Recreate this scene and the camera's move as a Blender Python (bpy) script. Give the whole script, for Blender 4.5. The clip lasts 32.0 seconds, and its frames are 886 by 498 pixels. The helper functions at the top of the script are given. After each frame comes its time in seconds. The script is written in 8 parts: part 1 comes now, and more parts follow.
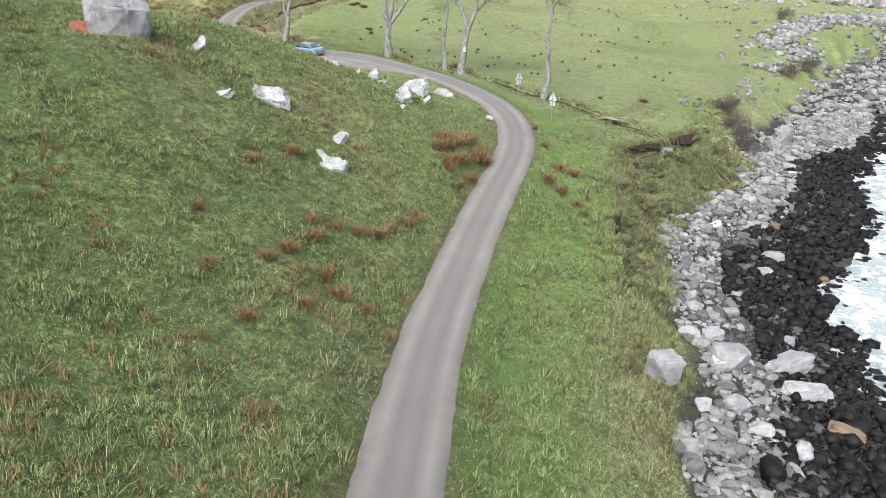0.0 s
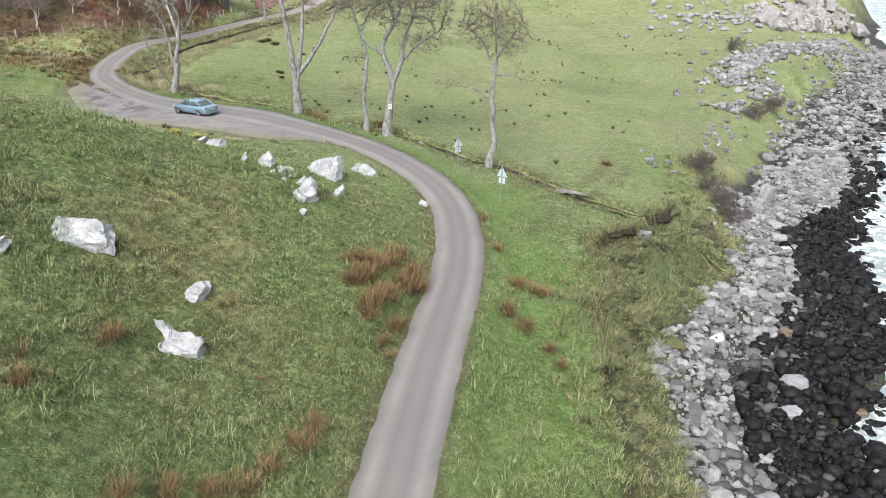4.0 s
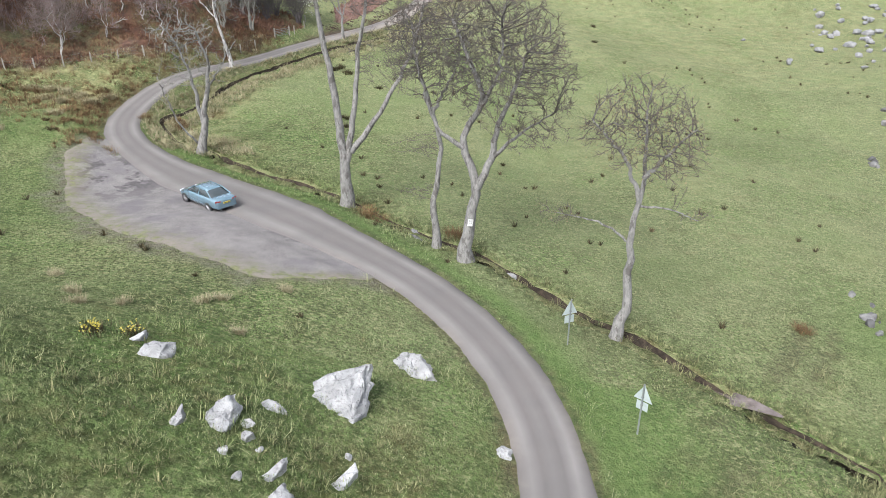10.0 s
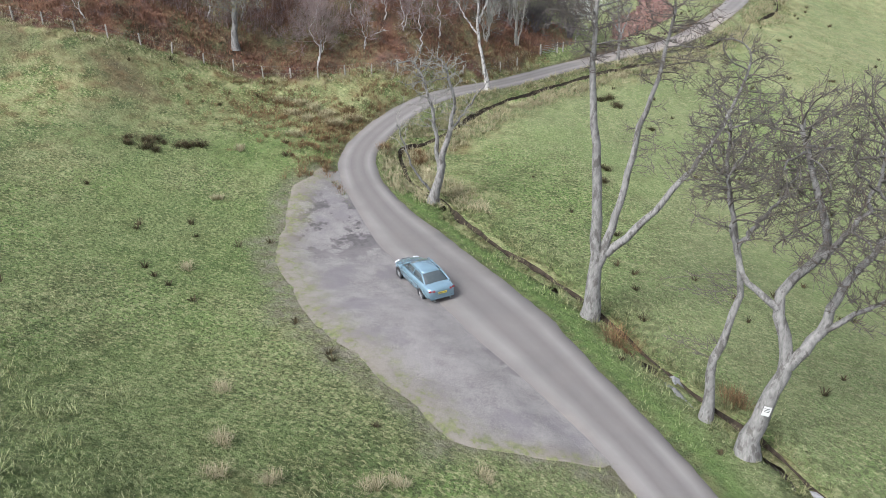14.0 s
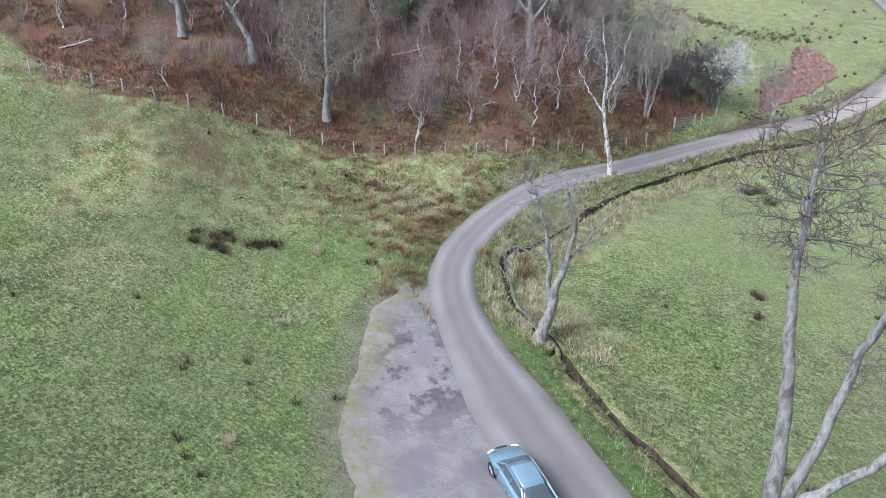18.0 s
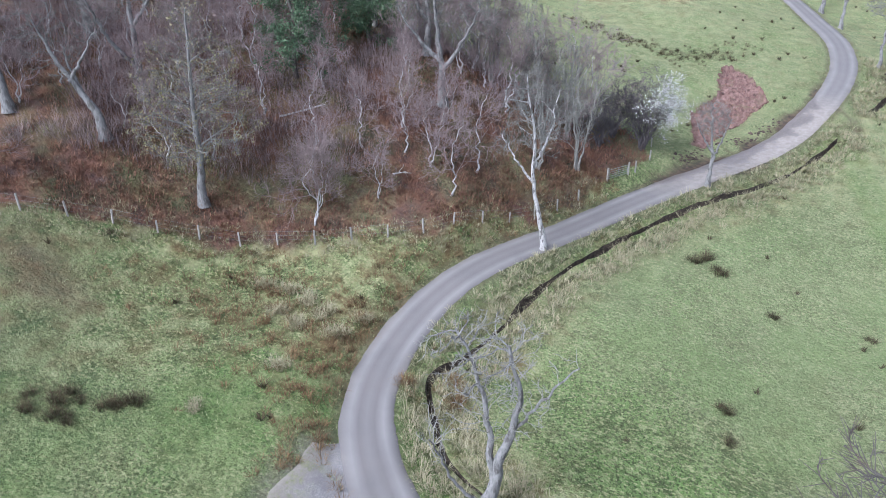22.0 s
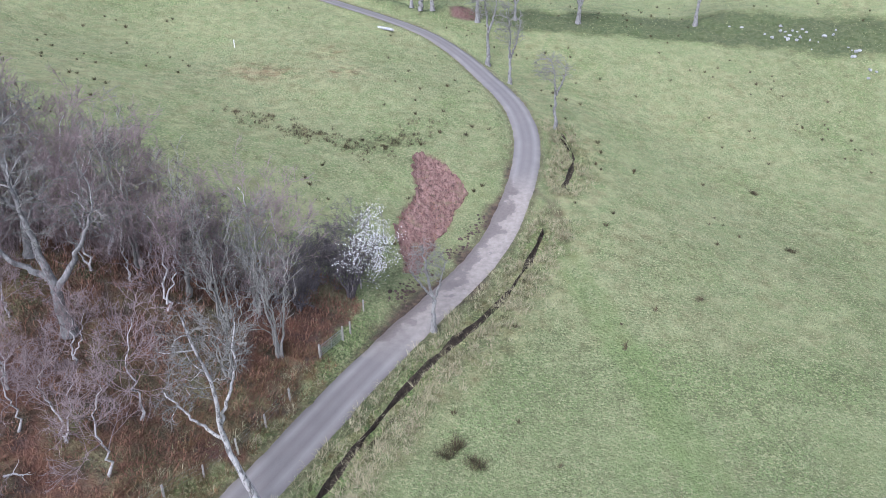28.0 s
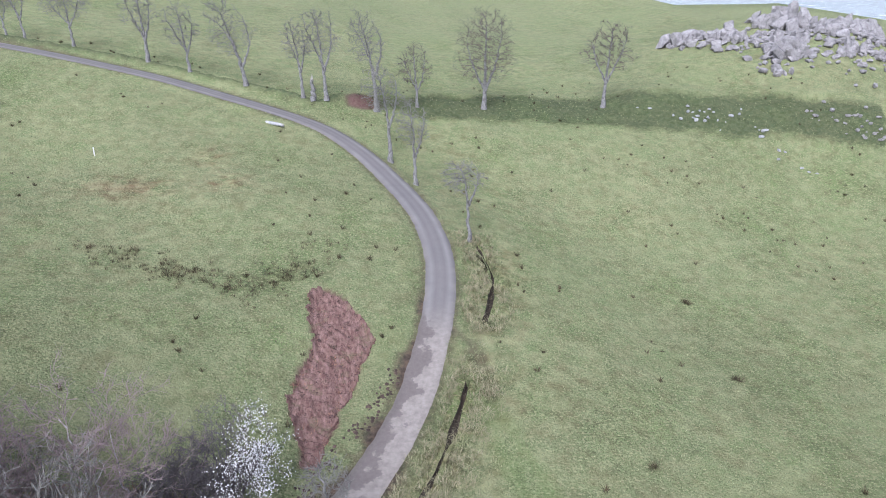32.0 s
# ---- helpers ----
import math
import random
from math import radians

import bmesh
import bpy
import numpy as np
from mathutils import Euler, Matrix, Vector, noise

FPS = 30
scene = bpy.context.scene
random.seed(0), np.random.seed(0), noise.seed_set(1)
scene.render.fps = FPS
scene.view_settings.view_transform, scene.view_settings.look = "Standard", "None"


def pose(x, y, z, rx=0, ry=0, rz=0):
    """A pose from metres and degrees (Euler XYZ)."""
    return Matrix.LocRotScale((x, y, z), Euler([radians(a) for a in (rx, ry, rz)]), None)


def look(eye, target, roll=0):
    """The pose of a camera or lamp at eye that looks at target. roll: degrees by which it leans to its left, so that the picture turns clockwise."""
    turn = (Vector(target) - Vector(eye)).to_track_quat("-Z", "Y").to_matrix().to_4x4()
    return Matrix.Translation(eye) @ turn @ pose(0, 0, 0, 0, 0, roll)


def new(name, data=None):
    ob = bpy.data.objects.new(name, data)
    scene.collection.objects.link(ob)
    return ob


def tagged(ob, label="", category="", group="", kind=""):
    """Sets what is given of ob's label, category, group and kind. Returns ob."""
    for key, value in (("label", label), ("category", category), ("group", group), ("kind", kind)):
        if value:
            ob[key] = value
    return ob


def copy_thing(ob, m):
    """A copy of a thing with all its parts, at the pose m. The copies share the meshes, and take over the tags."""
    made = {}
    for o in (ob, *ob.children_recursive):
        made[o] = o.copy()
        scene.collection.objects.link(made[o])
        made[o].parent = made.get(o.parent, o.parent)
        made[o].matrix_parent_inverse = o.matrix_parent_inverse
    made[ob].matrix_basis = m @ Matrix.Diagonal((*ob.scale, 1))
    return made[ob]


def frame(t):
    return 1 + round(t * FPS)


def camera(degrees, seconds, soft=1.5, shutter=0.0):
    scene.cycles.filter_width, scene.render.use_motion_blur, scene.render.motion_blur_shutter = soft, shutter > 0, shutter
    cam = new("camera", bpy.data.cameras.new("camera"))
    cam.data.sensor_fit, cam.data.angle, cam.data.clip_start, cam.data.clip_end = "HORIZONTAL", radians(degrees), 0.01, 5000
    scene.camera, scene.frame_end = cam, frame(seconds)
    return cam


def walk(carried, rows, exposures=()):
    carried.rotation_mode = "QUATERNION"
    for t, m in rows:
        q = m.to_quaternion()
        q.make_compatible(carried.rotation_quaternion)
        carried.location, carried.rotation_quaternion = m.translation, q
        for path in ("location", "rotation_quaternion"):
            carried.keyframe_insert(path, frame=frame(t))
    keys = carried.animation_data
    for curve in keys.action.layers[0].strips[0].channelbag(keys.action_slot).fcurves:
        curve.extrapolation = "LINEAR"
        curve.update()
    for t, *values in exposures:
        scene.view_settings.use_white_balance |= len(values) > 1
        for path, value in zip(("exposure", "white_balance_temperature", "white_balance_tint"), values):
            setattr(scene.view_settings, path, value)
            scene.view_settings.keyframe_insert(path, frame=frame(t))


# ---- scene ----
cam = camera(64.5, 32.0, 0.55)
METRES, EYE, TILT, LEAN, TURN = 105.0, 24.0, -25.0, 0.0, 0.0
ROWS = [
    (0.0, 0.0, 0.0, 0.0, -0.0, 0.0, 0.0),
    (0.5, -0.0004, 0.0137, 0.0065, -0.64, 0.44, 0.34),
    (1.0, 0.0002, 0.0312, 0.0144, -1.46, 0.8, 0.74),
    (1.5, 0.0016, 0.0503, 0.0229, -2.28, 1.03, 1.13),
    (2.0, 0.0031, 0.0709, 0.0327, -2.97, 1.28, 1.4),
    (2.5, 0.0045, 0.0871, 0.0422, -3.51, 1.39, 1.73),
    (3.0, 0.0064, 0.1019, 0.0517, -4.08, 1.22, 2.02),
    (3.5, 0.0086, 0.1136, 0.0596, -4.51, 1.16, 2.19),
    (5.5, 0.0191, 0.1749, 0.1, -5.35, 1.15, 2.58),
    (6.0, 0.0216, 0.1908, 0.11, -5.29, 1.12, 2.54),
    (6.5, 0.0234, 0.2029, 0.1178, -5.12, 1.09, 2.43),
    (7.0, 0.0255, 0.2198, 0.128, -4.63, 1.06, 2.2),
    (7.5, 0.0269, 0.2356, 0.1379, -3.88, 1.03, 1.82),
    (8.0, 0.0281, 0.2516, 0.1477, -2.87, 0.98, 1.35),
    (8.5, 0.0285, 0.2663, 0.1568, -1.72, 0.81, 0.79),
    (9.0, 0.0284, 0.2798, 0.1649, -0.51, 0.52, 0.18),
    (9.5, 0.0276, 0.2965, 0.175, 1.32, 0.09, -0.73),
    (10.0, 0.0265, 0.3091, 0.1827, 2.99, -0.33, -1.53),
    (10.5, 0.0242, 0.3258, 0.193, 5.38, -0.94, -2.69),
    (11.0, 0.022, 0.3402, 0.2012, 7.95, -1.44, -3.92),
    (11.5, 0.0195, 0.3531, 0.2098, 10.73, -2.16, -5.26),
    (12.0, 0.0162, 0.3637, 0.217, 13.22, -2.67, -6.42),
    (12.5, 0.0123, 0.3736, 0.2239, 15.65, -2.99, -7.52),
    (13.0, 0.0071, 0.3844, 0.232, 18.21, -3.29, -8.65),
    (13.5, 0.0017, 0.3955, 0.2406, 20.5, -3.45, -9.65),
    (14.0, -0.0033, 0.4048, 0.2478, 22.29, -3.64, -10.4),
    (14.5, -0.0101, 0.417, 0.2578, 24.35, -3.89, -11.13),
    (16.5, -0.036, 0.4516, 0.2875, 29.07, -4.32, -13.17),
    (17.0, -0.0436, 0.4614, 0.2965, 29.96, -4.4, -13.46),
    (17.5, -0.0511, 0.4711, 0.3056, 30.43, -4.43, -13.61),
    (18.0, -0.0564, 0.478, 0.3121, 30.57, -4.41, -13.63),
    (18.5, -0.0645, 0.4876, 0.3215, 30.46, -4.46, -13.55),
    (19.0, -0.0712, 0.4957, 0.3298, 30.1, -4.58, -13.38),
    (19.5, -0.0773, 0.5029, 0.3377, 29.55, -4.65, -13.11),
    (20.0, -0.0845, 0.5126, 0.3479, 28.62, -4.7, -12.74),
    (20.5, -0.0911, 0.5221, 0.3574, 27.54, -4.69, -12.28),
    (21.0, -0.097, 0.5304, 0.3651, 26.46, -4.64, -11.78),
    (21.5, -0.1049, 0.5414, 0.3757, 24.7, -4.59, -11.02),
    (22.0, -0.1085, 0.549, 0.3832, 23.53, -4.59, -10.49),
    (22.5, -0.1137, 0.5595, 0.3935, 21.76, -4.42, -9.72),
    (23.0, -0.118, 0.5686, 0.4027, 20.13, -4.3, -9.03),
    (23.5, -0.1217, 0.5782, 0.4122, 18.26, -4.15, -8.18),
    (24.0, -0.125, 0.5871, 0.4214, 16.41, -4.0, -7.32),
    (24.5, -0.1279, 0.5973, 0.4307, 14.32, -3.72, -6.35),
    (25.0, -0.1301, 0.6057, 0.4392, 12.5, -3.62, -5.53),
    (25.5, -0.1326, 0.6165, 0.4502, 10.07, -3.34, -4.4),
    (27.5, -0.1363, 0.6561, 0.4905, 1.86, -2.4, -0.48),
    (28.0, -0.1363, 0.6662, 0.5002, 0.09, -2.06, 0.35),
    (28.5, -0.1357, 0.6777, 0.5109, -1.62, -1.62, 1.14),
    (29.0, -0.1351, 0.689, 0.5205, -2.97, -1.15, 1.77),
    (29.5, -0.1338, 0.7003, 0.5303, -4.14, -0.82, 2.3),
    (30.0, -0.1325, 0.7125, 0.541, -5.15, -0.4, 2.72),
    (30.5, -0.1313, 0.7252, 0.5524, -6.05, 0.09, 3.09),
    (31.0, -0.1298, 0.7362, 0.562, -6.59, 0.49, 3.3),
    (31.5, -0.1285, 0.7477, 0.5714, -6.95, 0.91, 3.42),
    (32.0, -0.1268, 0.7602, 0.5818, -7.14, 1.33, 3.47),
]
walk(cam, [(t, pose(0, 0, EYE, TILT, LEAN, TURN) @ pose(METRES * x, METRES * y, METRES * z, 90 + pitch, roll, yaw)) for t, x, y, z, yaw, pitch, roll in ROWS],
     exposures=[(0.0, 1.6, 6400, 7), (7.0, 1.52, 6350, 8), (11.0, 1.48, 6250, 9), (14.0, 1.45, 6150, 9), (19.0, 1.53, 5550, 12), (25.0, 1.52, 5400, 14), (28.0, 1.42, 5500, 16), (32.0, 1.27, 5600, 16)])

# ---- light: an overcast spring day over the sea ----
SUN_ELEVATION, SUN_AZIMUTH = 48.0, 205.0
world = bpy.data.worlds.new("overcast_sky")
scene.world = world
world.use_nodes = True
_nt = world.node_tree
_sky = _nt.nodes.new("ShaderNodeTexSky")
_sky.sky_type = "NISHITA"
_sky.sun_disc = False
_sky.sun_elevation = radians(SUN_ELEVATION)
_sky.sun_rotation = radians(SUN_AZIMUTH)
_sky.air_density, _sky.dust_density, _sky.ozone_density = 1.0, 4.0, 1.0
_veil = _nt.nodes.new("ShaderNodeHueSaturation")
_veil.inputs["Saturation"].default_value = 0.4
_nt.links.new(_sky.outputs[0], _veil.inputs["Color"])
_nt.links.new(_veil.outputs[0], _nt.nodes["Background"].inputs[0])
_nt.nodes["Background"].inputs[1].default_value = 0.13
sun_lamp = bpy.data.lights.new("sun", "SUN")
sun_lamp.energy, sun_lamp.angle, sun_lamp.color = 1.8, radians(26), (1.0, 0.985, 0.96)
sun_ob = new("sun", sun_lamp)
_a, _e = radians(SUN_AZIMUTH), radians(SUN_ELEVATION)
sun_ob.matrix_world = look((0, 0, 80), (-math.sin(_a) * math.cos(_e), -math.cos(_a) * math.cos(_e), 80 - math.sin(_e)))

# ---- lie of the land: broad rises and hollows (x, y, radius, height) ----
BASE = (3.57, -0.1364, 0.1017)
HILLS_NEAR = [(-25, 0, 8, 6.14), (-5, 0, 16, 5.41), (-75, 5, 22, 11.42), (-45, 20, 30, 16.35), (-50, 25, 12, -3.25), (-75, 30, 12, 3.25), (20, 30, 12, -1.05), (-15, 35, 8, 2.14), (-30, 40, 8, 2.04), (0, 45, 8, 0.72), (-75, 50, 16, 5.46), (-15, 50, 12, 4.72), (45, 50, 22, -2.71), (-50, 60, 12, -3.04)]
HILLS_LAYBY = [(-20, 65, 8, -0.97), (-75, 75, 8, 3.39), (-55, 80, 8, -1.50), (-35, 80, 16, -3.85), (-20, 85, 8, -0.95), (-65, 90, 8, -1.31), (-45, 90, 8, -1.41), (45, 90, 12, -1.63), (-75, 100, 16, 7.22), (-55, 100, 8, 1.39), (-40, 100, 8, -3.24), (-25, 100, 8, -2.12), (5, 105, 8, 1.10)]
HILLS_WOOD = [(-5, 110, 30, -5.74), (-45, 115, 8, 1.23), (-25, 115, 8, -1.95), (35, 115, 16, -2.77), (-75, 120, 12, 2.36), (-35, 120, 8, 3.21), (80, 120, 16, 2.19), (-55, 125, 16, 5.07), (-20, 125, 8, -0.88), (-75, 135, 16, 3.90), (-15, 140, 12, -1.96), (40, 140, 12, -2.05), (55, 150, 12, -1.32)]
HILLS_FAR = [(20, 155, 22, -4.81), (-30, 165, 22, -3.68), (-25, 170, 8, 1.13), (45, 170, 16, -3.23), (15, 175, 12, -2.47), (-55, 180, 16, -3.38), (-5, 185, 12, -2.72), (50, 185, 8, -0.96), (-25, 190, 12, -0.93), (80, 190, 12, 2.86), (35, 205, 8, 1.58), (80, 215, 8, 2.87), (70, 220, 30, 13.96), (65, 225, 12, -2.43), (0, 245, 16, -1.54), (80, 245, 22, 6.47)]

# road centre line, ditch lines, beach top, wood and fence lines (x, y)
ROAD = [(-3.6, -40), (-2.8, -10), (-1.9, 8), (-1.35, 15.2), (-0.75, 22.6), (0.2, 28.6), (1.7, 35.5), (3.2, 41.4), (4.4, 45.6), (5.3, 49.7), (5.85, 54.2),
        (5.85, 58.5), (5.2, 62.4), (2.6, 67.1), (0.3, 70.2), (-4.3, 73.8), (-10.2, 78.3), (-17.8, 84.3), (-23.8, 88.9), (-27.2, 92.6), (-28.8, 97.5),
        (-28.7, 103.0), (-27.2, 108.0), (-24.2, 114.6), (-20.3, 122.2), (-16.0, 129.4), (-11.8, 136.4), (-9.7, 140.7), (-7.0, 148.7), (-5.4, 156.5),
        (-5.2, 163.0), (-6.3, 171.0), (-10.0, 183.5), (-15.0, 190.3), (-21.0, 194.0), (-31.0, 198.2), (-45.2, 203.5), (-62.0, 208.0), (-90.0, 214.0)]
DITCH = [(28.0, 57.0), (19.9, 61.3), (17.7, 62.9), (15.3, 64.6), (13.5, 65.7), (11.5, 67.9), (9.2, 69.8), (5.8, 72.5), (2.8, 75.2), (-0.6, 77.3), (-6.2, 81.9),
         (-13.0, 86.2), (-17.0, 89.0), (-19.0, 91.2), (-22.5, 92.9), (-24.5, 95.4), (-25.9, 97.8), (-24.9, 100.9), (-24.0, 103.9), (-23.2, 107.8), (-21.5, 113.2),
         (-18.5, 119.5), (-15.2, 125.0), (-10.5, 131.5), (-7.6, 137.0), (-5.2, 143.0)]
DITCH_FAR = [(-2.4, 150.6), (-1.2, 154.0), (-0.3, 158.0), (-0.9, 163.5)]
BEACH_TOP = [(4, -60), (7.5, -15), (9.0, 10), (10.4, 25), (13.6, 31), (13.8, 38), (15.8, 45.5), (18.6, 51), (24.8, 57), (29.2, 63.5), (31.0, 71), (38.5, 79.5),
             (52, 97), (65, 113.5), (91, 142), (107, 165), (125, 200), (150, 240), (170, 300), (160, 370), (60, 420), (-100, 470), (-900, 600)]
FENCE = [(-66, 85.0), (-60.2, 88.2), (-57.1, 89.6), (-53.1, 91.3), (-50.1, 93.5), (-47.1, 96.2), (-44.1, 98.8), (-40.9, 101.2), (-37.3, 103.4), (-33.6, 105.6),
         (-31.2, 107.6), (-29.4, 110.4), (-27.0, 114.2), (-24.8, 118.4), (-23.2, 122.0)]
WOOD = FENCE[1:] + [(-22.3, 124.5), (-20.2, 129.5), (-23.0, 132.0), (-30.0, 130.0), (-36.0, 126.5), (-44.0, 125.0), (-60.0, 128.0), (-85.0, 122.0), (-95.0, 90.0)]
LAYBY_OUT = [(-3.0, 70.6), (-5.5, 69.3), (-8.6, 68.3), (-12.0, 69.8), (-16.9, 72.3), (-21.9, 76.0), (-25.3, 80.0), (-28.4, 85.7), (-28.6, 90.2)]
RED_SLIP = [(-17.5, 152.9), (-16.2, 154.3), (-14.4, 152.4), (-12.8, 149.7), (-12.1, 147.5), (-13.3, 144.6), (-14.1, 141.9), (-15.0, 139.9), (-15.8, 137.0), (-16.4, 134.6), (-17.4, 134.8), (-18.0, 138.0), (-18.6, 140.9), (-17.5, 144.7), (-16.8, 147.9), (-17.3, 149.9)]

SCARP = [(23.5, 64.0), (21.4, 62.4), (18.0, 58.9), (15.7, 57.6), (14.2, 55.1), (14.3, 52.3), (13.3, 49.6), (11.9, 47.9), (12.2, 45.5), (11.2, 42.0), (10.6, 38.0), (9.6, 34.0)]
SLUMP = SCARP + [(12.0, 33.0), (14.4, 40.0), (17.0, 47.0), (21.0, 53.5), (26.5, 60.0), (26.5, 64.0)]
FIELD_WALL = [(-90.0, 215.5), (-61.7, 210.4), (-47.4, 207.5), (-35.3, 203.7), (-23.8, 200.2), (-17.8, 197.8), (-14.0, 199.6)]
BANK_TOP = [(-13.0, 200.6), (-8.8, 201.6), (1.4, 204.0), (13.6, 206.0), (31.7, 205.0), (45.7, 202.0), (55.4, 200.0), (68.1, 195.3)]
BANK_FOOT = [(64.0, 187.0), (56.6, 191.5), (46.2, 193.3), (34.8, 194.2), (21.6, 197.0), (8.0, 197.0), (0.3, 196.8), (-8.0, 198.0)]


def smooth_line(pts, step):
    """Evenly spaced points of a smooth curve through pts."""
    p = np.array([pts[0], *pts, pts[-1]], float)
    out = []
    for i in range(1, len(p) - 2):
        n = max(2, int(np.hypot(*(p[i + 1] - p[i])[:2]) / step))
        for k in range(n):
            t = k / n
            out.append(0.5 * (2 * p[i] + (p[i + 1] - p[i - 1]) * t + (2 * p[i - 1] - 5 * p[i] + 4 * p[i + 1] - p[i + 2]) * t * t
                              + (3 * p[i] - p[i - 1] - 3 * p[i + 1] + p[i + 2]) * t ** 3))
    out.append(p[-1])
    return np.array(out)


def nearest(x, y, line):
    """Distance to a polyline, which side (plus: right of its way), and the place along it."""
    best, side, along = np.full(x.shape, 1e9), np.ones(x.shape), np.zeros(x.shape)
    run = 0.0
    for a, b in zip(line[:-1], line[1:]):
        d = b - a
        ll = float(np.hypot(d[0], d[1])) + 1e-9
        t = np.clip(((x - a[0]) * d[0] + (y - a[1]) * d[1]) / (ll * ll), 0, 1)
        ex, ey = x - a[0] - t * d[0], y - a[1] - t * d[1]
        q = np.hypot(ex, ey)
        m = q < best
        best = np.where(m, q, best)
        side = np.where(m, np.sign(ex * d[1] - ey * d[0] + 1e-12), side)
        along = np.where(m, run + t * ll, along)
        run += ll
    return best, side, along


def inside(x, y, poly):
    r = np.zeros(x.shape, bool)
    for (ax, ay), (bx, by) in zip(poly, poly[1:] + poly[:1]):
        c = ((ay > y) != (by > y)) & (x < (bx - ax) * (y - ay) / (by - ay + 1e-12) + ax)
        r ^= c
    return r


def sstep(a, b, v):
    t = np.clip((v - a) / (b - a), 0, 1)
    return t * t * (3 - 2 * t)


def vnoise(x, y, seed=0):
    """Smooth value noise from -1 to 1, one knot a metre."""
    xi, yi = np.floor(x).astype(np.int64), np.floor(y).astype(np.int64)
    fx, fy = x - xi, y - yi
    fx, fy = fx * fx * (3 - 2 * fx), fy * fy * (3 - 2 * fy)

    def knot(i, j):
        h = (i * 374761393 + j * 668265263 + seed * 1442695041) & 0x7FFFFFFF
        h = ((h ^ (h >> 13)) * 1274126177) & 0x7FFFFFFF
        return ((h ^ (h >> 16)) & 0xFFFF) / 32767.5 - 1
    return (knot(xi, yi) * (1 - fx) + knot(xi + 1, yi) * fx) * (1 - fy) + (knot(xi, yi + 1) * (1 - fx) + knot(xi + 1, yi + 1) * fx) * fy


def fbm(x, y, size, seed=0, octaves=3):
    v, a = 0.0, 1.0
    for o in range(octaves):
        v = v + a * vnoise(x / size * 2 ** o, y / size * 2 ** o, seed + 17 * o)
        a *= 0.5
    return v




def eased(line, n):
    """A line with its small kinks averaged away."""
    p = np.pad(line, ((n // 2, n // 2), (0, 0)), mode="edge")
    return np.stack([np.convolve(p[:, k], np.ones(n) / n, "valid") for k in (0, 1)], 1)


ROAD_LINE, DITCH_LINE, DITCH_FAR_LINE = eased(smooth_line(ROAD, 1.0), 7), smooth_line(DITCH, 1.2), smooth_line(DITCH_FAR, 1.0)
BEACH_LINE = smooth_line(BEACH_TOP, 4.0)
FENCE_LINE = smooth_line(FENCE, 1.5)
SCARP_LINE, WALL_LINE = smooth_line(SCARP, 1.0), smooth_line(FIELD_WALL, 2.0)


def land(x, y):
    """The land without road, ditch and beach."""
    cx, cy = np.clip(x, -90, 95), np.clip(y, -15, 250)
    z = BASE[0] + BASE[1] * cx + BASE[2] * cy
    for hx, hy, hr, hh in HILLS_NEAR + HILLS_LAYBY + HILLS_WOOD + HILLS_FAR:
        z = z + hh * np.exp(-((cx - hx) ** 2 + (cy - hy) ** 2) / hr ** 2)
    z = z + np.clip(-90 - x, 0, 700) * 0.16 + np.clip(y - 250, 0, 90) * 0.02
    return z


_rz = land(ROAD_LINE[:, 0], ROAD_LINE[:, 1])
_k = np.ones(9) / 9
ROAD_Z = np.convolve(np.pad(_rz, 4, mode="edge"), _k, "valid")
_seg = np.hypot(*np.diff(ROAD_LINE, axis=0).T)
ROAD_RUN = np.concatenate([[0], np.cumsum(_seg)])


def road_half(along):
    """Half the width of the tarmac along the road."""
    px, py = np.interp(along, ROAD_RUN, ROAD_LINE[:, 0]), np.interp(along, ROAD_RUN, ROAD_LINE[:, 1])
    lay = np.exp(-((px + 14) / 9) ** 2) * np.exp(-((py - 81) / 9) ** 2)
    return 1.38 + 0.75 * np.clip(lay * 1.6, 0, 1)


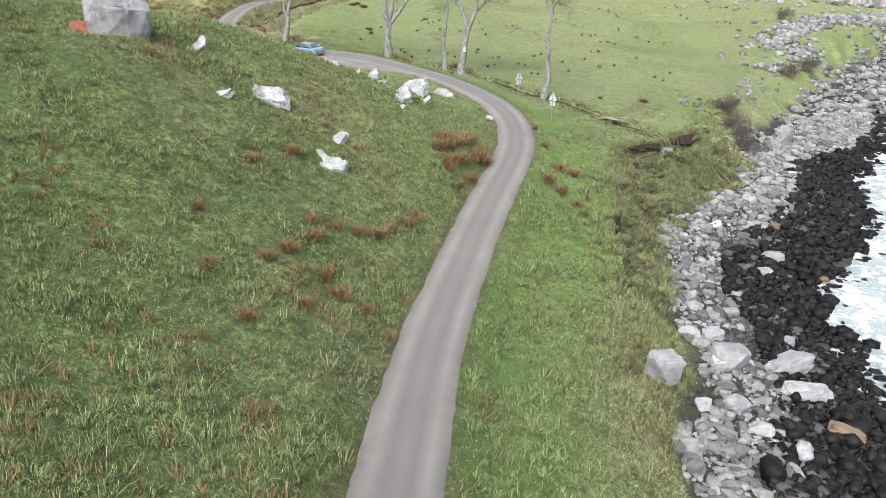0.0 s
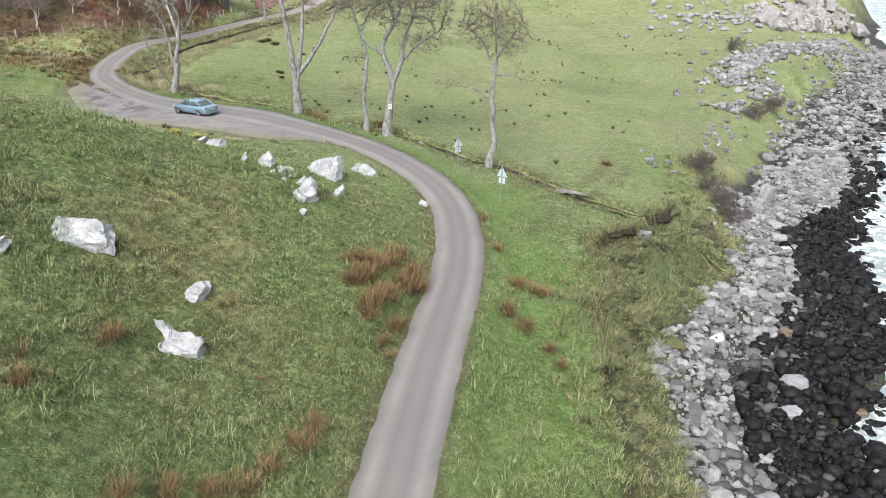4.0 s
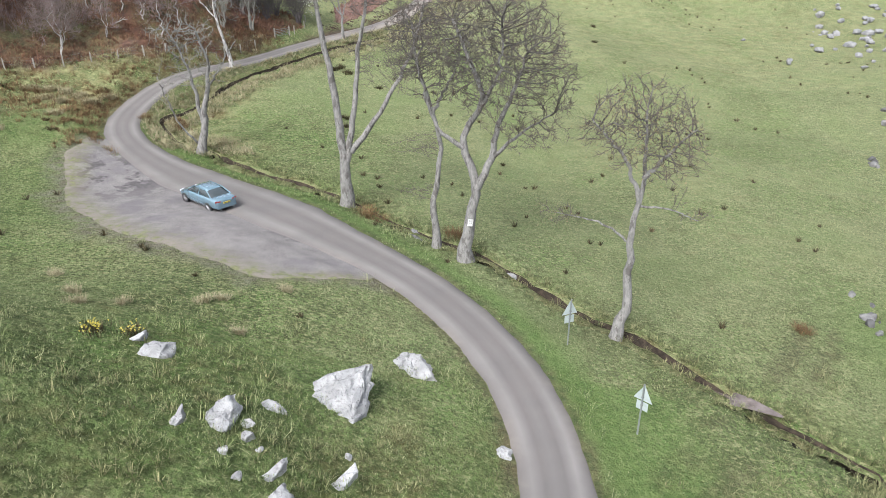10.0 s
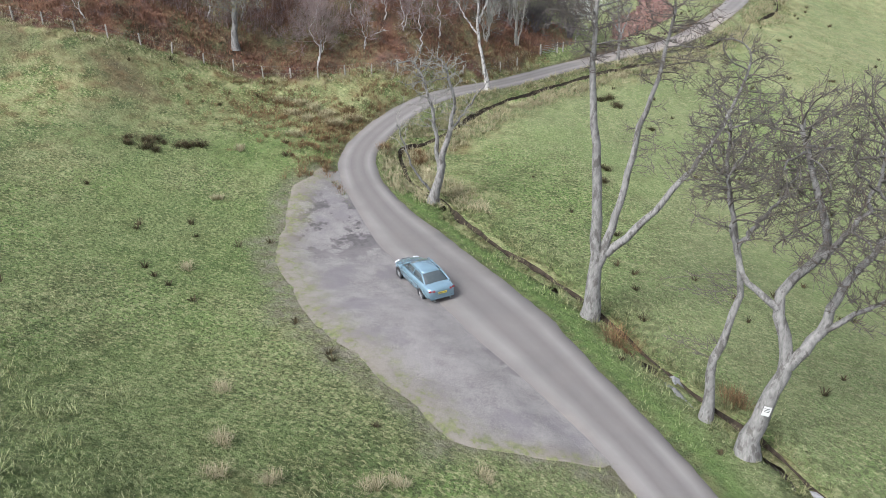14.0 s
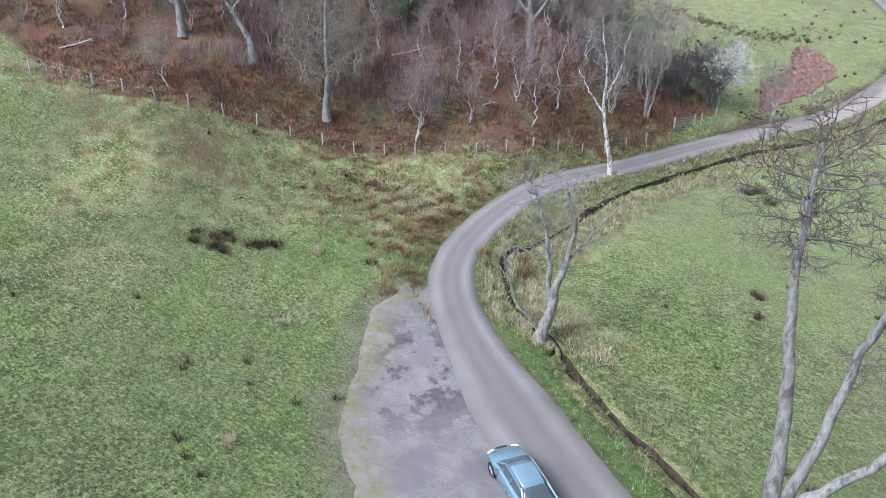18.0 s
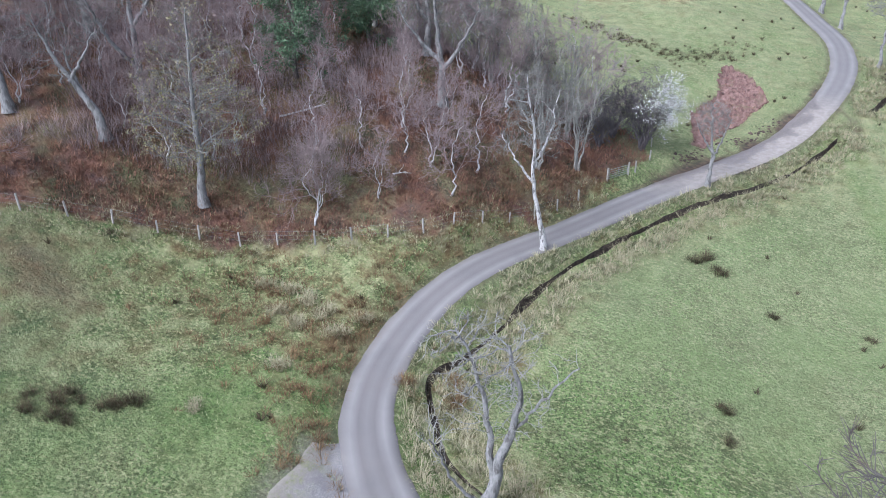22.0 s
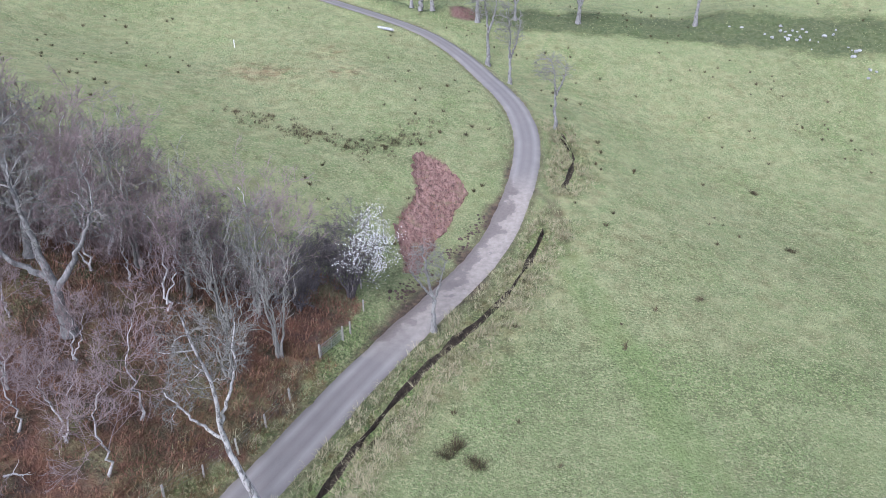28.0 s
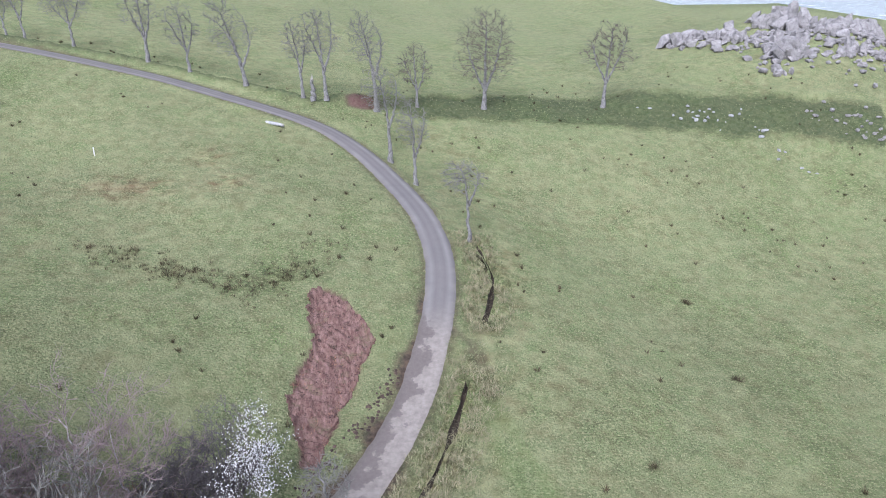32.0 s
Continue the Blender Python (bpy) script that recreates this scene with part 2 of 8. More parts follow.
def survey(x, y):
    """Height and the zones of the ground at arrays of places."""
    x, y = np.asarray(x, float), np.asarray(y, float)
    z = land(x, y)
    dr, sr, ar = nearest(x, y, ROAD_LINE)
    dd = np.minimum(nearest(x, y, DITCH_LINE)[0], nearest(x, y, DITCH_FAR_LINE)[0])
    db, sb, _ = nearest(x, y, BEACH_LINE)
    db = db * sb + 0.9 * fbm(x, y, 3.1, 5, 3)
    wood = inside(x + 0.8 * vnoise(x / 2, y / 2, 8), y + 0.8 * vnoise(x / 2, y / 2, 9), WOOD).astype(float)
    rough = np.clip(sstep(6, -4, x) * sstep(64, 56, y) + sstep(-7, -1, db) * (y < 75) + wood, 0, 1)
    wx_, wy_ = x + 1.0 * vnoise(x / 2.5, y / 2.5, 11), y + 1.0 * vnoise(x / 2.5, y / 2.5, 12)
    scrub = np.mean([inside(wx_ + 0.9 * k_, wy_ + 1.3 * k_, BANK_TOP + BANK_FOOT) for k_ in (-0.5, 0, 0.5)], 0)
    slump = inside(x + 0.5 * vnoise(x / 1.3, y / 1.3, 13), y + 0.5 * vnoise(x / 1.3, y / 1.3, 14), SLUMP).astype(float)
    rough = np.clip(rough + scrub + sstep(3.2, 1.0, dd), 0, 1)
    near_road = sstep(3.2, 1.7, dr - road_half(ar))
    hum = fbm(x, y, 3.3, 1, 4) * (0.05 + 0.17 * rough) + fbm(x, y, 1.5, 4, 2) * 0.11 * rough + fbm(x, y, 11, 3, 2) * 0.12
    z = z + hum * (1 - near_road) + scrub * 0.25 * fbm(x, y, 2.0, 37, 2)
    lay = inside(x, y, LAYBY_OUT + [(-23, 86), (-10.5, 76.5), (-3.5, 73)]).astype(float)
    flat = sstep(1.6, 0.0, dr - road_half(ar) - 0.1)
    z = z * (1 - flat) + flat * np.interp(ar, ROAD_RUN, ROAD_Z)
    z = z - 0.08 * sstep(0.1, -0.25, dr - road_half(ar))
    z = z - 0.95 * sstep(0.72, 0.3, dd) - 0.15 * np.exp(-(dd / 1.6) ** 2)
    beach = 3.0 - 0.26 * db + 0.12 * fbm(x, y, 2.2, 21, 2)
    beach = np.maximum(beach, -6)
    eroded = sstep(-7.5, -3.5, db) * sstep(1.0, -0.8, db) * sstep(38, 44, y) * sstep(74, 68, y)
    z = z + eroded * (0.85 * fbm(x, y, 2.6, 35, 3) - 0.8 * sstep(0.25, 0.6, fbm(x, y, 3.4, 36, 2)))
    z = z - slump * (1.05 + 0.6 * fbm(x, y, 1.9, 38, 3)) + 0.2 * np.exp(-(nearest(x, y, SCARP_LINE)[0] / 0.8) ** 2) * (1 - slump)
    wall = np.exp(-(nearest(x, y, WALL_LINE)[0] / 0.75) ** 2)
    z = z + wall * (0.75 + 0.25 * vnoise(x, y, 39))
    z = z + 0.5 * scrub * sstep(0, 5, nearest(x, y, np.array(BANK_FOOT))[0]) + 0.7 * (nearest(x, y, np.array(BANK_TOP))[0] < 8) * (1 - scrub) * (y > 199) * np.exp(-(nearest(x, y, np.array(BANK_TOP))[0] / 3) ** 2)
    w = sstep(-4.2, 0.6, db + 1.4 * fbm(x, y, 4.0, 31, 2) * sstep(-9, -4, db) * (y < 76))
    z = np.where(z > beach, z * (1 - w) + beach * w, np.where(db > 0.6, beach, z))
    slip = inside(x + 0.35 * vnoise(x / 1.2, y / 1.2, 41), y + 0.35 * vnoise(x / 1.2, y / 1.2, 42), RED_SLIP).astype(float)
    z = z - 0.35 * slip + 0.12 * slip * fbm(x, y, 1.1, 44, 2)
    return dict(z=z, road=dr - road_half(ar), along=ar, side=sr, ditch=dd, beach=db, wood=wood, rough=rough, lay=lay, slip=slip, scrub=np.clip(scrub + wall, 0, 1), eroded=np.clip(eroded * 0.5 + slump, 0, 1), slump=slump)


def gz(x, y):
    return float(survey(np.array([x]), np.array([y]))["z"][0])


# ---- materials ----
def material(name, rough=0.9, spec=0.25):
    m = bpy.data.materials.new(name)
    m.use_nodes = True
    nt = m.node_tree
    b = nt.nodes["Principled BSDF"]
    b.inputs["Roughness"].default_value = rough
    b.inputs["Specular IOR Level"].default_value = spec
    return m, nt, b


def node(nt, kind, **kw):
    n = nt.nodes.new(kind)
    for k, v in kw.items():
        n.inputs[k].default_value = v
    return n


def place_co(nt, scale=(1, 1, 1), world=True):
    """Coordinates in metres: of the world, or of the object."""
    mp = nt.nodes.new("ShaderNodeMapping")
    mp.inputs["Scale"].default_value = scale
    if world:
        nt.links.new(nt.nodes.new("ShaderNodeNewGeometry").outputs["Position"], mp.inputs[0])
    else:
        nt.links.new(nt.nodes.new("ShaderNodeTexCoord").outputs["Object"], mp.inputs[0])
    return mp.outputs[0]


def noise_fac(nt, co, size, detail=4.0, rough=0.55, lo=0.35, hi=0.65):
    n = node(nt, "ShaderNodeTexNoise", Scale=1.0 / size, Detail=detail, Roughness=rough)
    nt.links.new(co, n.inputs["Vector"])
    r = node(nt, "ShaderNodeMapRange")
    r.inputs["From Min"].default_value, r.inputs["From Max"].default_value = lo, hi
    nt.links.new(n.outputs["Fac"], r.inputs["Value"])
    return r.outputs[0]


def blend(nt, fac, a, b, mode="MIX"):
    n = nt.nodes.new("ShaderNodeMix")
    n.data_type, n.blend_type = "RGBA", mode
    for sock, v in ((n.inputs[0], fac), (n.inputs[6], a), (n.inputs[7], b)):
        if isinstance(v, (int, float)):
            sock.default_value = v
        elif isinstance(v, tuple):
            sock.default_value = (*v, 1.0)
        else:
            nt.links.new(v, sock)
    return n.outputs[2]


def maths(nt, op, a, b=0.0):
    n = nt.nodes.new("ShaderNodeMath")
    n.operation = op
    for sock, v in ((n.inputs[0], a), (n.inputs[1], b)):
        if isinstance(v, (int, float)):
            sock.default_value = v
        else:
            nt.links.new(v, sock)
    return n.outputs[0]


def zone(nt, attr):
    a = nt.nodes.new("ShaderNodeAttribute")
    a.attribute_name = attr
    s = nt.nodes.new("ShaderNodeSeparateColor")
    nt.links.new(a.outputs["Color"], s.inputs[0])
    return s.outputs[0], s.outputs[1], s.outputs[2]


def bump(nt, b, height, strength=0.5, dist=0.05):
    n = node(nt, "ShaderNodeBump", Strength=strength, Distance=dist)
    nt.links.new(height, n.inputs["Height"])
    nt.links.new(n.outputs[0], b.inputs["Normal"])


def island(nt):
    return nt.nodes.new("ShaderNodeNewGeometry").outputs["Random Per Island"]


def object_random(nt):
    return nt.nodes.new("ShaderNodeObjectInfo").outputs["Random"]


GREEN, LUSH, STRAW, OLIVE = (0.132, 0.172, 0.066), (0.102, 0.165, 0.046), (0.29, 0.29, 0.15), (0.038, 0.052, 0.019)
BRACKEN, RUST, EARTH = (0.085, 0.055, 0.047), (0.15, 0.074, 0.048), (0.034, 0.027, 0.022)


def grass_colour(nt, co):
    """Sward colour from the zones (dry, bracken, earth; beach, lush, gravel) and two scales of mottle."""
    dry, brack, earth = zone(nt, "zone_a")
    c = blend(nt, noise_fac(nt, co, 5.0, 3), GREEN, LUSH)
    c = blend(nt, maths(nt, "MULTIPLY", noise_fac(nt, co, 8.0, 4, 0.6, 0.48, 0.64), 0.72), c, (0.062, 0.094, 0.03))
    c = blend(nt, maths(nt, "MULTIPLY", noise_fac(nt, co, 21.0, 3, 0.6, 0.48, 0.6), 0.5), c, (0.17, 0.18, 0.092))
    c = blend(nt, maths(nt, "MULTIPLY", noise_fac(nt, co, 1.3, 5, 0.7, 0.5, 0.68), 0.7), c, OLIVE)
    c = blend(nt, maths(nt, "MULTIPLY", noise_fac(nt, co, 0.38, 4, 0.7, 0.52, 0.62), 0.6), c, OLIVE)
    c = blend(nt, maths(nt, "MULTIPLY", noise_fac(nt, place_co(nt, (1.0, 0.75, 1.0)), 0.14, 3, 0.6, 0.5, 0.57), 0.9), c, OLIVE)
    c = blend(nt, maths(nt, "MULTIPLY", noise_fac(nt, place_co(nt, (0.7, 1.0, 1.0)), 0.17, 3, 0.65, 0.53, 0.62), maths(nt, "ADD", maths(nt, "MULTIPLY", dry, 0.4), 0.6)), c, STRAW)
    c = blend(nt, maths(nt, "MULTIPLY", noise_fac(nt, co, 0.6, 4, 0.65, 0.54, 0.68), 0.45), c, STRAW)
    straw = blend(nt, noise_fac(nt, co, 1.3, 4), STRAW, (0.13, 0.088, 0.042))
    c = blend(nt, maths(nt, "MULTIPLY", dry, noise_fac(nt, co, 1.6, 5, 0.6, 0.36, 0.6)), c, straw)
    br = blend(nt, noise_fac(nt, co, 1.1, 5), BRACKEN, RUST)
    br = blend(nt, noise_fac(nt, co, 2.9, 4, 0.6, 0.5, 0.7), br, (0.05, 0.046, 0.027))
    c = blend(nt, brack, c, br)
    _, scrub_z, rust_z = zone(nt, "zone_c")
    ru = blend(nt, noise_fac(nt, co, 0.3, 4), (0.15, 0.115, 0.055), (0.085, 0.07, 0.03))
    c = blend(nt, maths(nt, "MULTIPLY", rust_z, noise_fac(nt, co, 0.7, 5, 0.7, 0.45, 0.62)), c, ru)
    sc = blend(nt, noise_fac(nt, co, 0.7, 5), (0.045, 0.062, 0.03), (0.085, 0.095, 0.05))
    c = blend(nt, maths(nt, "MULTIPLY", scrub_z, 0.85), c, sc)
    pale, clump, _ = zone(nt, "zone_d")
    c = blend(nt, maths(nt, "MULTIPLY", pale, 0.5), c, (0.195, 0.21, 0.112))
    c = blend(nt, maths(nt, "MULTIPLY", maths(nt, "GREATER_THAN", clump, 0.62), 0.5), c, (0.2, 0.205, 0.095))
    c = blend(nt, maths(nt, "MULTIPLY", maths(nt, "GREATER_THAN", clump, 0.88), 0.6), c, (0.17, 0.135, 0.062))
    return c, earth


# ground
M_GROUND, nt, b = material("turf_and_soil", 0.95, 0.15)
co = place_co(nt)
c, earth = grass_colour(nt, co)
beach_z, lush_z, gravel_z = zone(nt, "zone_b")
c = blend(nt, maths(nt, "MULTIPLY", lush_z, 0.75), c, blend(nt, noise_fac(nt, co, 0.5, 4), (0.07, 0.126, 0.03), (0.115, 0.175, 0.052)))
c = blend(nt, earth, c, blend(nt, noise_fac(nt, co, 0.5, 5), EARTH, (0.10, 0.07, 0.05)))
c = blend(nt, maths(nt, "MULTIPLY", gravel_z, noise_fac(nt, co, 0.6, 6, 0.7, 0.3, 0.56)), c, blend(nt, noise_fac(nt, co, 0.8, 6), (0.165, 0.147, 0.12), (0.115, 0.105, 0.075)))
c = blend(nt, beach_z, c, blend(nt, noise_fac(nt, co, 0.25, 4), (0.018, 0.017, 0.017), (0.06, 0.057, 0.057)))
nt.links.new(c, b.inputs["Base Color"])
red_z, _, _ = zone(nt, "zone_c")
soil = blend(nt, noise_fac(nt, co, 0.45, 6, 0.7), (0.085, 0.043, 0.037), (0.15, 0.09, 0.08))
soil = blend(nt, noise_fac(nt, co, 1.6, 5, 0.65, 0.5, 0.66), soil, (0.075, 0.038, 0.034))
c = blend(nt, red_z, c, soil)
nt.links.new(c, b.inputs["Base Color"])
# rough ground darkened in the colour, standing in for shade between tussocks
_, _, gap_shade = zone(nt, "zone_d")
c = blend(nt, maths(nt, "MULTIPLY", maths(nt, "MULTIPLY", gap_shade, 0.75), noise_fac(nt, co, 0.45, 4, 0.6, 0.42, 0.66)), c, blend(nt, noise_fac(nt, co, 0.1, 3), (0.03, 0.043, 0.014), (0.06, 0.07, 0.026)))
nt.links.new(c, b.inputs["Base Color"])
hgt = maths(nt, "ADD", noise_fac(nt, co, 0.22, 6, 0.7, 0.2, 0.8), noise_fac(nt, co, 0.9, 4, 0.6, 0.2, 0.8))
bump(nt, b, hgt, 1.0, 0.2)

# blades of grass
M_BLADE, nt, b = material("grass_blades", 0.8, 0.2)
co = place_co(nt)
c, earth = grass_colour(nt, co)
_, lush_z, _ = zone(nt, "zone_b")
c = blend(nt, maths(nt, "MULTIPLY", lush_z, 0.75), c, (0.095, 0.16, 0.042))
r = island(nt)
c = blend(nt, maths(nt, "MULTIPLY", maths(nt, "GREATER_THAN", r, 0.8), 0.75), c, (0.3, 0.31, 0.165))
c = blend(nt, maths(nt, "MULTIPLY", maths(nt, "LESS_THAN", r, 0.4), 0.75), c, (0.032, 0.046, 0.018))
nt.links.new(c, b.inputs["Base Color"])
b.inputs["Subsurface Weight"].default_value = 0.0


def blade_material(name, a, d, rough=0.85):
    m, nt, b = material(name, rough, 0.15)
    co = place_co(nt)
    c = blend(nt, island(nt), a, d)
    c = blend(nt, maths(nt, "MULTIPLY", noise_fac(nt, co, 1.4, 3), 0.45), c, tuple(0.6 * v for v in a))
    nt.links.new(c, b.inputs["Base Color"])
    return m


M_RUSH = blade_material("dead_rushes", (0.078, 0.047, 0.024), (0.21, 0.138, 0.068))
M_RUSH_DARK = blade_material("dark_rushes", (0.035, 0.036, 0.018), (0.085, 0.06, 0.032))
M_RUSH_PALE = blade_material("bleached_grass", (0.175, 0.152, 0.086), (0.365, 0.338, 0.222))
M_TUSSOCK = blade_material("drooping_green_tussock", (0.042, 0.055, 0.021), (0.26, 0.25, 0.13))
M_BRACKEN = blade_material("dead_bracken", (0.11, 0.058, 0.04), (0.25, 0.14, 0.09))
M_PETAL = blade_material("daffodil_petals", (0.42, 0.35, 0.05), (0.5, 0.46, 0.16))

# ditch and scarp soil, darkened so the colour also paints the scarp's undercut shade
M_EARTH, nt, b = material("soil_with_undercut_shade", 0.95, 0.15)
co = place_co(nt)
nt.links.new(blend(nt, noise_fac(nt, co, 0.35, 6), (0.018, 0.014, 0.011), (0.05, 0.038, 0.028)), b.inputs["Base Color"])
bump(nt, b, noise_fac(nt, co, 0.15, 5), 0.8, 0.05)

# tarmac
M_ROAD, nt, b = material("worn_tarmac", 0.85, 0.3)
co = place_co(nt)
track, mud, wet = zone(nt, "zone_a")
c = blend(nt, noise_fac(nt, co, 0.03, 3, 0.6, 0.2, 0.8), (0.07, 0.064, 0.062), (0.118, 0.109, 0.106))
c = blend(nt, maths(nt, "MULTIPLY", noise_fac(nt, co, 1.7, 5), 0.4), c, (0.12, 0.106, 0.1))
c = blend(nt, maths(nt, "MULTIPLY", track, maths(nt, "ADD", 0.35, maths(nt, "MULTIPLY", noise_fac(nt, co, 2.6, 4), 0.4))), c, (0.172, 0.16, 0.156))
patch = node(nt, "ShaderNodeMapRange")
patch.inputs["From Min"].default_value, patch.inputs["From Max"].default_value = 0.5, 0.53
n_ = node(nt, "ShaderNodeTexNoise", Scale=0.42, Detail=6.0, Roughness=0.62)
nt.links.new(co, n_.inputs["Vector"])
nt.links.new(maths(nt, "ADD", n_.outputs["Fac"], maths(nt, "MULTIPLY", maths(nt, "SUBTRACT", 0.42, wet), 0.42)), patch.inputs["Value"])
damp = maths(nt, "MULTIPLY", patch.outputs[0], maths(nt, "GREATER_THAN", mud, 0.45))
c = blend(nt, maths(nt, "MULTIPLY", mud, 0.85), c, blend(nt, noise_fac(nt, co, 0.5, 6, 0.65), (0.15, 0.128, 0.112), (0.215, 0.19, 0.168)))
c = blend(nt, maths(nt, "MULTIPLY", damp, 0.85), c, blend(nt, noise_fac(nt, co, 0.3, 4), (0.078, 0.064, 0.058), (0.1, 0.084, 0.076)))
wet = damp
nt.links.new(c, b.inputs["Base Color"])
nt.links.new(maths(nt, "SUBTRACT", 0.85, maths(nt, "MULTIPLY", wet, 0.4)), b.inputs["Roughness"])
bump(nt, b, noise_fac(nt, co, 0.03, 4, 0.6, 0.2, 0.8), 0.4, 0.01)

# gravelled lay-by
M_LAYBY, nt, b = material("gravel_apron", 0.92, 0.2)
co = place_co(nt)
edge_z, dark_z, _ = zone(nt, "zone_a")
c = blend(nt, noise_fac(nt, co, 0.9, 6), (0.088, 0.083, 0.083), (0.14, 0.132, 0.131))
c = blend(nt, noise_fac(nt, co, 0.06, 3, 0.7, 0.4, 0.75), c, (0.22, 0.2, 0.194))
c = blend(nt, maths(nt, "MULTIPLY", noise_fac(nt, co, 2.4, 5, 0.6, 0.5, 0.62), 0.6), c, (0.1, 0.092, 0.1))
c = blend(nt, maths(nt, "MULTIPLY", dark_z, noise_fac(nt, co, 1.9, 6, 0.65, 0.5, 0.55)), c, blend(nt, noise_fac(nt, co, 0.3, 4), (0.05, 0.046, 0.047), (0.08, 0.073, 0.074)))
c = blend(nt, maths(nt, "MULTIPLY", edge_z, 0.8), c, blend(nt, noise_fac(nt, co, 0.7, 5), (0.165, 0.145, 0.122), (0.115, 0.1, 0.076)))
c = blend(nt, maths(nt, "MULTIPLY", maths(nt, "POWER", edge_z, 0.8), noise_fac(nt, co, 0.7, 7, 0.75, 0.48, 0.6)), c, blend(nt, noise_fac(nt, co, 0.2, 4), (0.08, 0.1, 0.04), (0.15, 0.15, 0.075)))
nt.links.new(c, b.inputs["Base Color"])
bump(nt, b, noise_fac(nt, co, 0.07, 5, 0.7, 0.2, 0.8), 0.7, 0.02)


def stone_material(name, a, d, spot, spots, rough=0.85, size=0.5, per="object"):
    m, nt, b = material(name, rough, 0.3)
    co = place_co(nt)
    c = blend(nt, noise_fac(nt, co, size, 5), a, d)
    c = blend(nt, maths(nt, "MULTIPLY", noise_fac(nt, co, size * 0.25, 6, 0.7, 0.5, 0.66), spots), c, spot)
    rr = object_random(nt) if per == "object" else island(nt)
    c = blend(nt, maths(nt, "MULTIPLY", rr, 0.9 if per != "object" else 0.25), c, tuple(0.35 * v for v in a))
    nt.links.new(c, b.inputs["Base Color"])
    bump(nt, b, noise_fac(nt, co, size * 0.4, 6, 0.65, 0.2, 0.8), 0.6, 0.06 * size * 2)
    return m


M_LIME = stone_material("white_limestone", (0.21, 0.21, 0.215), (0.34, 0.34, 0.345), (0.1, 0.095, 0.095), 0.75)
M_GREY_STONE = stone_material("grey_boulder", (0.15, 0.15, 0.157), (0.24, 0.237, 0.243), (0.09, 0.088, 0.085), 0.7)
M_COBBLE = stone_material("pale_cobbles", (0.15, 0.146, 0.147), (0.25, 0.245, 0.244), (0.085, 0.078, 0.073), 0.5, 0.8, 0.3, "island")
M_WET = stone_material("wet_dark_cobbles", (0.007, 0.0066, 0.0075), (0.016, 0.0145, 0.016), (0.045, 0.032, 0.026), 0.3, 0.5, 0.4, "island")
M_WET.node_tree.nodes["Principled BSDF"].inputs["Specular IOR Level"].default_value = 0.1
M_DAMP = stone_material("damp_grey_cobbles", (0.04, 0.037, 0.039), (0.075, 0.07, 0.072), (0.085, 0.062, 0.05), 0.5, 0.7, 0.35, "island")
M_WEED = stone_material("weedy_brown_rock", (0.11, 0.075, 0.05), (0.16, 0.12, 0.09), (0.06, 0.045, 0.03), 0.6, 0.7)
M_CRAG = stone_material("pinkish_grey_crag", (0.17, 0.158, 0.155), (0.28, 0.265, 0.26), (0.05, 0.045, 0.045), 0.9, 0.9, 0.7)
M_CLOD = stone_material("red_brown_clods", (0.085, 0.045, 0.038), (0.15, 0.09, 0.078), (0.04, 0.024, 0.02), 0.6, 0.95, 0.3, "island")
M_SLIP, nt, b = material("raw_red_soil", 0.95, 0.15)
co = place_co(nt)
c = blend(nt, noise_fac(nt, place_co(nt, (1.6, 0.5, 1.0)), 0.5, 6, 0.7), (0.08, 0.042, 0.035), (0.18, 0.115, 0.098))
c = blend(nt, noise_fac(nt, co, 0.35, 6, 0.75, 0.52, 0.64), c, (0.045, 0.026, 0.022))
c = blend(nt, maths(nt, "MULTIPLY", noise_fac(nt, co, 1.4, 5, 0.7, 0.55, 0.68), 0.6), c, (0.12, 0.1, 0.06))
nt.links.new(c, b.inputs["Base Color"])
bump(nt, b, noise_fac(nt, co, 0.12, 5, 0.7, 0.2, 0.8), 0.8, 0.06)
M_SOIL = stone_material("dark_verge_soil", (0.06, 0.04, 0.032), (0.12, 0.08, 0.064), (0.035, 0.025, 0.02), 0.6, 0.95, 0.3, "island")
M_TURF = stone_material("slumped_turf", (0.05, 0.058, 0.024), (0.095, 0.09, 0.045), (0.03, 0.024, 0.016), 0.9, 0.95, 0.35, "island")
M_RED = stone_material("red_soil_face", (0.2, 0.06, 0.04), (0.24, 0.1, 0.07), (0.09, 0.04, 0.03), 0.6, 0.95)


def bark_material(name, a, d, spot, amount, size=0.12):
    m, nt, b = material(name, 0.9, 0.2)
    co = place_co(nt, (1, 1, 0.35), False)
    c = blend(nt, noise_fac(nt, co, size, 5), a, d)
    c = blend(nt, maths(nt, "MULTIPLY", noise_fac(nt, co, size * 2.2, 5, 0.65, 0.52, 0.6), amount), c, spot)
    nt.links.new(c, b.inputs["Base Color"])
    bump(nt, b, noise_fac(nt, co, size * 0.5, 5, 0.65, 0.2, 0.8), 0.6, 0.02)
    return m


M_BARK = bark_material("grey_lichened_bark", (0.12, 0.115, 0.112), (0.2, 0.193, 0.186), (0.06, 0.055, 0.05), 0.75)
M_TWIG = bark_material("dark_grey_twigs", (0.06, 0.053, 0.049), (0.1, 0.089, 0.08), (0.09, 0.062, 0.05), 0.6)
M_BOUGH = bark_material("dark_lichened_boughs", (0.075, 0.07, 0.067), (0.135, 0.128, 0.12), (0.045, 0.04, 0.037), 0.7)
M_STEM_PALE = bark_material("bleached_grey_stems", (0.155, 0.148, 0.135), (0.23, 0.222, 0.2), (0.08, 0.075, 0.062), 0.5)
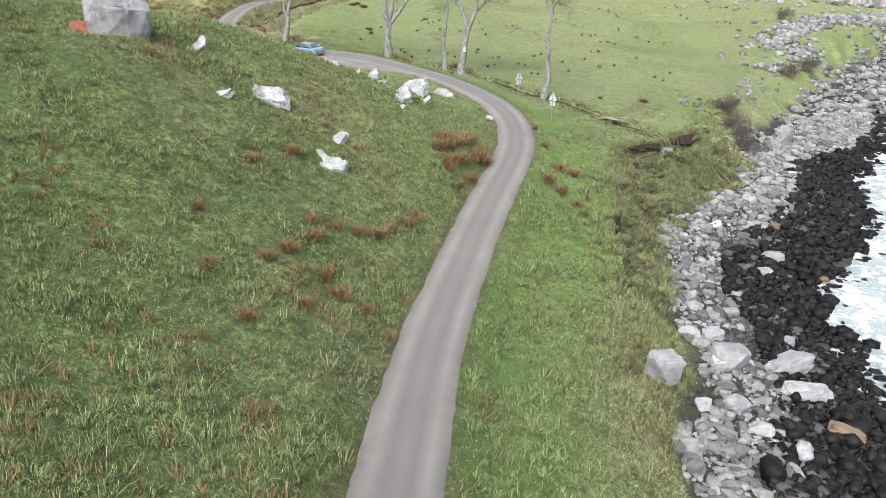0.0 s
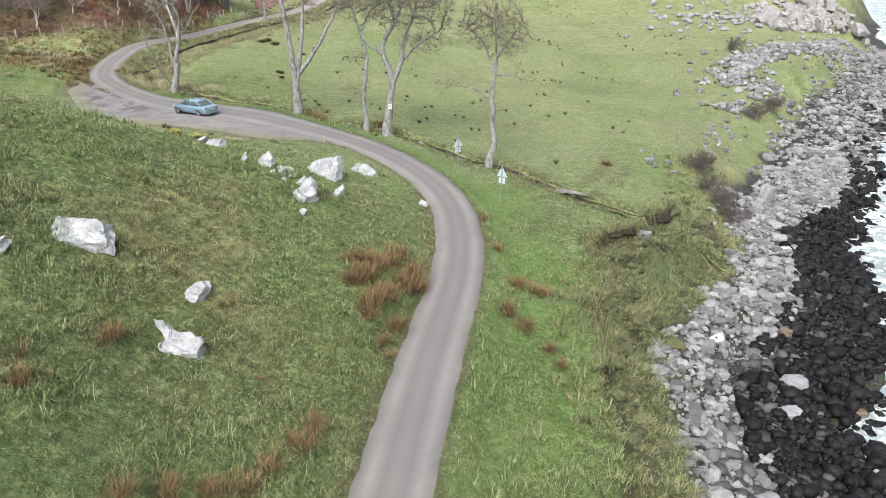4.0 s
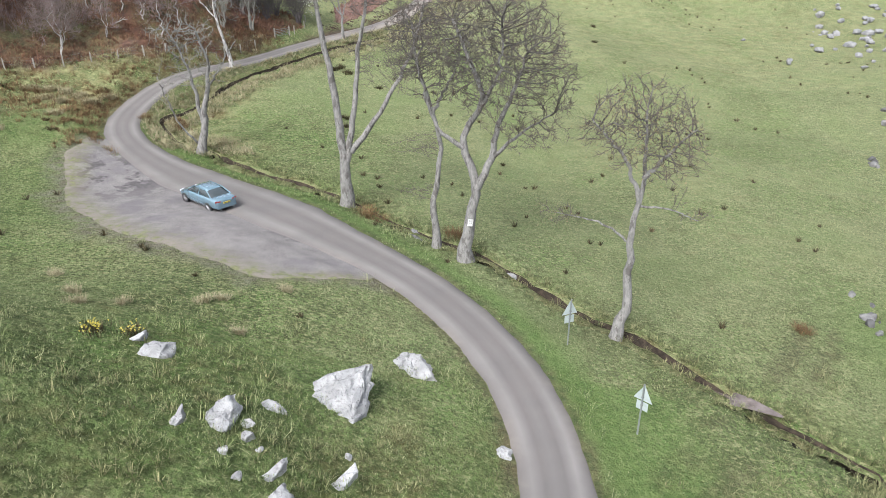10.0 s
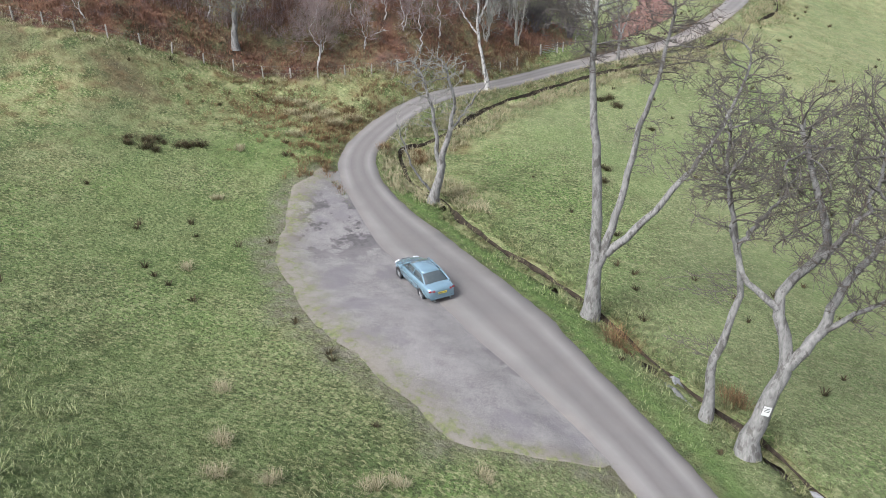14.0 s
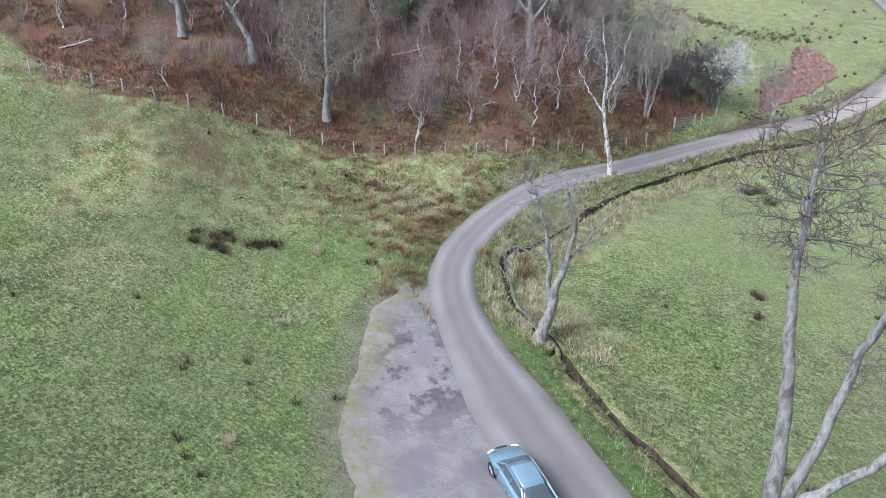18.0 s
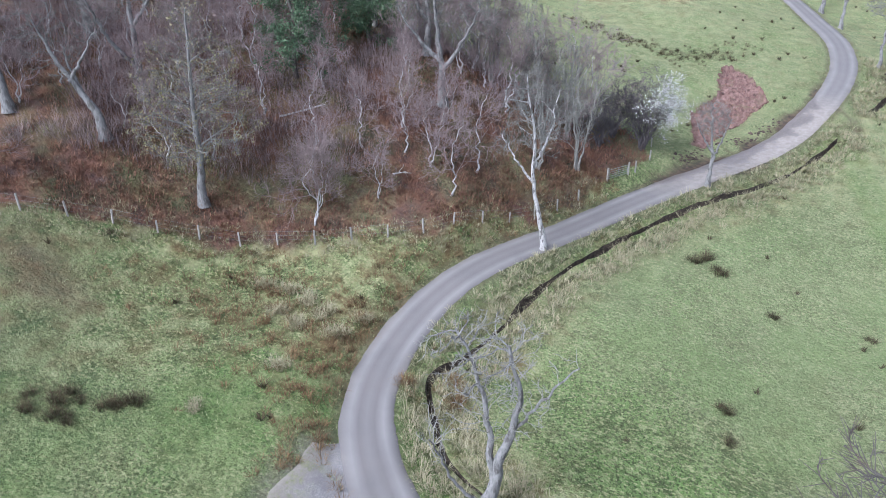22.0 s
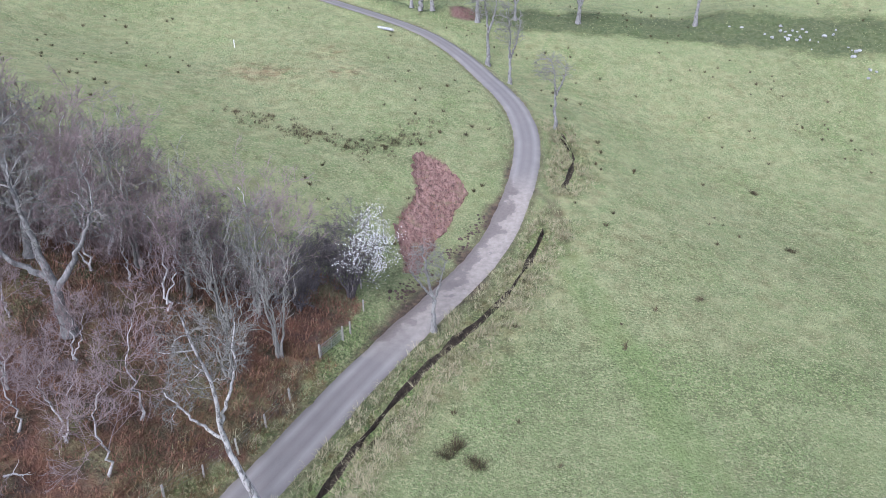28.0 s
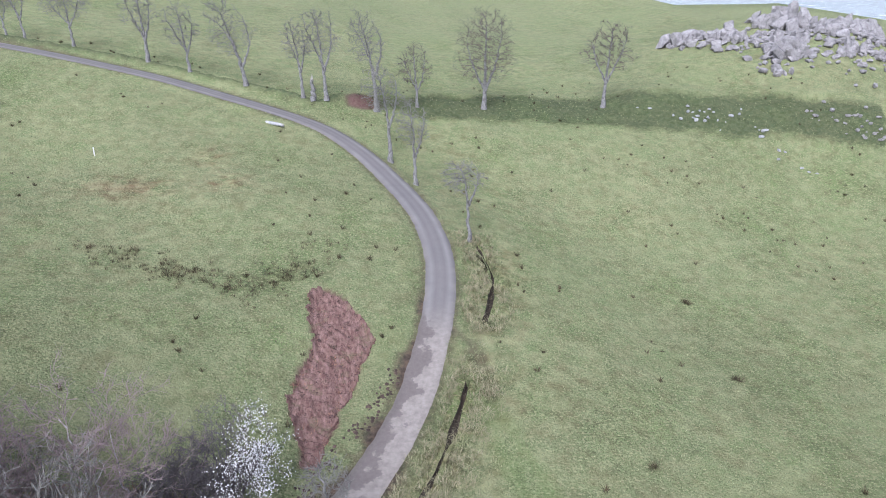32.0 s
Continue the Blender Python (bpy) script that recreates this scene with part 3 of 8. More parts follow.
M_TWIG_PALE = bark_material("lichen_grey_twigs", (0.11, 0.104, 0.097), (0.175, 0.168, 0.15), (0.07, 0.064, 0.052), 0.6)
M_BIRCH = bark_material("white_birch_bark", (0.26, 0.25, 0.245), (0.36, 0.345, 0.33), (0.05, 0.045, 0.042), 0.8, 0.08)
M_TWIG_PURPLE = bark_material("purple_birch_twigs", (0.165, 0.124, 0.122), (0.235, 0.185, 0.18), (0.12, 0.088, 0.088), 0.5)
M_TWIG_BLACK = bark_material("blackthorn_twigs", (0.075, 0.066, 0.068), (0.115, 0.102, 0.104), (0.045, 0.038, 0.04), 0.5)
M_NEEDLE = blade_material("pine_needles", (0.048, 0.08, 0.045), (0.1, 0.145, 0.08))
M_BLOSSOM = blade_material("white_blossom", (0.42, 0.42, 0.4), (0.62, 0.62, 0.6))
M_BUD = blade_material("swelling_buds", (0.19, 0.18, 0.085), (0.24, 0.2, 0.12))
M_WOOD = bark_material("weathered_post_wood", (0.21, 0.197, 0.175), (0.31, 0.295, 0.265), (0.16, 0.145, 0.125), 0.5, 0.05)

# sea
M_SEA, nt, b = material("sea_water", 0.12, 0.5)
co = place_co(nt)
foam_z, _, _ = zone(nt, "zone_a")
foam = noise_fac(nt, co, 1.1, 8, 0.75, 0.46, 0.66)
foam_f = maths(nt, "MULTIPLY", noise_fac(nt, place_co(nt, (0.35, 1, 1)), 6.0, 7, 0.62, 0.58, 0.66), 0.5)
ff = maths(nt, "ADD", maths(nt, "MULTIPLY", foam, foam_z), foam_f)
ffc = node(nt, "ShaderNodeClamp")
nt.links.new(ff, ffc.inputs[0])
c = blend(nt, ffc.outputs[0], blend(nt, noise_fac(nt, co, 9.0, 4), (0.15, 0.18, 0.185), (0.24, 0.27, 0.272)), (0.54, 0.54, 0.53))
nt.links.new(c, b.inputs["Base Color"])
nt.links.new(maths(nt, "ADD", maths(nt, "MULTIPLY", ffc.outputs[0], 0.6), 0.15), b.inputs["Roughness"])
bump(nt, b, maths(nt, "ADD", noise_fac(nt, co, 2.5, 5, 0.6, 0.2, 0.8), ffc.outputs[0]), 0.5, 0.15)

M_DITCHWATER, nt, b = material("ditch_water", 0.08, 0.5)
co = place_co(nt)
nt.links.new(blend(nt, noise_fac(nt, co, 0.4, 4), (0.03, 0.026, 0.022), (0.11, 0.095, 0.09)), b.inputs["Base Color"])
bump(nt, b, noise_fac(nt, co, 0.12, 4), 0.3, 0.02)


def plain(name, colour, rough=0.5, metal=0.0, coat=0.0, vary=0.12):
    m, nt, b = material(name, rough, 0.5)
    co = place_co(nt, world=False)
    nt.links.new(blend(nt, noise_fac(nt, co, 0.2, 5), colour, tuple(v * (1 - vary) for v in colour)), b.inputs["Base Color"])
    b.inputs["Metallic"].default_value = metal
    b.inputs["Coat Weight"].default_value = coat
    b.inputs["Coat Roughness"].default_value = 0.05
    return m


M_PAINT = plain("metallic_blue_grey_paint", (0.17, 0.26, 0.32), 0.22, 0.5, 1.0, 0.05)
M_GLASS = plain("tinted_car_glass", (0.045, 0.055, 0.06), 0.06, 0.0, 0.4)
M_RUBBER = plain("tyre_rubber", (0.018, 0.018, 0.019), 0.85)
M_ALLOY = plain("silver_alloy", (0.22, 0.22, 0.23), 0.35, 0.6)
M_TAIL = plain("dark_red_lens", (0.15, 0.012, 0.015), 0.15, 0.0, 0.6)
M_LENS = plain("clear_lens", (0.6, 0.62, 0.65), 0.1, 0.2, 0.6)
M_PLATE = plain("yellow_plate", (0.4, 0.33, 0.03), 0.45)
M_TRIM = plain("black_trim", (0.02, 0.02, 0.022), 0.5)
M_STEEL = plain("galvanised_steel", (0.2, 0.215, 0.22), 0.45, 0.5)
M_SIGN = plain("pale_grey_sign_back", (0.3, 0.34, 0.34), 0.5)
M_NOTICE = plain("white_notice", (0.45, 0.45, 0.44), 0.6)

M_MUDPOOL, nt, b = material("muddy_pool", 0.15, 0.5)
co = place_co(nt)
nt.links.new(blend(nt, noise_fac(nt, co, 0.5, 5), (0.085, 0.066, 0.06), (0.15, 0.125, 0.115)), b.inputs["Base Color"])
bump(nt, b, noise_fac(nt, co, 0.2, 4), 0.3, 0.02)


# ---- building helpers ----
def mesh_from(name, verts, faces, mats=(), zones=None, smooth=True):
    """A mesh from arrays: verts n x 3, faces m x k. zones: name to n x 3 array of per-vertex values."""
    verts, faces = np.asarray(verts, np.float32), np.asarray(faces, np.int32)
    me = bpy.data.meshes.new(name)
    k = faces.shape[1]
    me.vertices.add(len(verts))
    me.vertices.foreach_set("co", verts.ravel())
    me.loops.add(faces.size)
    me.loops.foreach_set("vertex_index", faces.ravel())
    me.polygons.add(len(faces))
    me.polygons.foreach_set("loop_start", np.arange(0, faces.size, k, dtype=np.int32))
    me.update(calc_edges=True)
    if not smooth:
        me.polygons.foreach_set("use_smooth", np.zeros(len(faces), bool))
    for key, val in (zones or {}).items():
        a = me.attributes.new(key, "FLOAT_COLOR", "POINT")
        full = np.ones((len(verts), 4), np.float32)
        full[:, :3] = val
        a.data.foreach_set("color", full.ravel())
    for m in mats:
        me.materials.append(m)
    return me


def part(name, bm, mat, parent, label=""):
    """One mesh object from a bmesh (or a ready mesh) under a thing or a part."""
    if isinstance(bm, bmesh.types.BMesh):
        me = bpy.data.meshes.new(name)
        bm.to_mesh(me)
        bm.free()
        me.materials.append(mat)
    else:
        me = bm
    ob = new(name, me)
    ob.parent = parent
    if label:
        ob["label"] = label
    return ob


def thing(name, place, label, category, group="", turn=0.0, kind=""):
    ob = new(name)
    ob.matrix_basis = pose(*place, 0, 0, turn)
    ob.empty_display_size = 0.3
    return tagged(ob, label, category, group, kind)


def box(bm, size, at=(0, 0, 0), rot=None, bevel=0.0):
    m = Matrix.Translation(at) @ (rot or Matrix()) @ Matrix.Diagonal((*size, 1))
    g = bmesh.ops.create_cube(bm, size=1.0, matrix=m)
    if bevel:
        es = {e for v in g["verts"] for e in v.link_edges}
        bmesh.ops.bevel(bm, geom=list(es), offset=bevel, segments=2, affect="EDGES")
    return g


def rod(bm, a, b, r, seg=8):
    a, b = Vector(a), Vector(b)
    d = b - a
    m = Matrix.Translation((a + b) / 2) @ d.to_track_quat("Z", "Y").to_matrix().to_4x4()
    bmesh.ops.create_cone(bm, cap_ends=True, segments=seg, radius1=r, radius2=r, depth=d.length, matrix=m)


# ---- ground: one sheet, fine where it is walked round, coarse to the horizon ----
def axis(lo, hi, step, far):
    mid = np.arange(lo, hi + 1e-6, step)
    out, s = [], step
    d = 0.0
    while d < far:
        s *= 1.22
        d += s
        out.append(d)
    out = np.array(out)
    return np.concatenate([lo - out[::-1], mid, hi + out])


gx, gy = axis(-64, 74, 0.42, 1800), axis(6, 216, 0.42, 1800)
X, Y = np.meshgrid(gx, gy)
X, Y = X.ravel(), Y.ravel()
S = survey(X, Y)


def zones_of(S, x, y):
    """Two colour layers: dry, bracken, earth; beach, lush, gravel."""
    n1, n2 = fbm(x, y, 7.0, 51, 3), fbm(x, y, 2.2, 53, 3)
    verge = sstep(5.0, 1.5, S["ditch"]) * sstep(0.6, 1.6, S["road"]) * sstep(88, 94, y)
    # bleached and rushy ground by the bend, on the slope and beside the lay-by
    bend = 0.3 * np.exp(-(((x + 37) / 11) ** 2 + ((y - 97) / 6) ** 2)) + 0.75 * np.exp(-(((x + 50) / 9) ** 2 + ((y - 88) / 8) ** 2)) + 0.8 * np.exp(-(((x + 31) / 3) ** 2 + ((y - 100) / 9) ** 2))
    slope = (x < 8) * (y < 60) * sstep(0.0, 0.7, n1) * 0.6
    bank = sstep(-6, -1, S["beach"]) * (y < 80) * 0.55
    far = (x < -12) * (y > 132) * sstep(0.0, 0.7, n1) * 0.2 + 0.12 * (y > 128)
    dirt = np.exp(-(((x + 36.5) / 4.5) ** 2 + ((y - 172) / 2.4) ** 2)) + np.exp(-(((x + 26.2) / 2.2) ** 2 + ((y - 173) / 2.2) ** 2)) + 0.7 * np.exp(-(((x + 29) / 2) ** 2 + ((y - 180) / 3) ** 2))
    meadow = 0.4 * np.exp(-(((x - 22) / 22) ** 2 + ((y - 100) / 30) ** 2)) * sstep(-0.5, 0.5, n1) + 0.3 * (y > 128) * sstep(-1.2, 0.6, n1) + 0.15 * (y > 135) * sstep(-0.2, 0.6, fbm(x, y, 18, 58, 2))
    hedge = 0.8 * sstep(2.2, 0.4, nearest(x, y, FENCE_LINE)[0]) * (y < 126)
    dry = np.clip(verge * (0.85 - 0.2 * (y > 126)) + meadow + hedge + bend * 1.1 + slope + bank + far + dirt + 0.12, 0, 1)
    brack = np.clip(S["wood"] * (0.85 + 0.3 * n2) + 0.4 * np.clip(dirt, 0, 1) * sstep(-0.6, 0.2, n2) + 0.8 * np.exp(-(((x + 47.5) / 3) ** 2 + ((y - 91) / 1.5) ** 2)) + 0.5 * np.exp(-(((x + 56) / 3) ** 2 + ((y - 88) / 2) ** 2)), 0, 1)
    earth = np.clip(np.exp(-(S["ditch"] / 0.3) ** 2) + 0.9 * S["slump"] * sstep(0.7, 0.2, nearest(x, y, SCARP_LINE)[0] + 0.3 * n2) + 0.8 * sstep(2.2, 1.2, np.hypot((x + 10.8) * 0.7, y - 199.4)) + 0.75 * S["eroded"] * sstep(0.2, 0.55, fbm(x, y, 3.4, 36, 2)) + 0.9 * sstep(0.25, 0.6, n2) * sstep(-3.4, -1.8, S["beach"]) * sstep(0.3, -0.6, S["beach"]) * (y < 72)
                    + 0.55 * sstep(0.55, 0.15, np.abs(S["road"] - 0.1) + 0.15 * n2), 0, 1)
    path = sstep(0.9, 0.25, nearest(x, y, np.array([(-5.4, 148.6), (-4.2, 147.2), (-3.7, 144.5), (-3.8, 141.0)]))[0] + 0.3 * n2)
    cut = sstep(1.6, 0.4, S["road"]) * (S["side"] < 0) * sstep(124, 130, y) * sstep(156, 150, y) + sstep(1.3, 0.3, S["road"]) * (S["side"] > 0) * sstep(126, 129, y) * sstep(136, 133, y)
    earth = np.clip(earth + 0.55 * path + 0.9 * cut * sstep(-0.3, 0.3, n2), 0, 1)
    beach = sstep(-0.5, 0.5, S["beach"] + 0.5 * n2)
    lush = np.clip(sstep(2.6, 0.8, S["road"]) * (S["side"] > 0) * (y > 60) * (y < 94) + sstep(7, 4, S["road"]) * (S["side"] > 0) * (y < 64) * 0.7
                   + 0.35 * sstep(0.1, 0.6, n1) * (1 - dry) + 0.4 * (x < 4) * (y < 62) * sstep(0.6, -0.2, n1), 0, 1) * (1 - S["wood"])
    gravel = np.clip(0.85 * sstep(1.9, 0.1, nearest(x, y, np.array(LAYBY_OUT))[0] + 0.8 * n2) * sstep(-31, -28, x) + S["lay"], 0, 1)
    red = np.clip(S["slip"] + 0.9 * sstep(2.0, 1.2, np.hypot((x + 10.8) * 0.7, y - 199.4)), 0, 1)
    for off in (-0.8, 0.8):
        ln = np.array([(-4.3, 143.0), (-3.6 + off, 137.0), (-1.3 + off, 128.0), (0.8 + off, 120.8), (2.4 + off, 115.5), (6 + off, 104)])
        lush = np.clip(lush + 0.4 * sstep(1.1, 0.2, nearest(x, y, ln)[0] + 0.4 * n2) * (y > 100), 0, 1)
    lush = np.clip(lush + 0.7 * np.exp(-(((x - 25.5) / 3.5) ** 2 + ((y - 71) / 5) ** 2)) + 0.45 * np.exp(-(((x + 33) / 7) ** 2 + ((y - 92) / 5) ** 2)) * sstep(-0.4, 0.3, n1), 0, 1)
    tracks = np.array([(7.8, 54.4), (10.3, 57.5), (13.3, 61.1), (16.3, 64.4), (20.1, 69.0), (25.5, 77.8)])
    earth = np.clip(earth + 0.35 * sstep(0.9, 0.2, np.abs(nearest(x, y, tracks)[0] - 0.8)) * (y < 72) * sstep(-0.2, 0.4, n2), 0, 1)
    rust = (x < 6) * (y < 62) * sstep(0.15, 0.6, fbm(x, y, 4.2, 59, 3) + 0.35 * sstep(36, 20, y)) * 0.6 + 0.8 * S["slump"] * sstep(-0.3, 0.4, n2)
    # third channel: where shade under rough grass is painted into the ground
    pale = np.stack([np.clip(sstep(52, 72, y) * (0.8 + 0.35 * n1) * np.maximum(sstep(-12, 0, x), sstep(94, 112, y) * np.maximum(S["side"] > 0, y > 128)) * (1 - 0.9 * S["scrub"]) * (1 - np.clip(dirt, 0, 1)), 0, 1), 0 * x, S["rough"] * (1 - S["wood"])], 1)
    return np.stack([dry, brack, earth], 1), np.stack([beach, lush, gravel], 1), np.stack([red, np.clip(np.maximum(S["scrub"], 0.75 * S["slump"]) + 0.55 * np.exp(-(((x + 50) / 17) ** 2 + ((y - 88) / 9) ** 2)) * sstep(-0.6, 0.5, n1) * (1 - S["wood"]) + 0.7 * sstep(42, 24, y + 0.35 * x) * (x < 3) * sstep(-0.6, 0.4, n2 + 0.5 * n1), 0, 1), rust], 1), pale


za, zb, red, pale = zones_of(S, X, Y)
nx, ny = len(gx), len(gy)
ii = (np.arange(ny - 1)[:, None] * nx + np.arange(nx - 1)[None]).ravel()
quads = np.stack([ii, ii + 1, ii + nx + 1, ii + nx], 1)
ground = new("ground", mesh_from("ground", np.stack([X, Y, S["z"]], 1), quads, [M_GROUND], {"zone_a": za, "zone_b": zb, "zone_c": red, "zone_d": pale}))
tagged(ground, "rough green grazing land falling from a hillside to a stony shore", "ground", kind="structure")

# ---- road ----
run = np.arange(0, ROAD_RUN[-1], 0.3)
cx, cy = np.interp(run, ROAD_RUN, ROAD_LINE[:, 0]), np.interp(run, ROAD_RUN, ROAD_LINE[:, 1])
tx, ty = np.gradient(cx), np.gradient(cy)
tl = np.hypot(tx, ty)
tx, ty = tx / tl, ty / tl
half = road_half(run)
cols = np.array([-1.06, -1.0, -0.62, -0.3, 0.0, 0.3, 0.62, 1.0, 1.06])
rv, rz_attr = [], []
rag_l, rag_r = fbm(run, 0 * run, 0.9, 61, 3) * 0.06, fbm(run, 0 * run + 40, 0.9, 62, 3) * 0.06
zc = np.interp(run, ROAD_RUN, ROAD_Z)
for j, cc in enumerate(cols):
    off = half * cc + (rag_l if cc < -0.9 else rag_r if cc > 0.9 else 0)
    px, py = cx + ty * off, cy - tx * off
    pz = zc + 0.03 * (1 - cc * cc) + (-0.12 if abs(cc) > 1.01 else 0.0)
    rv.append(np.stack([px, py, pz], 1))
    trk = np.full(len(run), 1.0 if abs(abs(cc) - 0.62) < 0.05 else 0.35 if abs(cc) < 0.1 else 0.0)
    n = fbm(px, py, 2.3, 71, 4)
    zone_mud = sstep(122, 132, py) * sstep(154, 146, py) * (cx > -19)
    mud = np.clip(zone_mud + 0.4 * sstep(0.75, 1.0, abs(cc)) * sstep(0.0, 0.5, n), 0, 1)
    wet = np.full(len(run), 0.5 + 0.5 * cc)
    rz_attr.append(np.stack([trk, mud, wet], 1))
nc = len(cols)
rverts = np.stack(rv, 1).reshape(-1, 3)
ri = (np.arange(len(run) - 1)[:, None] * nc + np.arange(nc - 1)[None]).ravel()
rq = np.stack([ri, ri + 1, ri + nc + 1, ri + nc], 1)
road = new("road", mesh_from("road", rverts, rq[:, ::-1], [M_ROAD], {"zone_a": np.stack(rz_attr, 1).reshape(-1, 3)}))
tagged(road, "narrow winding single-track tarmac road with worn wheel tracks", "road", kind="structure")

# ---- lay-by: a gravel apron beside the road ----
outer = smooth_line(LAYBY_OUT, 0.5)
lv, lz = [], []
NL = 14
for i, (ox, oy) in enumerate(outer):
    d, s, a = nearest(np.array([ox]), np.array([oy]), ROAD_LINE)
    px, py = np.interp(a[0], ROAD_RUN, ROAD_LINE[:, 0]), np.interp(a[0], ROAD_RUN, ROAD_LINE[:, 1])
    h = road_half(a)[0] - 0.35
    ix, iy = px + (ox - px) * h / d[0], py + (oy - py) * h / d[0]
    for j in range(NL):
        t = j / (NL - 1)
        wob = float(fbm(np.array([i * 0.5]), np.array([3.3]), 1.7, 77, 3)[0]) * t * 0.28 / max(d[0] - h, 1.0)
        lv.append((ix + (ox - ix) * (t + wob), iy + (oy - iy) * (t + wob)))
        dark = math.exp(-(((lv[-1][0] + 24) / 4.5) ** 2 + ((lv[-1][1] - 84) / 4.5) ** 2)) + 0.6 * max(0, 1 - abs(t - 0.05) / 0.1) * (lv[-1][0] > -10)
        lz.append((float(sstep(1.0 - 2.6 / max(d[0] - h, 2.7), 0.98, np.array(t))), min(1, dark * 1.3), 0))
lv = np.array(lv)
lh = survey(lv[:, 0], lv[:, 1])["z"] + 0.035
tj = np.tile(np.arange(NL), len(outer))
lh = np.where(tj == NL - 1, lh - 0.09, lh)
lh = np.where(tj == 0, lh - 0.03, lh)
li = (np.arange(len(outer) - 1)[:, None] * NL + np.arange(NL - 1)[None]).ravel()
lq = np.stack([li, li + 1, li + NL + 1, li + NL], 1)
layby = new("pavement_layby", mesh_from("layby", np.column_stack([lv, lh]), lq, [M_LAYBY], {"zone_a": np.array(lz)}))
tagged(layby, "worn gravel and tarmac lay-by with damp dark patches", "lay-by", kind="structure")

# ---- water ----
wx, wy = axis(0, 140, 1.0, 2500), axis(-20, 200, 1.0, 2500)
WX, WY = np.meshgrid(wx, wy)
WX, WY = WX.ravel(), WY.ravel()
wd, ws, _ = nearest(WX, WY, BEACH_LINE)
wd = wd * ws
wzv = 0.06 * fbm(WX, WY, 3.0, 81, 3) * (np.abs(WX) < 400)
foamz = sstep(28, 14, wd + 3 * fbm(WX, WY, 5, 83, 2)) * 1.15
mx = len(wx)
wi = (np.arange(len(wy) - 1)[:, None] * mx + np.arange(mx - 1)[None]).ravel()
sea = new("water", mesh_from("sea", np.stack([WX, WY, wzv + 0.4], 1), np.stack([wi, wi + 1, wi + mx + 1, wi + mx], 1), [M_SEA],
                            {"zone_a": np.stack([foamz, foamz * 0, foamz * 0], 1)}))
tagged(sea, "pale grey-green sea with white surf along the stones", "sea", kind="structure")


def stream(name, line, w, depth, label):
    line = smooth_line(line, 0.8) if len(line) < 60 else line
    t = np.gradient(line, axis=0)
    t /= np.hypot(t[:, 0], t[:, 1])[:, None]
    nrm = np.stack([t[:, 1], -t[:, 0]], 1)
    zz = survey(line[:, 0], line[:, 1])["z"] + depth
    ww = w * (1 + 0.4 * fbm(np.arange(len(line)) * 1.0, 0 * zz, 3, 91, 2))
    if name == "water_puddle":
        ww = ww * np.sin(np.linspace(0.15, 3.0, len(line))) ** 0.7
    v = np.stack([np.column_stack([line + nrm * ww[:, None], zz]), np.column_stack([line - nrm * ww[:, None], zz])], 1).reshape(-1, 3)
    i = np.arange(len(line) - 1) * 2
    ob = new(name, mesh_from(name, v, np.stack([i, i + 1, i + 3, i + 2], 1), [M_DITCHWATER]))
    return tagged(ob, label, "stream", kind="structure")


def channel(name, pts, label):
    """A muddy trench with steep sides along a line."""
    line = smooth_line(pts, 0.5)
    t = np.gradient(line, axis=0)
    t /= np.hypot(t[:, 0], t[:, 1])[:, None]
    nrm = np.stack([t[:, 1], -t[:, 0]], 1)
    wob_ = fbm(np.arange(len(line)) * 0.5, 0 * line[:, 0], 2.0, 95, 3)
    offs = [(-0.85, -0.02), (-0.19, 0.02), (-0.15, -0.25), (-0.1, -0.5), (0.1, -0.5), (0.15, -0.25), (0.19, 0.02), (0.85, -0.02)]
    top = survey(line[:, 0] + nrm[:, 0] * 1.25, line[:, 1] + nrm[:, 1] * 1.25)["z"], survey(line[:, 0] - nrm[:, 0] * 1.25, line[:, 1] - nrm[:, 1] * 1.25)["z"]
    v = []
    for o, dz in offs:
        w_ = o * np.clip(1 + 0.7 * wob_, 0.35, 2)
        q = line + nrm * w_[:, None]
        base = (top[0] * (o + 0.85) + top[1] * (0.85 - o)) / 1.7
        v.append(np.column_stack([q, base - 0.1 + dz + 0.06 * fbm(q[:, 0], q[:, 1], 0.6, 97, 2)]))
    n = len(offs)
    v = np.stack(v, 1).reshape(-1, 3)
    i = (np.arange(len(line) - 1)[:, None] * n + np.arange(n - 1)[None]).ravel()
    q = v[:, :2]
    za_ = np.column_stack([np.full(len(v), 0.55), np.zeros(len(v)), np.zeros(len(v))])
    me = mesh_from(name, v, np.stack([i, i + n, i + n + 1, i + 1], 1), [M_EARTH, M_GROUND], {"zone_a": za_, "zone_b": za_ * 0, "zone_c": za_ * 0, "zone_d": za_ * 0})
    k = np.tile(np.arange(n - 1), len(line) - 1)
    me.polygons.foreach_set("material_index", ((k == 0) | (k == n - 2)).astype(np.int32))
    return tagged(new(name, me), label, "ditch", kind="structure")


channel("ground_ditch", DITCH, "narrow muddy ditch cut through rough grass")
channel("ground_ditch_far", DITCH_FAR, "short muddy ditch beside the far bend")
stream("water_ditch", DITCH[2:19], 0.15, 0.42, "narrow trickling stream in a muddy grass ditch")
pool = stream("water_puddle", [(13.2, 65.9), (14.4, 65.1), (15.4, 64.6), (16.6, 63.7)], 0.5, 0.0, "shallow pale muddy pool where the ditch widens")
pool.data.materials[0] = M_MUDPOOL
_top = survey(np.array([13.6, 16.8]), np.array([64.0, 66.0]))["z"].min() + 0.03
for v_ in pool.data.vertices:
    v_.co.z = _top

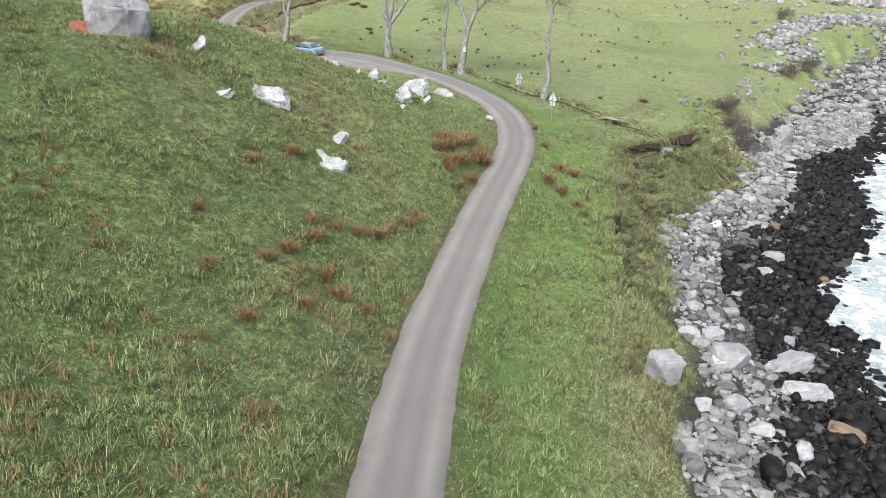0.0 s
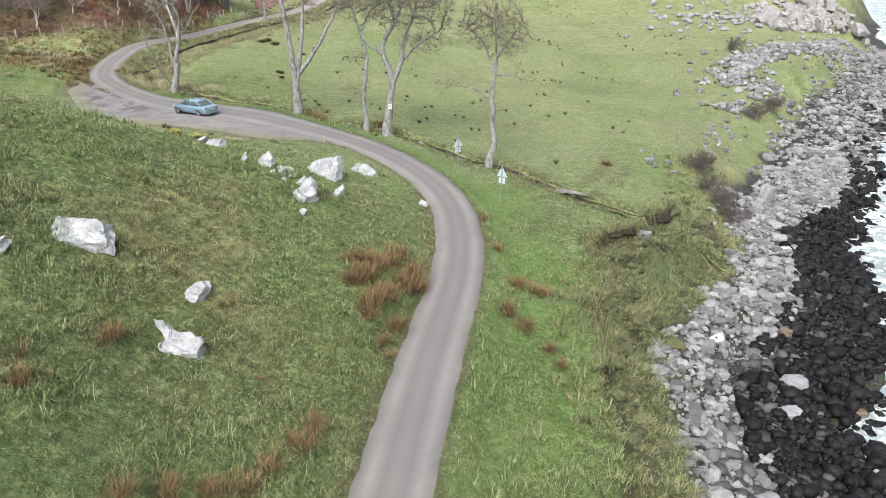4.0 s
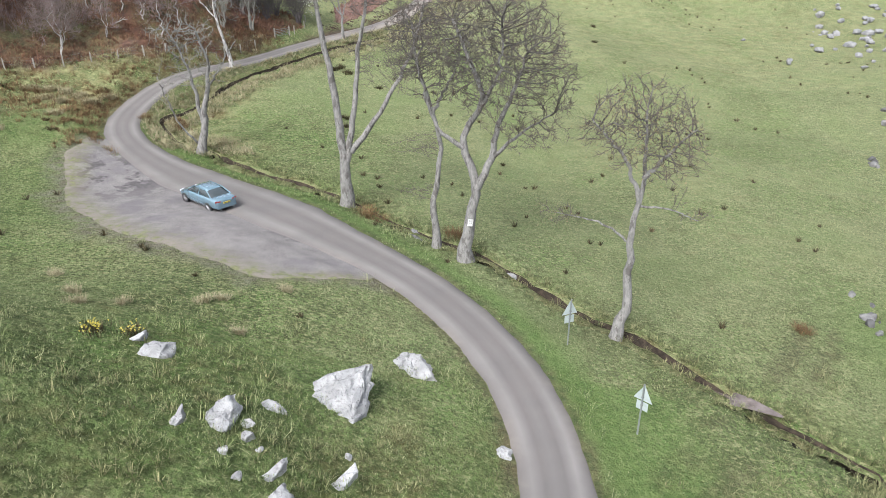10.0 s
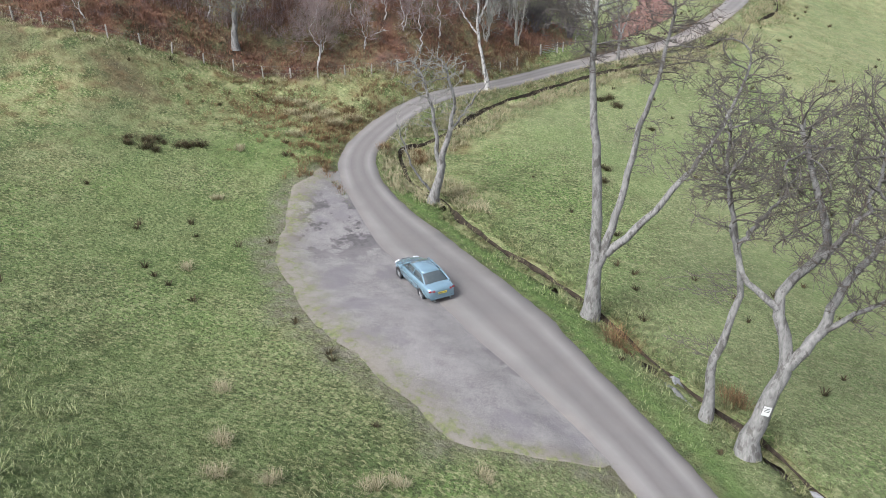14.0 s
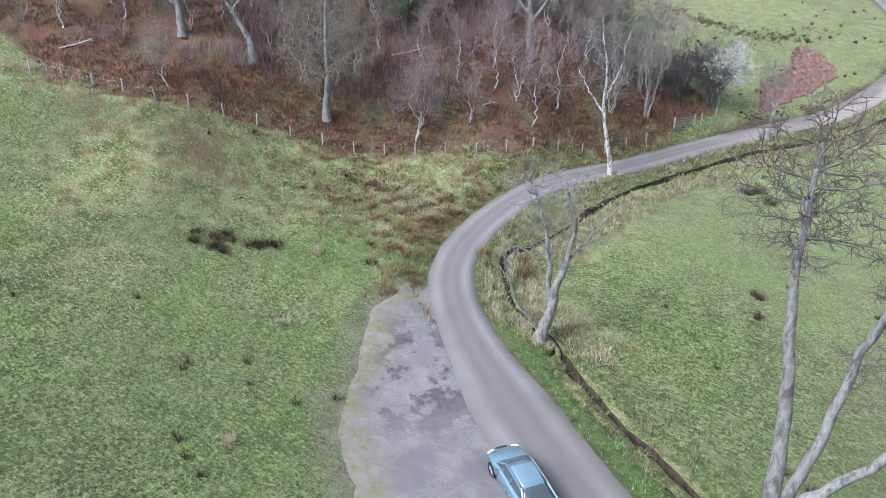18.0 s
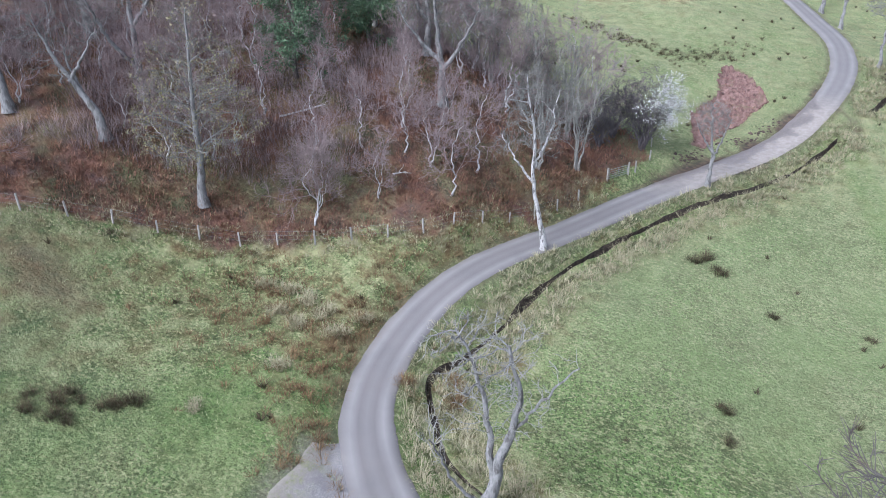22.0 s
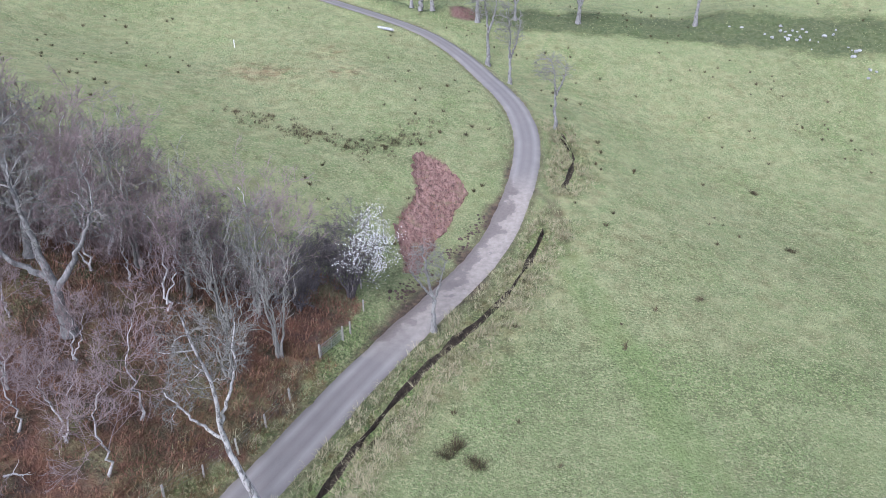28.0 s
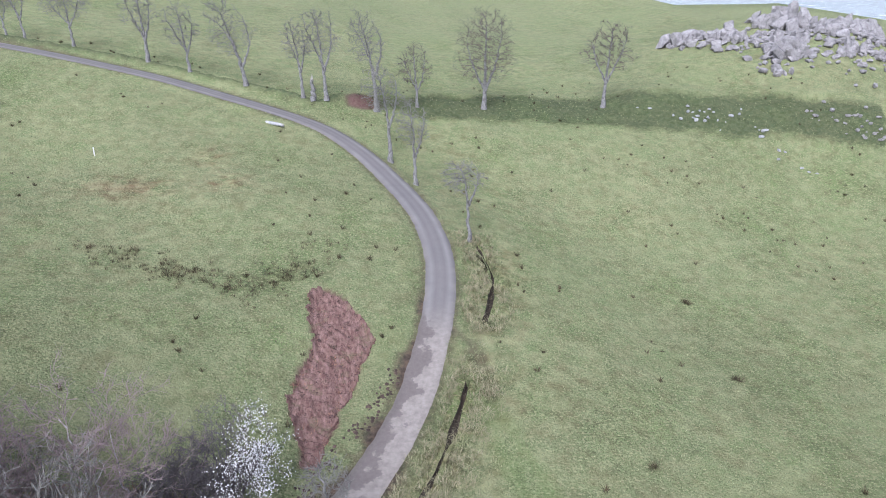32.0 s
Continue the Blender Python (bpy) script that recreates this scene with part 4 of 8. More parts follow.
# raw earth edge where the shore bank has slipped, undercut shade in its colour
line = smooth_line(SCARP[:-2], 0.4)
t_ = np.gradient(line, axis=0)
t_ /= np.hypot(t_[:, 0], t_[:, 1])[:, None]
nrm = np.stack([-t_[:, 1], t_[:, 0]], 1)
if survey(line[20:21, 0] + 1.5 * nrm[20, 0], line[20:21, 1] + 1.5 * nrm[20, 1])["slump"][0] < 0.5:
    nrm = -nrm
wob_ = fbm(np.arange(len(line)) * 0.4, 0 * line[:, 0], 1.6, 171, 3)
ztop = survey(line[:, 0] - 0.7 * nrm[:, 0], line[:, 1] - 0.7 * nrm[:, 1])["z"]
deep = np.clip(0.75 + 0.5 * fbm(np.arange(len(line)) * 0.4, 7 + 0 * line[:, 0], 4.0, 172, 2), 0.1, 1.3)
rows_ = [line + nrm * (o + 0.35 * wob_)[:, None] for o in (-0.18, 0.04, 0.1, 0.3)]
zs_ = [ztop - 0.3, ztop - 0.16 + 0.05 * wob_, ztop - 0.35 * deep, ztop - 1.15 * deep]
v = np.stack([np.column_stack([q, z]) for q, z in zip(rows_, zs_)], 1).reshape(-1, 3)
i = (np.arange(len(line) - 1)[:, None] * 4 + np.arange(3)[None]).ravel()
SCARP_EDGE = line + nrm * 0.06, ztop
tagged(new("ground_scarp", mesh_from("ground_scarp", v, np.stack([i, i + 4, i + 5, i + 1], 1), [M_EARTH])), "raw earth edge of the slipped shore bank, darkened for undercut shade", "ground", kind="structure")


# ---- ground height look-up for all that stands on the land ----
GRID_Z = S["z"].reshape(ny, nx)


def heights(x, y):
    x, y = np.asarray(x, float), np.asarray(y, float)
    i = np.clip(np.searchsorted(gx, x) - 1, 0, nx - 2)
    j = np.clip(np.searchsorted(gy, y) - 1, 0, ny - 2)
    u, v = (x - gx[i]) / (gx[i + 1] - gx[i]), (y - gy[j]) / (gy[j + 1] - gy[j])
    return (GRID_Z[j, i] * (1 - u) + GRID_Z[j, i + 1] * u) * (1 - v) + (GRID_Z[j + 1, i] * (1 - u) + GRID_Z[j + 1, i + 1] * u) * v


def gz(x, y):
    return float(heights(np.array([x]), np.array([y]))[0])


rng = np.random.default_rng(7)


# ---- grass ----
def blade_mesh(name, x, y, z, h, w, per, lean, mat, zones=None, curve=0.0, spread=0.06):
    """per blades on each tuft at x, y, z; each is one triangle, or two with a bend where curve is set."""
    n = len(x)
    X2, Y2, Z2, H, W = (np.repeat(v, per) for v in (x, y, z, h, w))
    m = n * per
    a = rng.uniform(0, 2 * np.pi, m)
    H = H * rng.uniform(0.55, 1.2, m)
    ln = lean * rng.uniform(0.2, 1.3, m) * H
    bx, by = X2 + np.cos(a) * spread * H * 3, Y2 + np.sin(a) * spread * H * 3
    q = a + np.pi / 2 + rng.uniform(-0.8, 0.8, m)
    ox, oy = np.cos(q) * W * 0.5, np.sin(q) * W * 0.5
    p0 = np.stack([bx - ox, by - oy, Z2 - 0.03], 1)
    p1 = np.stack([bx + ox, by + oy, Z2 - 0.03], 1)
    tip = np.stack([bx + np.cos(a) * ln, by + np.sin(a) * ln, Z2 + H * np.sqrt(np.clip(1 - (ln / H) ** 2 * 0.6, 0.15, 1))], 1)
    if not curve:
        v = np.stack([p0, p1, tip], 1).reshape(-1, 3)
        f = np.arange(m * 3).reshape(-1, 3)
        k = 3
    else:
        mid = (p0 + p1) / 2 * 0.45 + tip * 0.55
        mid[:, 2] += H * curve
        s = np.stack([ox, oy, 0 * ox], 1) * 0.7
        tip[:, 2] -= H * curve * 0.8
        v = np.stack([p0, p1, mid + s, mid - s, tip], 1).reshape(-1, 3)
        b = np.arange(m)[:, None] * 5
        f = np.concatenate([b + np.array([[0, 1, 2]]), b + np.array([[0, 2, 3]]), b + np.array([[3, 2, 4]])], 0)
        k = 5
    zz = {key: np.repeat(val, per * k, 0) for key, val in (zones or {}).items()}
    return mesh_from(name, v, f, [mat], zz)


def scatter(count, x0, x1, y0, y1):
    return rng.uniform(x0, x1, count), rng.uniform(y0, y1, count)


def sward(name, count, area, keep, height, width, per, lean, label):
    """Tufts over an area; keep(S, x, y) gives the chance that a tuft stands there."""
    x, y = scatter(count, *area)
    s = survey(x, y)
    fade = sstep(0, 6, np.minimum(np.minimum(x - area[0], area[1] - x), np.minimum(y - area[2] + 3, area[3] - y + 3)) + 2 * fbm(x, y, 3, 163, 2))
    k = rng.uniform(0, 1, count) < fade * keep(s, x, y) * (s["road"] > 0.12) * (s["lay"] < 0.5) * (s["beach"] < -0.1) * (s["slip"] < 0.5)
    x, y = x[k], y[k]
    s = {key: v[k] for key, v in s.items()}
    a, b, zc_, zd_ = zones_of(s, x, y)
    ok = (a[:, 2] < 0.75) & (b[:, 2] < 0.15 + 0.8 * rng.uniform(0, 1, len(x)))
    x, y, a, b, zc_, zd_, hz = x[ok], y[ok], a[ok], b[ok], zc_[ok], zd_[ok], heights(x, y)[ok]
    rough_k = s["rough"][ok]
    clump = 0.75 + 0.55 * fbm(x, y, 1.1, 101, 2)
    h = height * np.clip(clump, 0.3, 1.6) * (0.55 + 0.6 * rough_k + 0.5 * a[:, 0])
    ob = new(name, blade_mesh(name, x, y, hz, h, np.full(len(x), width), per, lean, M_BLADE, {"zone_a": a, "zone_b": b, "zone_c": zc_, "zone_d": zd_}))
    return tagged(ob, label, "grass", kind="stuff")


sward("hillside_grass", 70000, (-26, 15, 8, 66), lambda s, x, y: 0.9 * (s["rough"] > 0.2) + 0.4, 0.13, 0.024, 6, 1.5, "long matted grass on the hillside above the road")
sward("bank_grass", 30000, (5, 34, 12, 75), lambda s, x, y: 1.0 * (s["beach"] > -7) + 0.35, 0.16, 0.026, 6, 1.5, "tussocky grass hanging over the shore bank")


def mounds(name, count, area, keep, h, per, label):
    """Arching tussocks, each of one shade, that lie over one another like thatch."""
    x, y = scatter(count, *area)
    s = survey(x, y)
    k = (rng.uniform(0, 1, count) < keep(s, x, y)) & (s["road"] > 0.35) & (s["lay"] < 0.5) & (s["beach"] < -0.2) & (s["slip"] < 0.5)
    x, y = x[k], y[k]
    s = {key: v[k] for key, v in s.items()}
    a, b, c_, d_ = zones_of(s, x, y)
    d_[:, 1] = np.clip(rng.uniform(0, 0.85, len(x)) + 0.25 * fbm(x, y, 3.0, 181, 2), 0, 1)
    big = h * np.clip(rng.lognormal(0, 0.35, len(x)) * (1 + 0.4 * fbm(x, y, 2.2, 182, 2)), 0.35, 2.2)
    ob = new(name, blade_mesh(name, x, y, heights(x, y), big, np.clip(0.05 * big, 0.012, 0.02), per, 1.5, M_BLADE, {"zone_a": a, "zone_b": b, "zone_c": c_, "zone_d": d_}, 0.42, 0.12))
    return tagged(ob, label, "grass", kind="stuff")


mounds("hillside_tussocks", 26000, (-26, 8, 9, 64), lambda s, x, y: sstep(-0.5, 0.25, fbm(x, y, 1.8, 183, 2)) * (0.45 + 0.5 * sstep(56, 40, y)), 0.21, 24, "thatch of green and straw tussocks over the hillside")
mounds("shore_thatch", 9000, (3, 26, 12, 62), lambda s, x, y: (0.06 + 0.7 * sstep(40, 34, y) + 0.85 * sstep(-5.0, -2.6, s["beach"] + fbm(x, y, 3, 185, 2))) * sstep(-0.5, 0.2, fbm(x, y, 1.6, 184, 2)), 0.27, 26, "drooping straw and green tussocks between the road and the beach")
mounds("pasture_tufts", 9000, (-50, 40, 62, 135), lambda s, x, y: 0.6 * sstep(0.0, 0.5, fbm(x, y, 4.0, 186, 3)) * (1 - s["wood"]), 0.2, 14, "low pale tufts scattered over the pasture")
sward("field_grass", 75000, (-40, 60, 55, 135), lambda s, x, y: 0.5 + 0.4 * s["rough"], 0.14, 0.04, 5, 1.2, "short grazed meadow grass")
sward("verge_grass", 60000, (-60, 4, 68, 166), lambda s, x, y: sstep(5.5, 2.0, s["ditch"]) * 1.0 + 0.8 * (s["road"] < 3) + 0.8 * sstep(14, 3, np.hypot((x + 42) * 0.7, y - 95)), 0.34, 0.03, 7, 1.1,
      "bleached long grass along the ditch and the verges")
sward("far_grass", 70000, (-70, 72, 130, 218), lambda s, x, y: 0.55 + 0.4 * s["scrub"], 0.2, 0.06, 4, 1.1, "grazed grass of the far pasture")


def tussocks(name, count, area, keep, h, per, mat, label):
    """Big separate tufts of long grass."""
    x, y = scatter(count, *area)
    s = survey(x, y)
    fade = sstep(0, 5, np.minimum(x - area[0], area[1] - x) + 2 * fbm(x, y, 3, 164, 2))
    k = (rng.uniform(0, 1, count) < fade * keep(s, x, y)) & (s["road"] > 0.3) & (s["lay"] < 0.5) & (s["ditch"] > 0.34 + 0.2 * vnoise(x / 1.5, y / 1.5, 161)) & (s["slip"] < 0.5)
    x, y, dk = x[k], y[k], s["ditch"][k]
    ob = new(name, blade_mesh(name, x, y, heights(x, y) + 0.8 * sstep(0.8, 0.35, dk), rng.uniform(0.6, 1.25, len(x)) * h, np.full(len(x), 0.026), per, 1.05, mat, None, 0.22, 0.1))
    return tagged(ob, label, "grass", kind="stuff")


tussocks("verge_tussocks", 22000, (-36, 2, 90, 166), lambda s, x, y: sstep(2.8, 1.6, s["ditch"]) * (s["side"] > 0) * (0.8 - 0.3 * sstep(122, 130, y)) + 0.1 * sstep(4, 2, s["ditch"]), 0.55, 20, M_RUSH_PALE, "pale bleached tussocks between the road and the ditch")
tussocks("roadside_tussocks", 9000, (-48, -18, 86, 124), lambda s, x, y: 0.5 * sstep(5, 1, s["road"]) * (s["side"] < 0) + 0.5 * np.exp(-(((x + 36) / 8) ** 2 + ((y - 98) / 4) ** 2)), 0.5, 20, M_RUSH, "brown and straw tussocks on the outside of the bend")
tussocks("fence_grass", 9000, (-66, -20, 84, 126), lambda s, x, y: sstep(1.4, 0.5, nearest(x, y, FENCE_LINE)[0]), 0.45, 16, M_RUSH_PALE, "strip of bleached grass along the fence")
tussocks("fence_bracken", 9000, (-62, -20, 86, 126), lambda s, x, y: s["wood"] * sstep(4.6, 2.6, nearest(x, y, FENCE_LINE)[0] + 1.5 * vnoise(x / 3, y / 3, 166)) * sstep(0.6, 1.2, nearest(x, y, FENCE_LINE)[0]) * 0.55, 0.4, 18, M_BRACKEN, "bright rust-red dead bracken along the inside of the fence")
tussocks("shore_tussocks", 9000, (6, 34, 12, 76), lambda s, x, y: sstep(-7.0, -4.5, s["beach"]) * sstep(0.2, -0.4, s["beach"]) * 0.6, 0.45, 22, M_TUSSOCK, "drooping green and straw tussocks on the eroded shore bank")
tussocks("bank_tussocks", 9000, (7, 30, 14, 68), lambda s, x, y: (0.15 + 0.75 * s["slump"]) * sstep(-12, -8, s["beach"]) * (s["beach"] < -0.2) * sstep(-0.3, 0.3, fbm(x, y, 1.6, 159, 2)), 0.42, 16, M_TUSSOCK, "green and tawny tussocks on the slumped shore bank")
tussocks("hill_tussocks", 2500, (-24, 6, 8, 60), lambda s, x, y: sstep(0.1, 0.6, fbm(x, y, 4.2, 59, 3)) * 0.7, 0.3, 22, M_TUSSOCK, "dead brown tufts among the hillside grass")

tussocks("ditch_tussocks", 36000, (-29, 24, 56, 148), lambda s, x, y: sstep(1.3, 0.7, s["ditch"]) * (0.75 + 0.3 * vnoise(x / 2, y / 2, 155)), 0.36, 16, M_TUSSOCK, "tan and green tussocks overhanging the meadow ditch")
tussocks("hill_rushes", 9000, (-26, 5, 10, 50), lambda s, x, y: sstep(0.25, 0.8, fbm(x, y, 3.1, 157, 3) + 0.3 * sstep(36, 20, y)) * 0.3, 0.42, 18, M_RUSH, "patches of rust-brown dead rushes on the lower hillside")
tussocks("lush_tussocks", 6000, (-26, 14, 10, 60), lambda s, x, y: sstep(0.0, 0.5, fbm(x, y, 2.1, 158, 3)) * 0.6, 0.34, 14, M_TUSSOCK, "matted green tussocks on the hillside")
SLIP_RUSHES = np.array([(-36.0, 158.0), (-28.5, 155.0), (-23.5, 153.5), (-19.5, 156.5), (-15.5, 159.5)])
tussocks("slope_rushes", 2400, (-40, -12, 148, 166), lambda s, x, y: sstep(3.2, 0.8, nearest(x, y, SLIP_RUSHES)[0] + 1.2 * vnoise(x / 1.5, y / 1.5, 151)) * 0.5, 0.4, 18, M_RUSH_DARK, "band of dark rushes on the slope above the slip")

# dead bracken in the wood
bx, by = scatter(60000, -85, -18, 84, 134)
bk = inside(bx, by, WOOD) & (vnoise(bx / 2.5, by / 2.5, 112) + 0.8 * vnoise(bx, by, 113) > -0.35)
bx, by = bx[bk], by[bk]
bracken = new("bracken", blade_mesh("bracken", bx, by, heights(bx, by), np.full(len(bx), 0.42), np.full(len(bx), 0.045), 4, 1.0, M_BRACKEN, None, 0.1))
tagged(bracken, "collapsed rust-brown dead bracken under bare trees", "bracken", kind="stuff")
sx_, sy_ = scatter(420, -19, -11.5, 136, 155)
sk = inside(sx_, sy_, RED_SLIP)
sx_, sy_ = sx_[sk], sy_[sk]
slip = new("slip_bracken", blade_mesh("slip_bracken", sx_, sy_, heights(sx_, sy_), np.full(len(sx_), 0.3), np.full(len(sx_), 0.07), 4, 1.0, M_BRACKEN, None, 0.1))
tagged(slip, "reddish dead fronds and soil on a slipped bank", "bracken", kind="stuff")

bx, by = scatter(9000, -75, -23, 88, 128)
bk = inside(bx, by, WOOD) & (vnoise(bx / 4, by / 4, 114) + 0.7 * vnoise(bx / 1.5, by / 1.5, 115) > -0.1) & (nearest(bx, by, FENCE_LINE)[0] > 4)
bx, by = bx[bk], by[bk]
brush = new("brushwood", blade_mesh("brushwood", bx, by, heights(bx, by), rng.uniform(0.7, 2.2, len(bx)), np.full(len(bx), 0.022), 14, 0.6, M_TWIG_PURPLE, None, 0.1, 0.1))
tagged(brush, "purple-brown haze of bare brushwood under the birches", "brushwood", kind="stuff")

ex, ey = np.repeat(SCARP_EDGE[0][:, 0], 5), np.repeat(SCARP_EDGE[0][:, 1], 5)
ez = np.repeat(SCARP_EDGE[1], 5) - 0.08
ex, ey = ex + rng.normal(0, 0.16, len(ex)), ey + rng.normal(0, 0.16, len(ey))
fringe = new("scarp_grass", blade_mesh("scarp_grass", ex, ey, ez, rng.uniform(0.25, 0.55, len(ex)), np.full(len(ex), 0.02), 20, 1.5, M_TUSSOCK, None, 0.5, 0.12))
tagged(fringe, "long grass drooping over the raw edge of the bank", "grass", kind="stuff")

# ---- rush tussocks ----
def rush_mesh(name, mat, seed, per=90, h=0.6, spread=0.08):
    k = 8
    r = np.random.default_rng(seed)
    cxs, cys = r.normal(0, 0.2, k), r.normal(0, 0.2, k)
    return blade_mesh(name, cxs, cys, np.zeros(k), np.full(k, h), np.full(k, 0.015), per // k, 0.85, mat, None, 0.22, spread)


RUSHES = {}
for key, mat, hh in (("brown", M_RUSH, 0.68), ("dark", M_RUSH_DARK, 0.6), ("pale", M_RUSH_PALE, 0.55)):
    RUSHES[key] = [rush_mesh("rush_tussock", mat, 200 + i, 320, 0.85 * hh) for i in range(3)]
RUSH_WORDS = {"brown": "rust-brown dead rush tussock in the grass", "dark": "dark green and brown rush tussock in grazed grass", "pale": "bleached straw-coloured grass tussock"}


def rush(x, y, key="brown", size=1.0):
    ob = new("rush_tussock", RUSHES[key][int(rng.integers(3))])
    ob.matrix_basis = pose(x, y, gz(x, y) - 0.02, 0, 0, float(rng.uniform(0, 360))) @ Matrix.Diagonal((size, size, size, 1))
    return tagged(ob, RUSH_WORDS[key], "rushes", "rush tussocks")


for x, y, s in (((0.6, 43.2, 1.5), (1.3, 44.4, 1.4), (0.2, 45.0, 1.5), (2.0, 46.0, 1.5), (2.5, 47.3, 1.7), (1.5, 47.2, 1.3), (0.8, 46.4, 1.4), (-0.2, 46.1, 1.3), (0.3, 42.2, 1.0), (1.5, 42.6, 1.1), (1.9, 48.4, 1.3), (2.9, 46.6, 1.2), (0.9, 41.2, 0.9), (-0.4, 44.0, 1.1), (8.4, 48.6, 1.1), (9.5, 48.2, 1.3), (7.1, 45.4, 1.2), (8.0, 44.5, 1.1), (7.8, 52.0, 0.9), (8.8, 43.0, 0.8), (7.6, 56.2, 0.7), (20.4, 71.3, 0.9), (9.2, 42.1, 0.6), (-3.3, 31.8, 1.1), (-2.7, 32.9, 1.0), (-1.9, 34.2, 1.1), (-4.1, 31.6, 0.9), (-1.5, 35.2, 0.9))
        + ((-5.2, 31.2, 0.9), (-6.2, 30.6, 0.9), (-6.0, 29.2, 1.1), (-6.8, 27.8, 1.0), (-5.1, 27.0, 1.0), (-7.4, 26.6, 0.8), (-4.4, 25.9, 1.0), (-3.2, 25.4, 0.8), (-9.4, 33.0, 0.9), (-5.6, 24.2, 0.9), (-8.1, 36.2, 1.1), (-10.5, 27.9, 0.9), (-2.2, 24.6, 0.7), (-9.2, 24.5, 0.8), (-7.2, 22.0, 0.9), (1.3, 77.4, 1.2), (-4.6, 79.6, 1.4), (-3.9, 79.2, 1.2), (-24.0, 97.2, 1.4), (-24.8, 98.6, 1.2), (-26.6, 96.4, 1.1))):
    rush(x, y, "brown", s)
for x, y, s in ((-41.3, 84.5, 1.0), (-40.7, 85.7, 1.2), (-40.6, 86.5, 0.9), (-40.0, 85.1, 1.1), (-38.5, 86.9, 1.1), (-37.6, 87.7, 1.2), (-39.3, 85.1, 0.9), (-38.0, 87.0, 0.8), (-41.9, 85.2, 0.8), (-39.8, 86.4, 0.7), (-12.6, 116.8, 1.2),
                (-13.6, 118.0, 1.2), (-14.3, 117.2, 1.0), (-10.4, 103.6, 0.9), (-10.0, 101.2, 0.8), (-8.7, 114.0, 0.8), (-2.8, 114.7, 0.7), (6.4, 134.4, 0.7), (18.8, 145.3, 0.9), (20.4, 158.6, 1.0)):
    rush(x, y, "dark", s)
for x, y, s in ((-33.1, 93.5, 1.3), (-34.8, 88.9, 1.0), (-31.7, 82.7, 0.9), (-26.7, 74.2, 0.9), (-32.0, 97.6, 1.5), (-33.6, 98.8, 1.5), (-35.2, 99.4, 1.5), (-36.8, 99.6, 1.4), (-38.4, 99.2, 1.3), (-34.6, 97.2, 1.4),
                (-36.2, 97.6, 1.3), (-31.4, 99.6, 1.3), (-14.7, 63.2, 0.9), (-13.5, 61.6, 0.9), (-12.2, 62.4, 0.8), (-9.6, 64.4, 0.9), (-9.0, 65.0, 0.8), (-7.2, 62.2, 0.8), (-6.6, 67.2, 0.8), (-17.5, 66.3, 0.8)):
    rush(x, y, "pale", s)
# the many small ones
tx_, ty_ = scatter(900, -62, 60, 60, 215)
ts = survey(tx_, ty_)
tk = (ts["road"] > 1.5) & (ts["beach"] < -3) & (ts["wood"] < 0.5) & (ts["ditch"] > 1) & (ts["lay"] < 0.5) & (vnoise(tx_ / 14, ty_ / 14, 131) + 0.6 * vnoise(tx_ / 5, ty_ / 5, 132) > 0.05)
tx_, ty_ = tx_[tk], ty_[tk]
small = new("rush_tufts", blade_mesh("rush_tufts", tx_, ty_, heights(tx_, ty_), rng.uniform(0.22, 0.5, len(tx_)), np.full(len(tx_), 0.05), 26, 0.85, M_RUSH_DARK, None, 0.1))
tagged(small, "scattered small dark rush tufts in the pastures", "rushes", kind="stuff")


# ---- bare trees ----
def tubes(P, R, sides):
    """Tubes along N polylines of K points: P is N x K x 3, R is N x K."""
    N, K, _ = P.shape
    T = np.gradient(P, axis=1)
    T /= np.linalg.norm(T, axis=2, keepdims=True) + 1e-9
    ref = np.zeros_like(T)
    ref[..., 0] = 0.31
    ref[..., 1] = 0.95
    U = np.cross(T, ref)
    U /= np.linalg.norm(U, axis=2, keepdims=True) + 1e-9
    V = np.cross(T, U)
    ang = np.arange(sides) * 2 * np.pi / sides
    verts = P[:, :, None] + R[:, :, None, None] * (np.cos(ang)[None, None, :, None] * U[:, :, None] + np.sin(ang)[None, None, :, None] * V[:, :, None])
    idx = np.arange(N * K * sides).reshape(N, K, sides)
    a, b = idx[:, :-1], idx[:, 1:]
    f = np.stack([a, np.roll(a, -1, 2), np.roll(b, -1, 2), b], -1).reshape(-1, 4)
    return verts.reshape(-1, 3), f


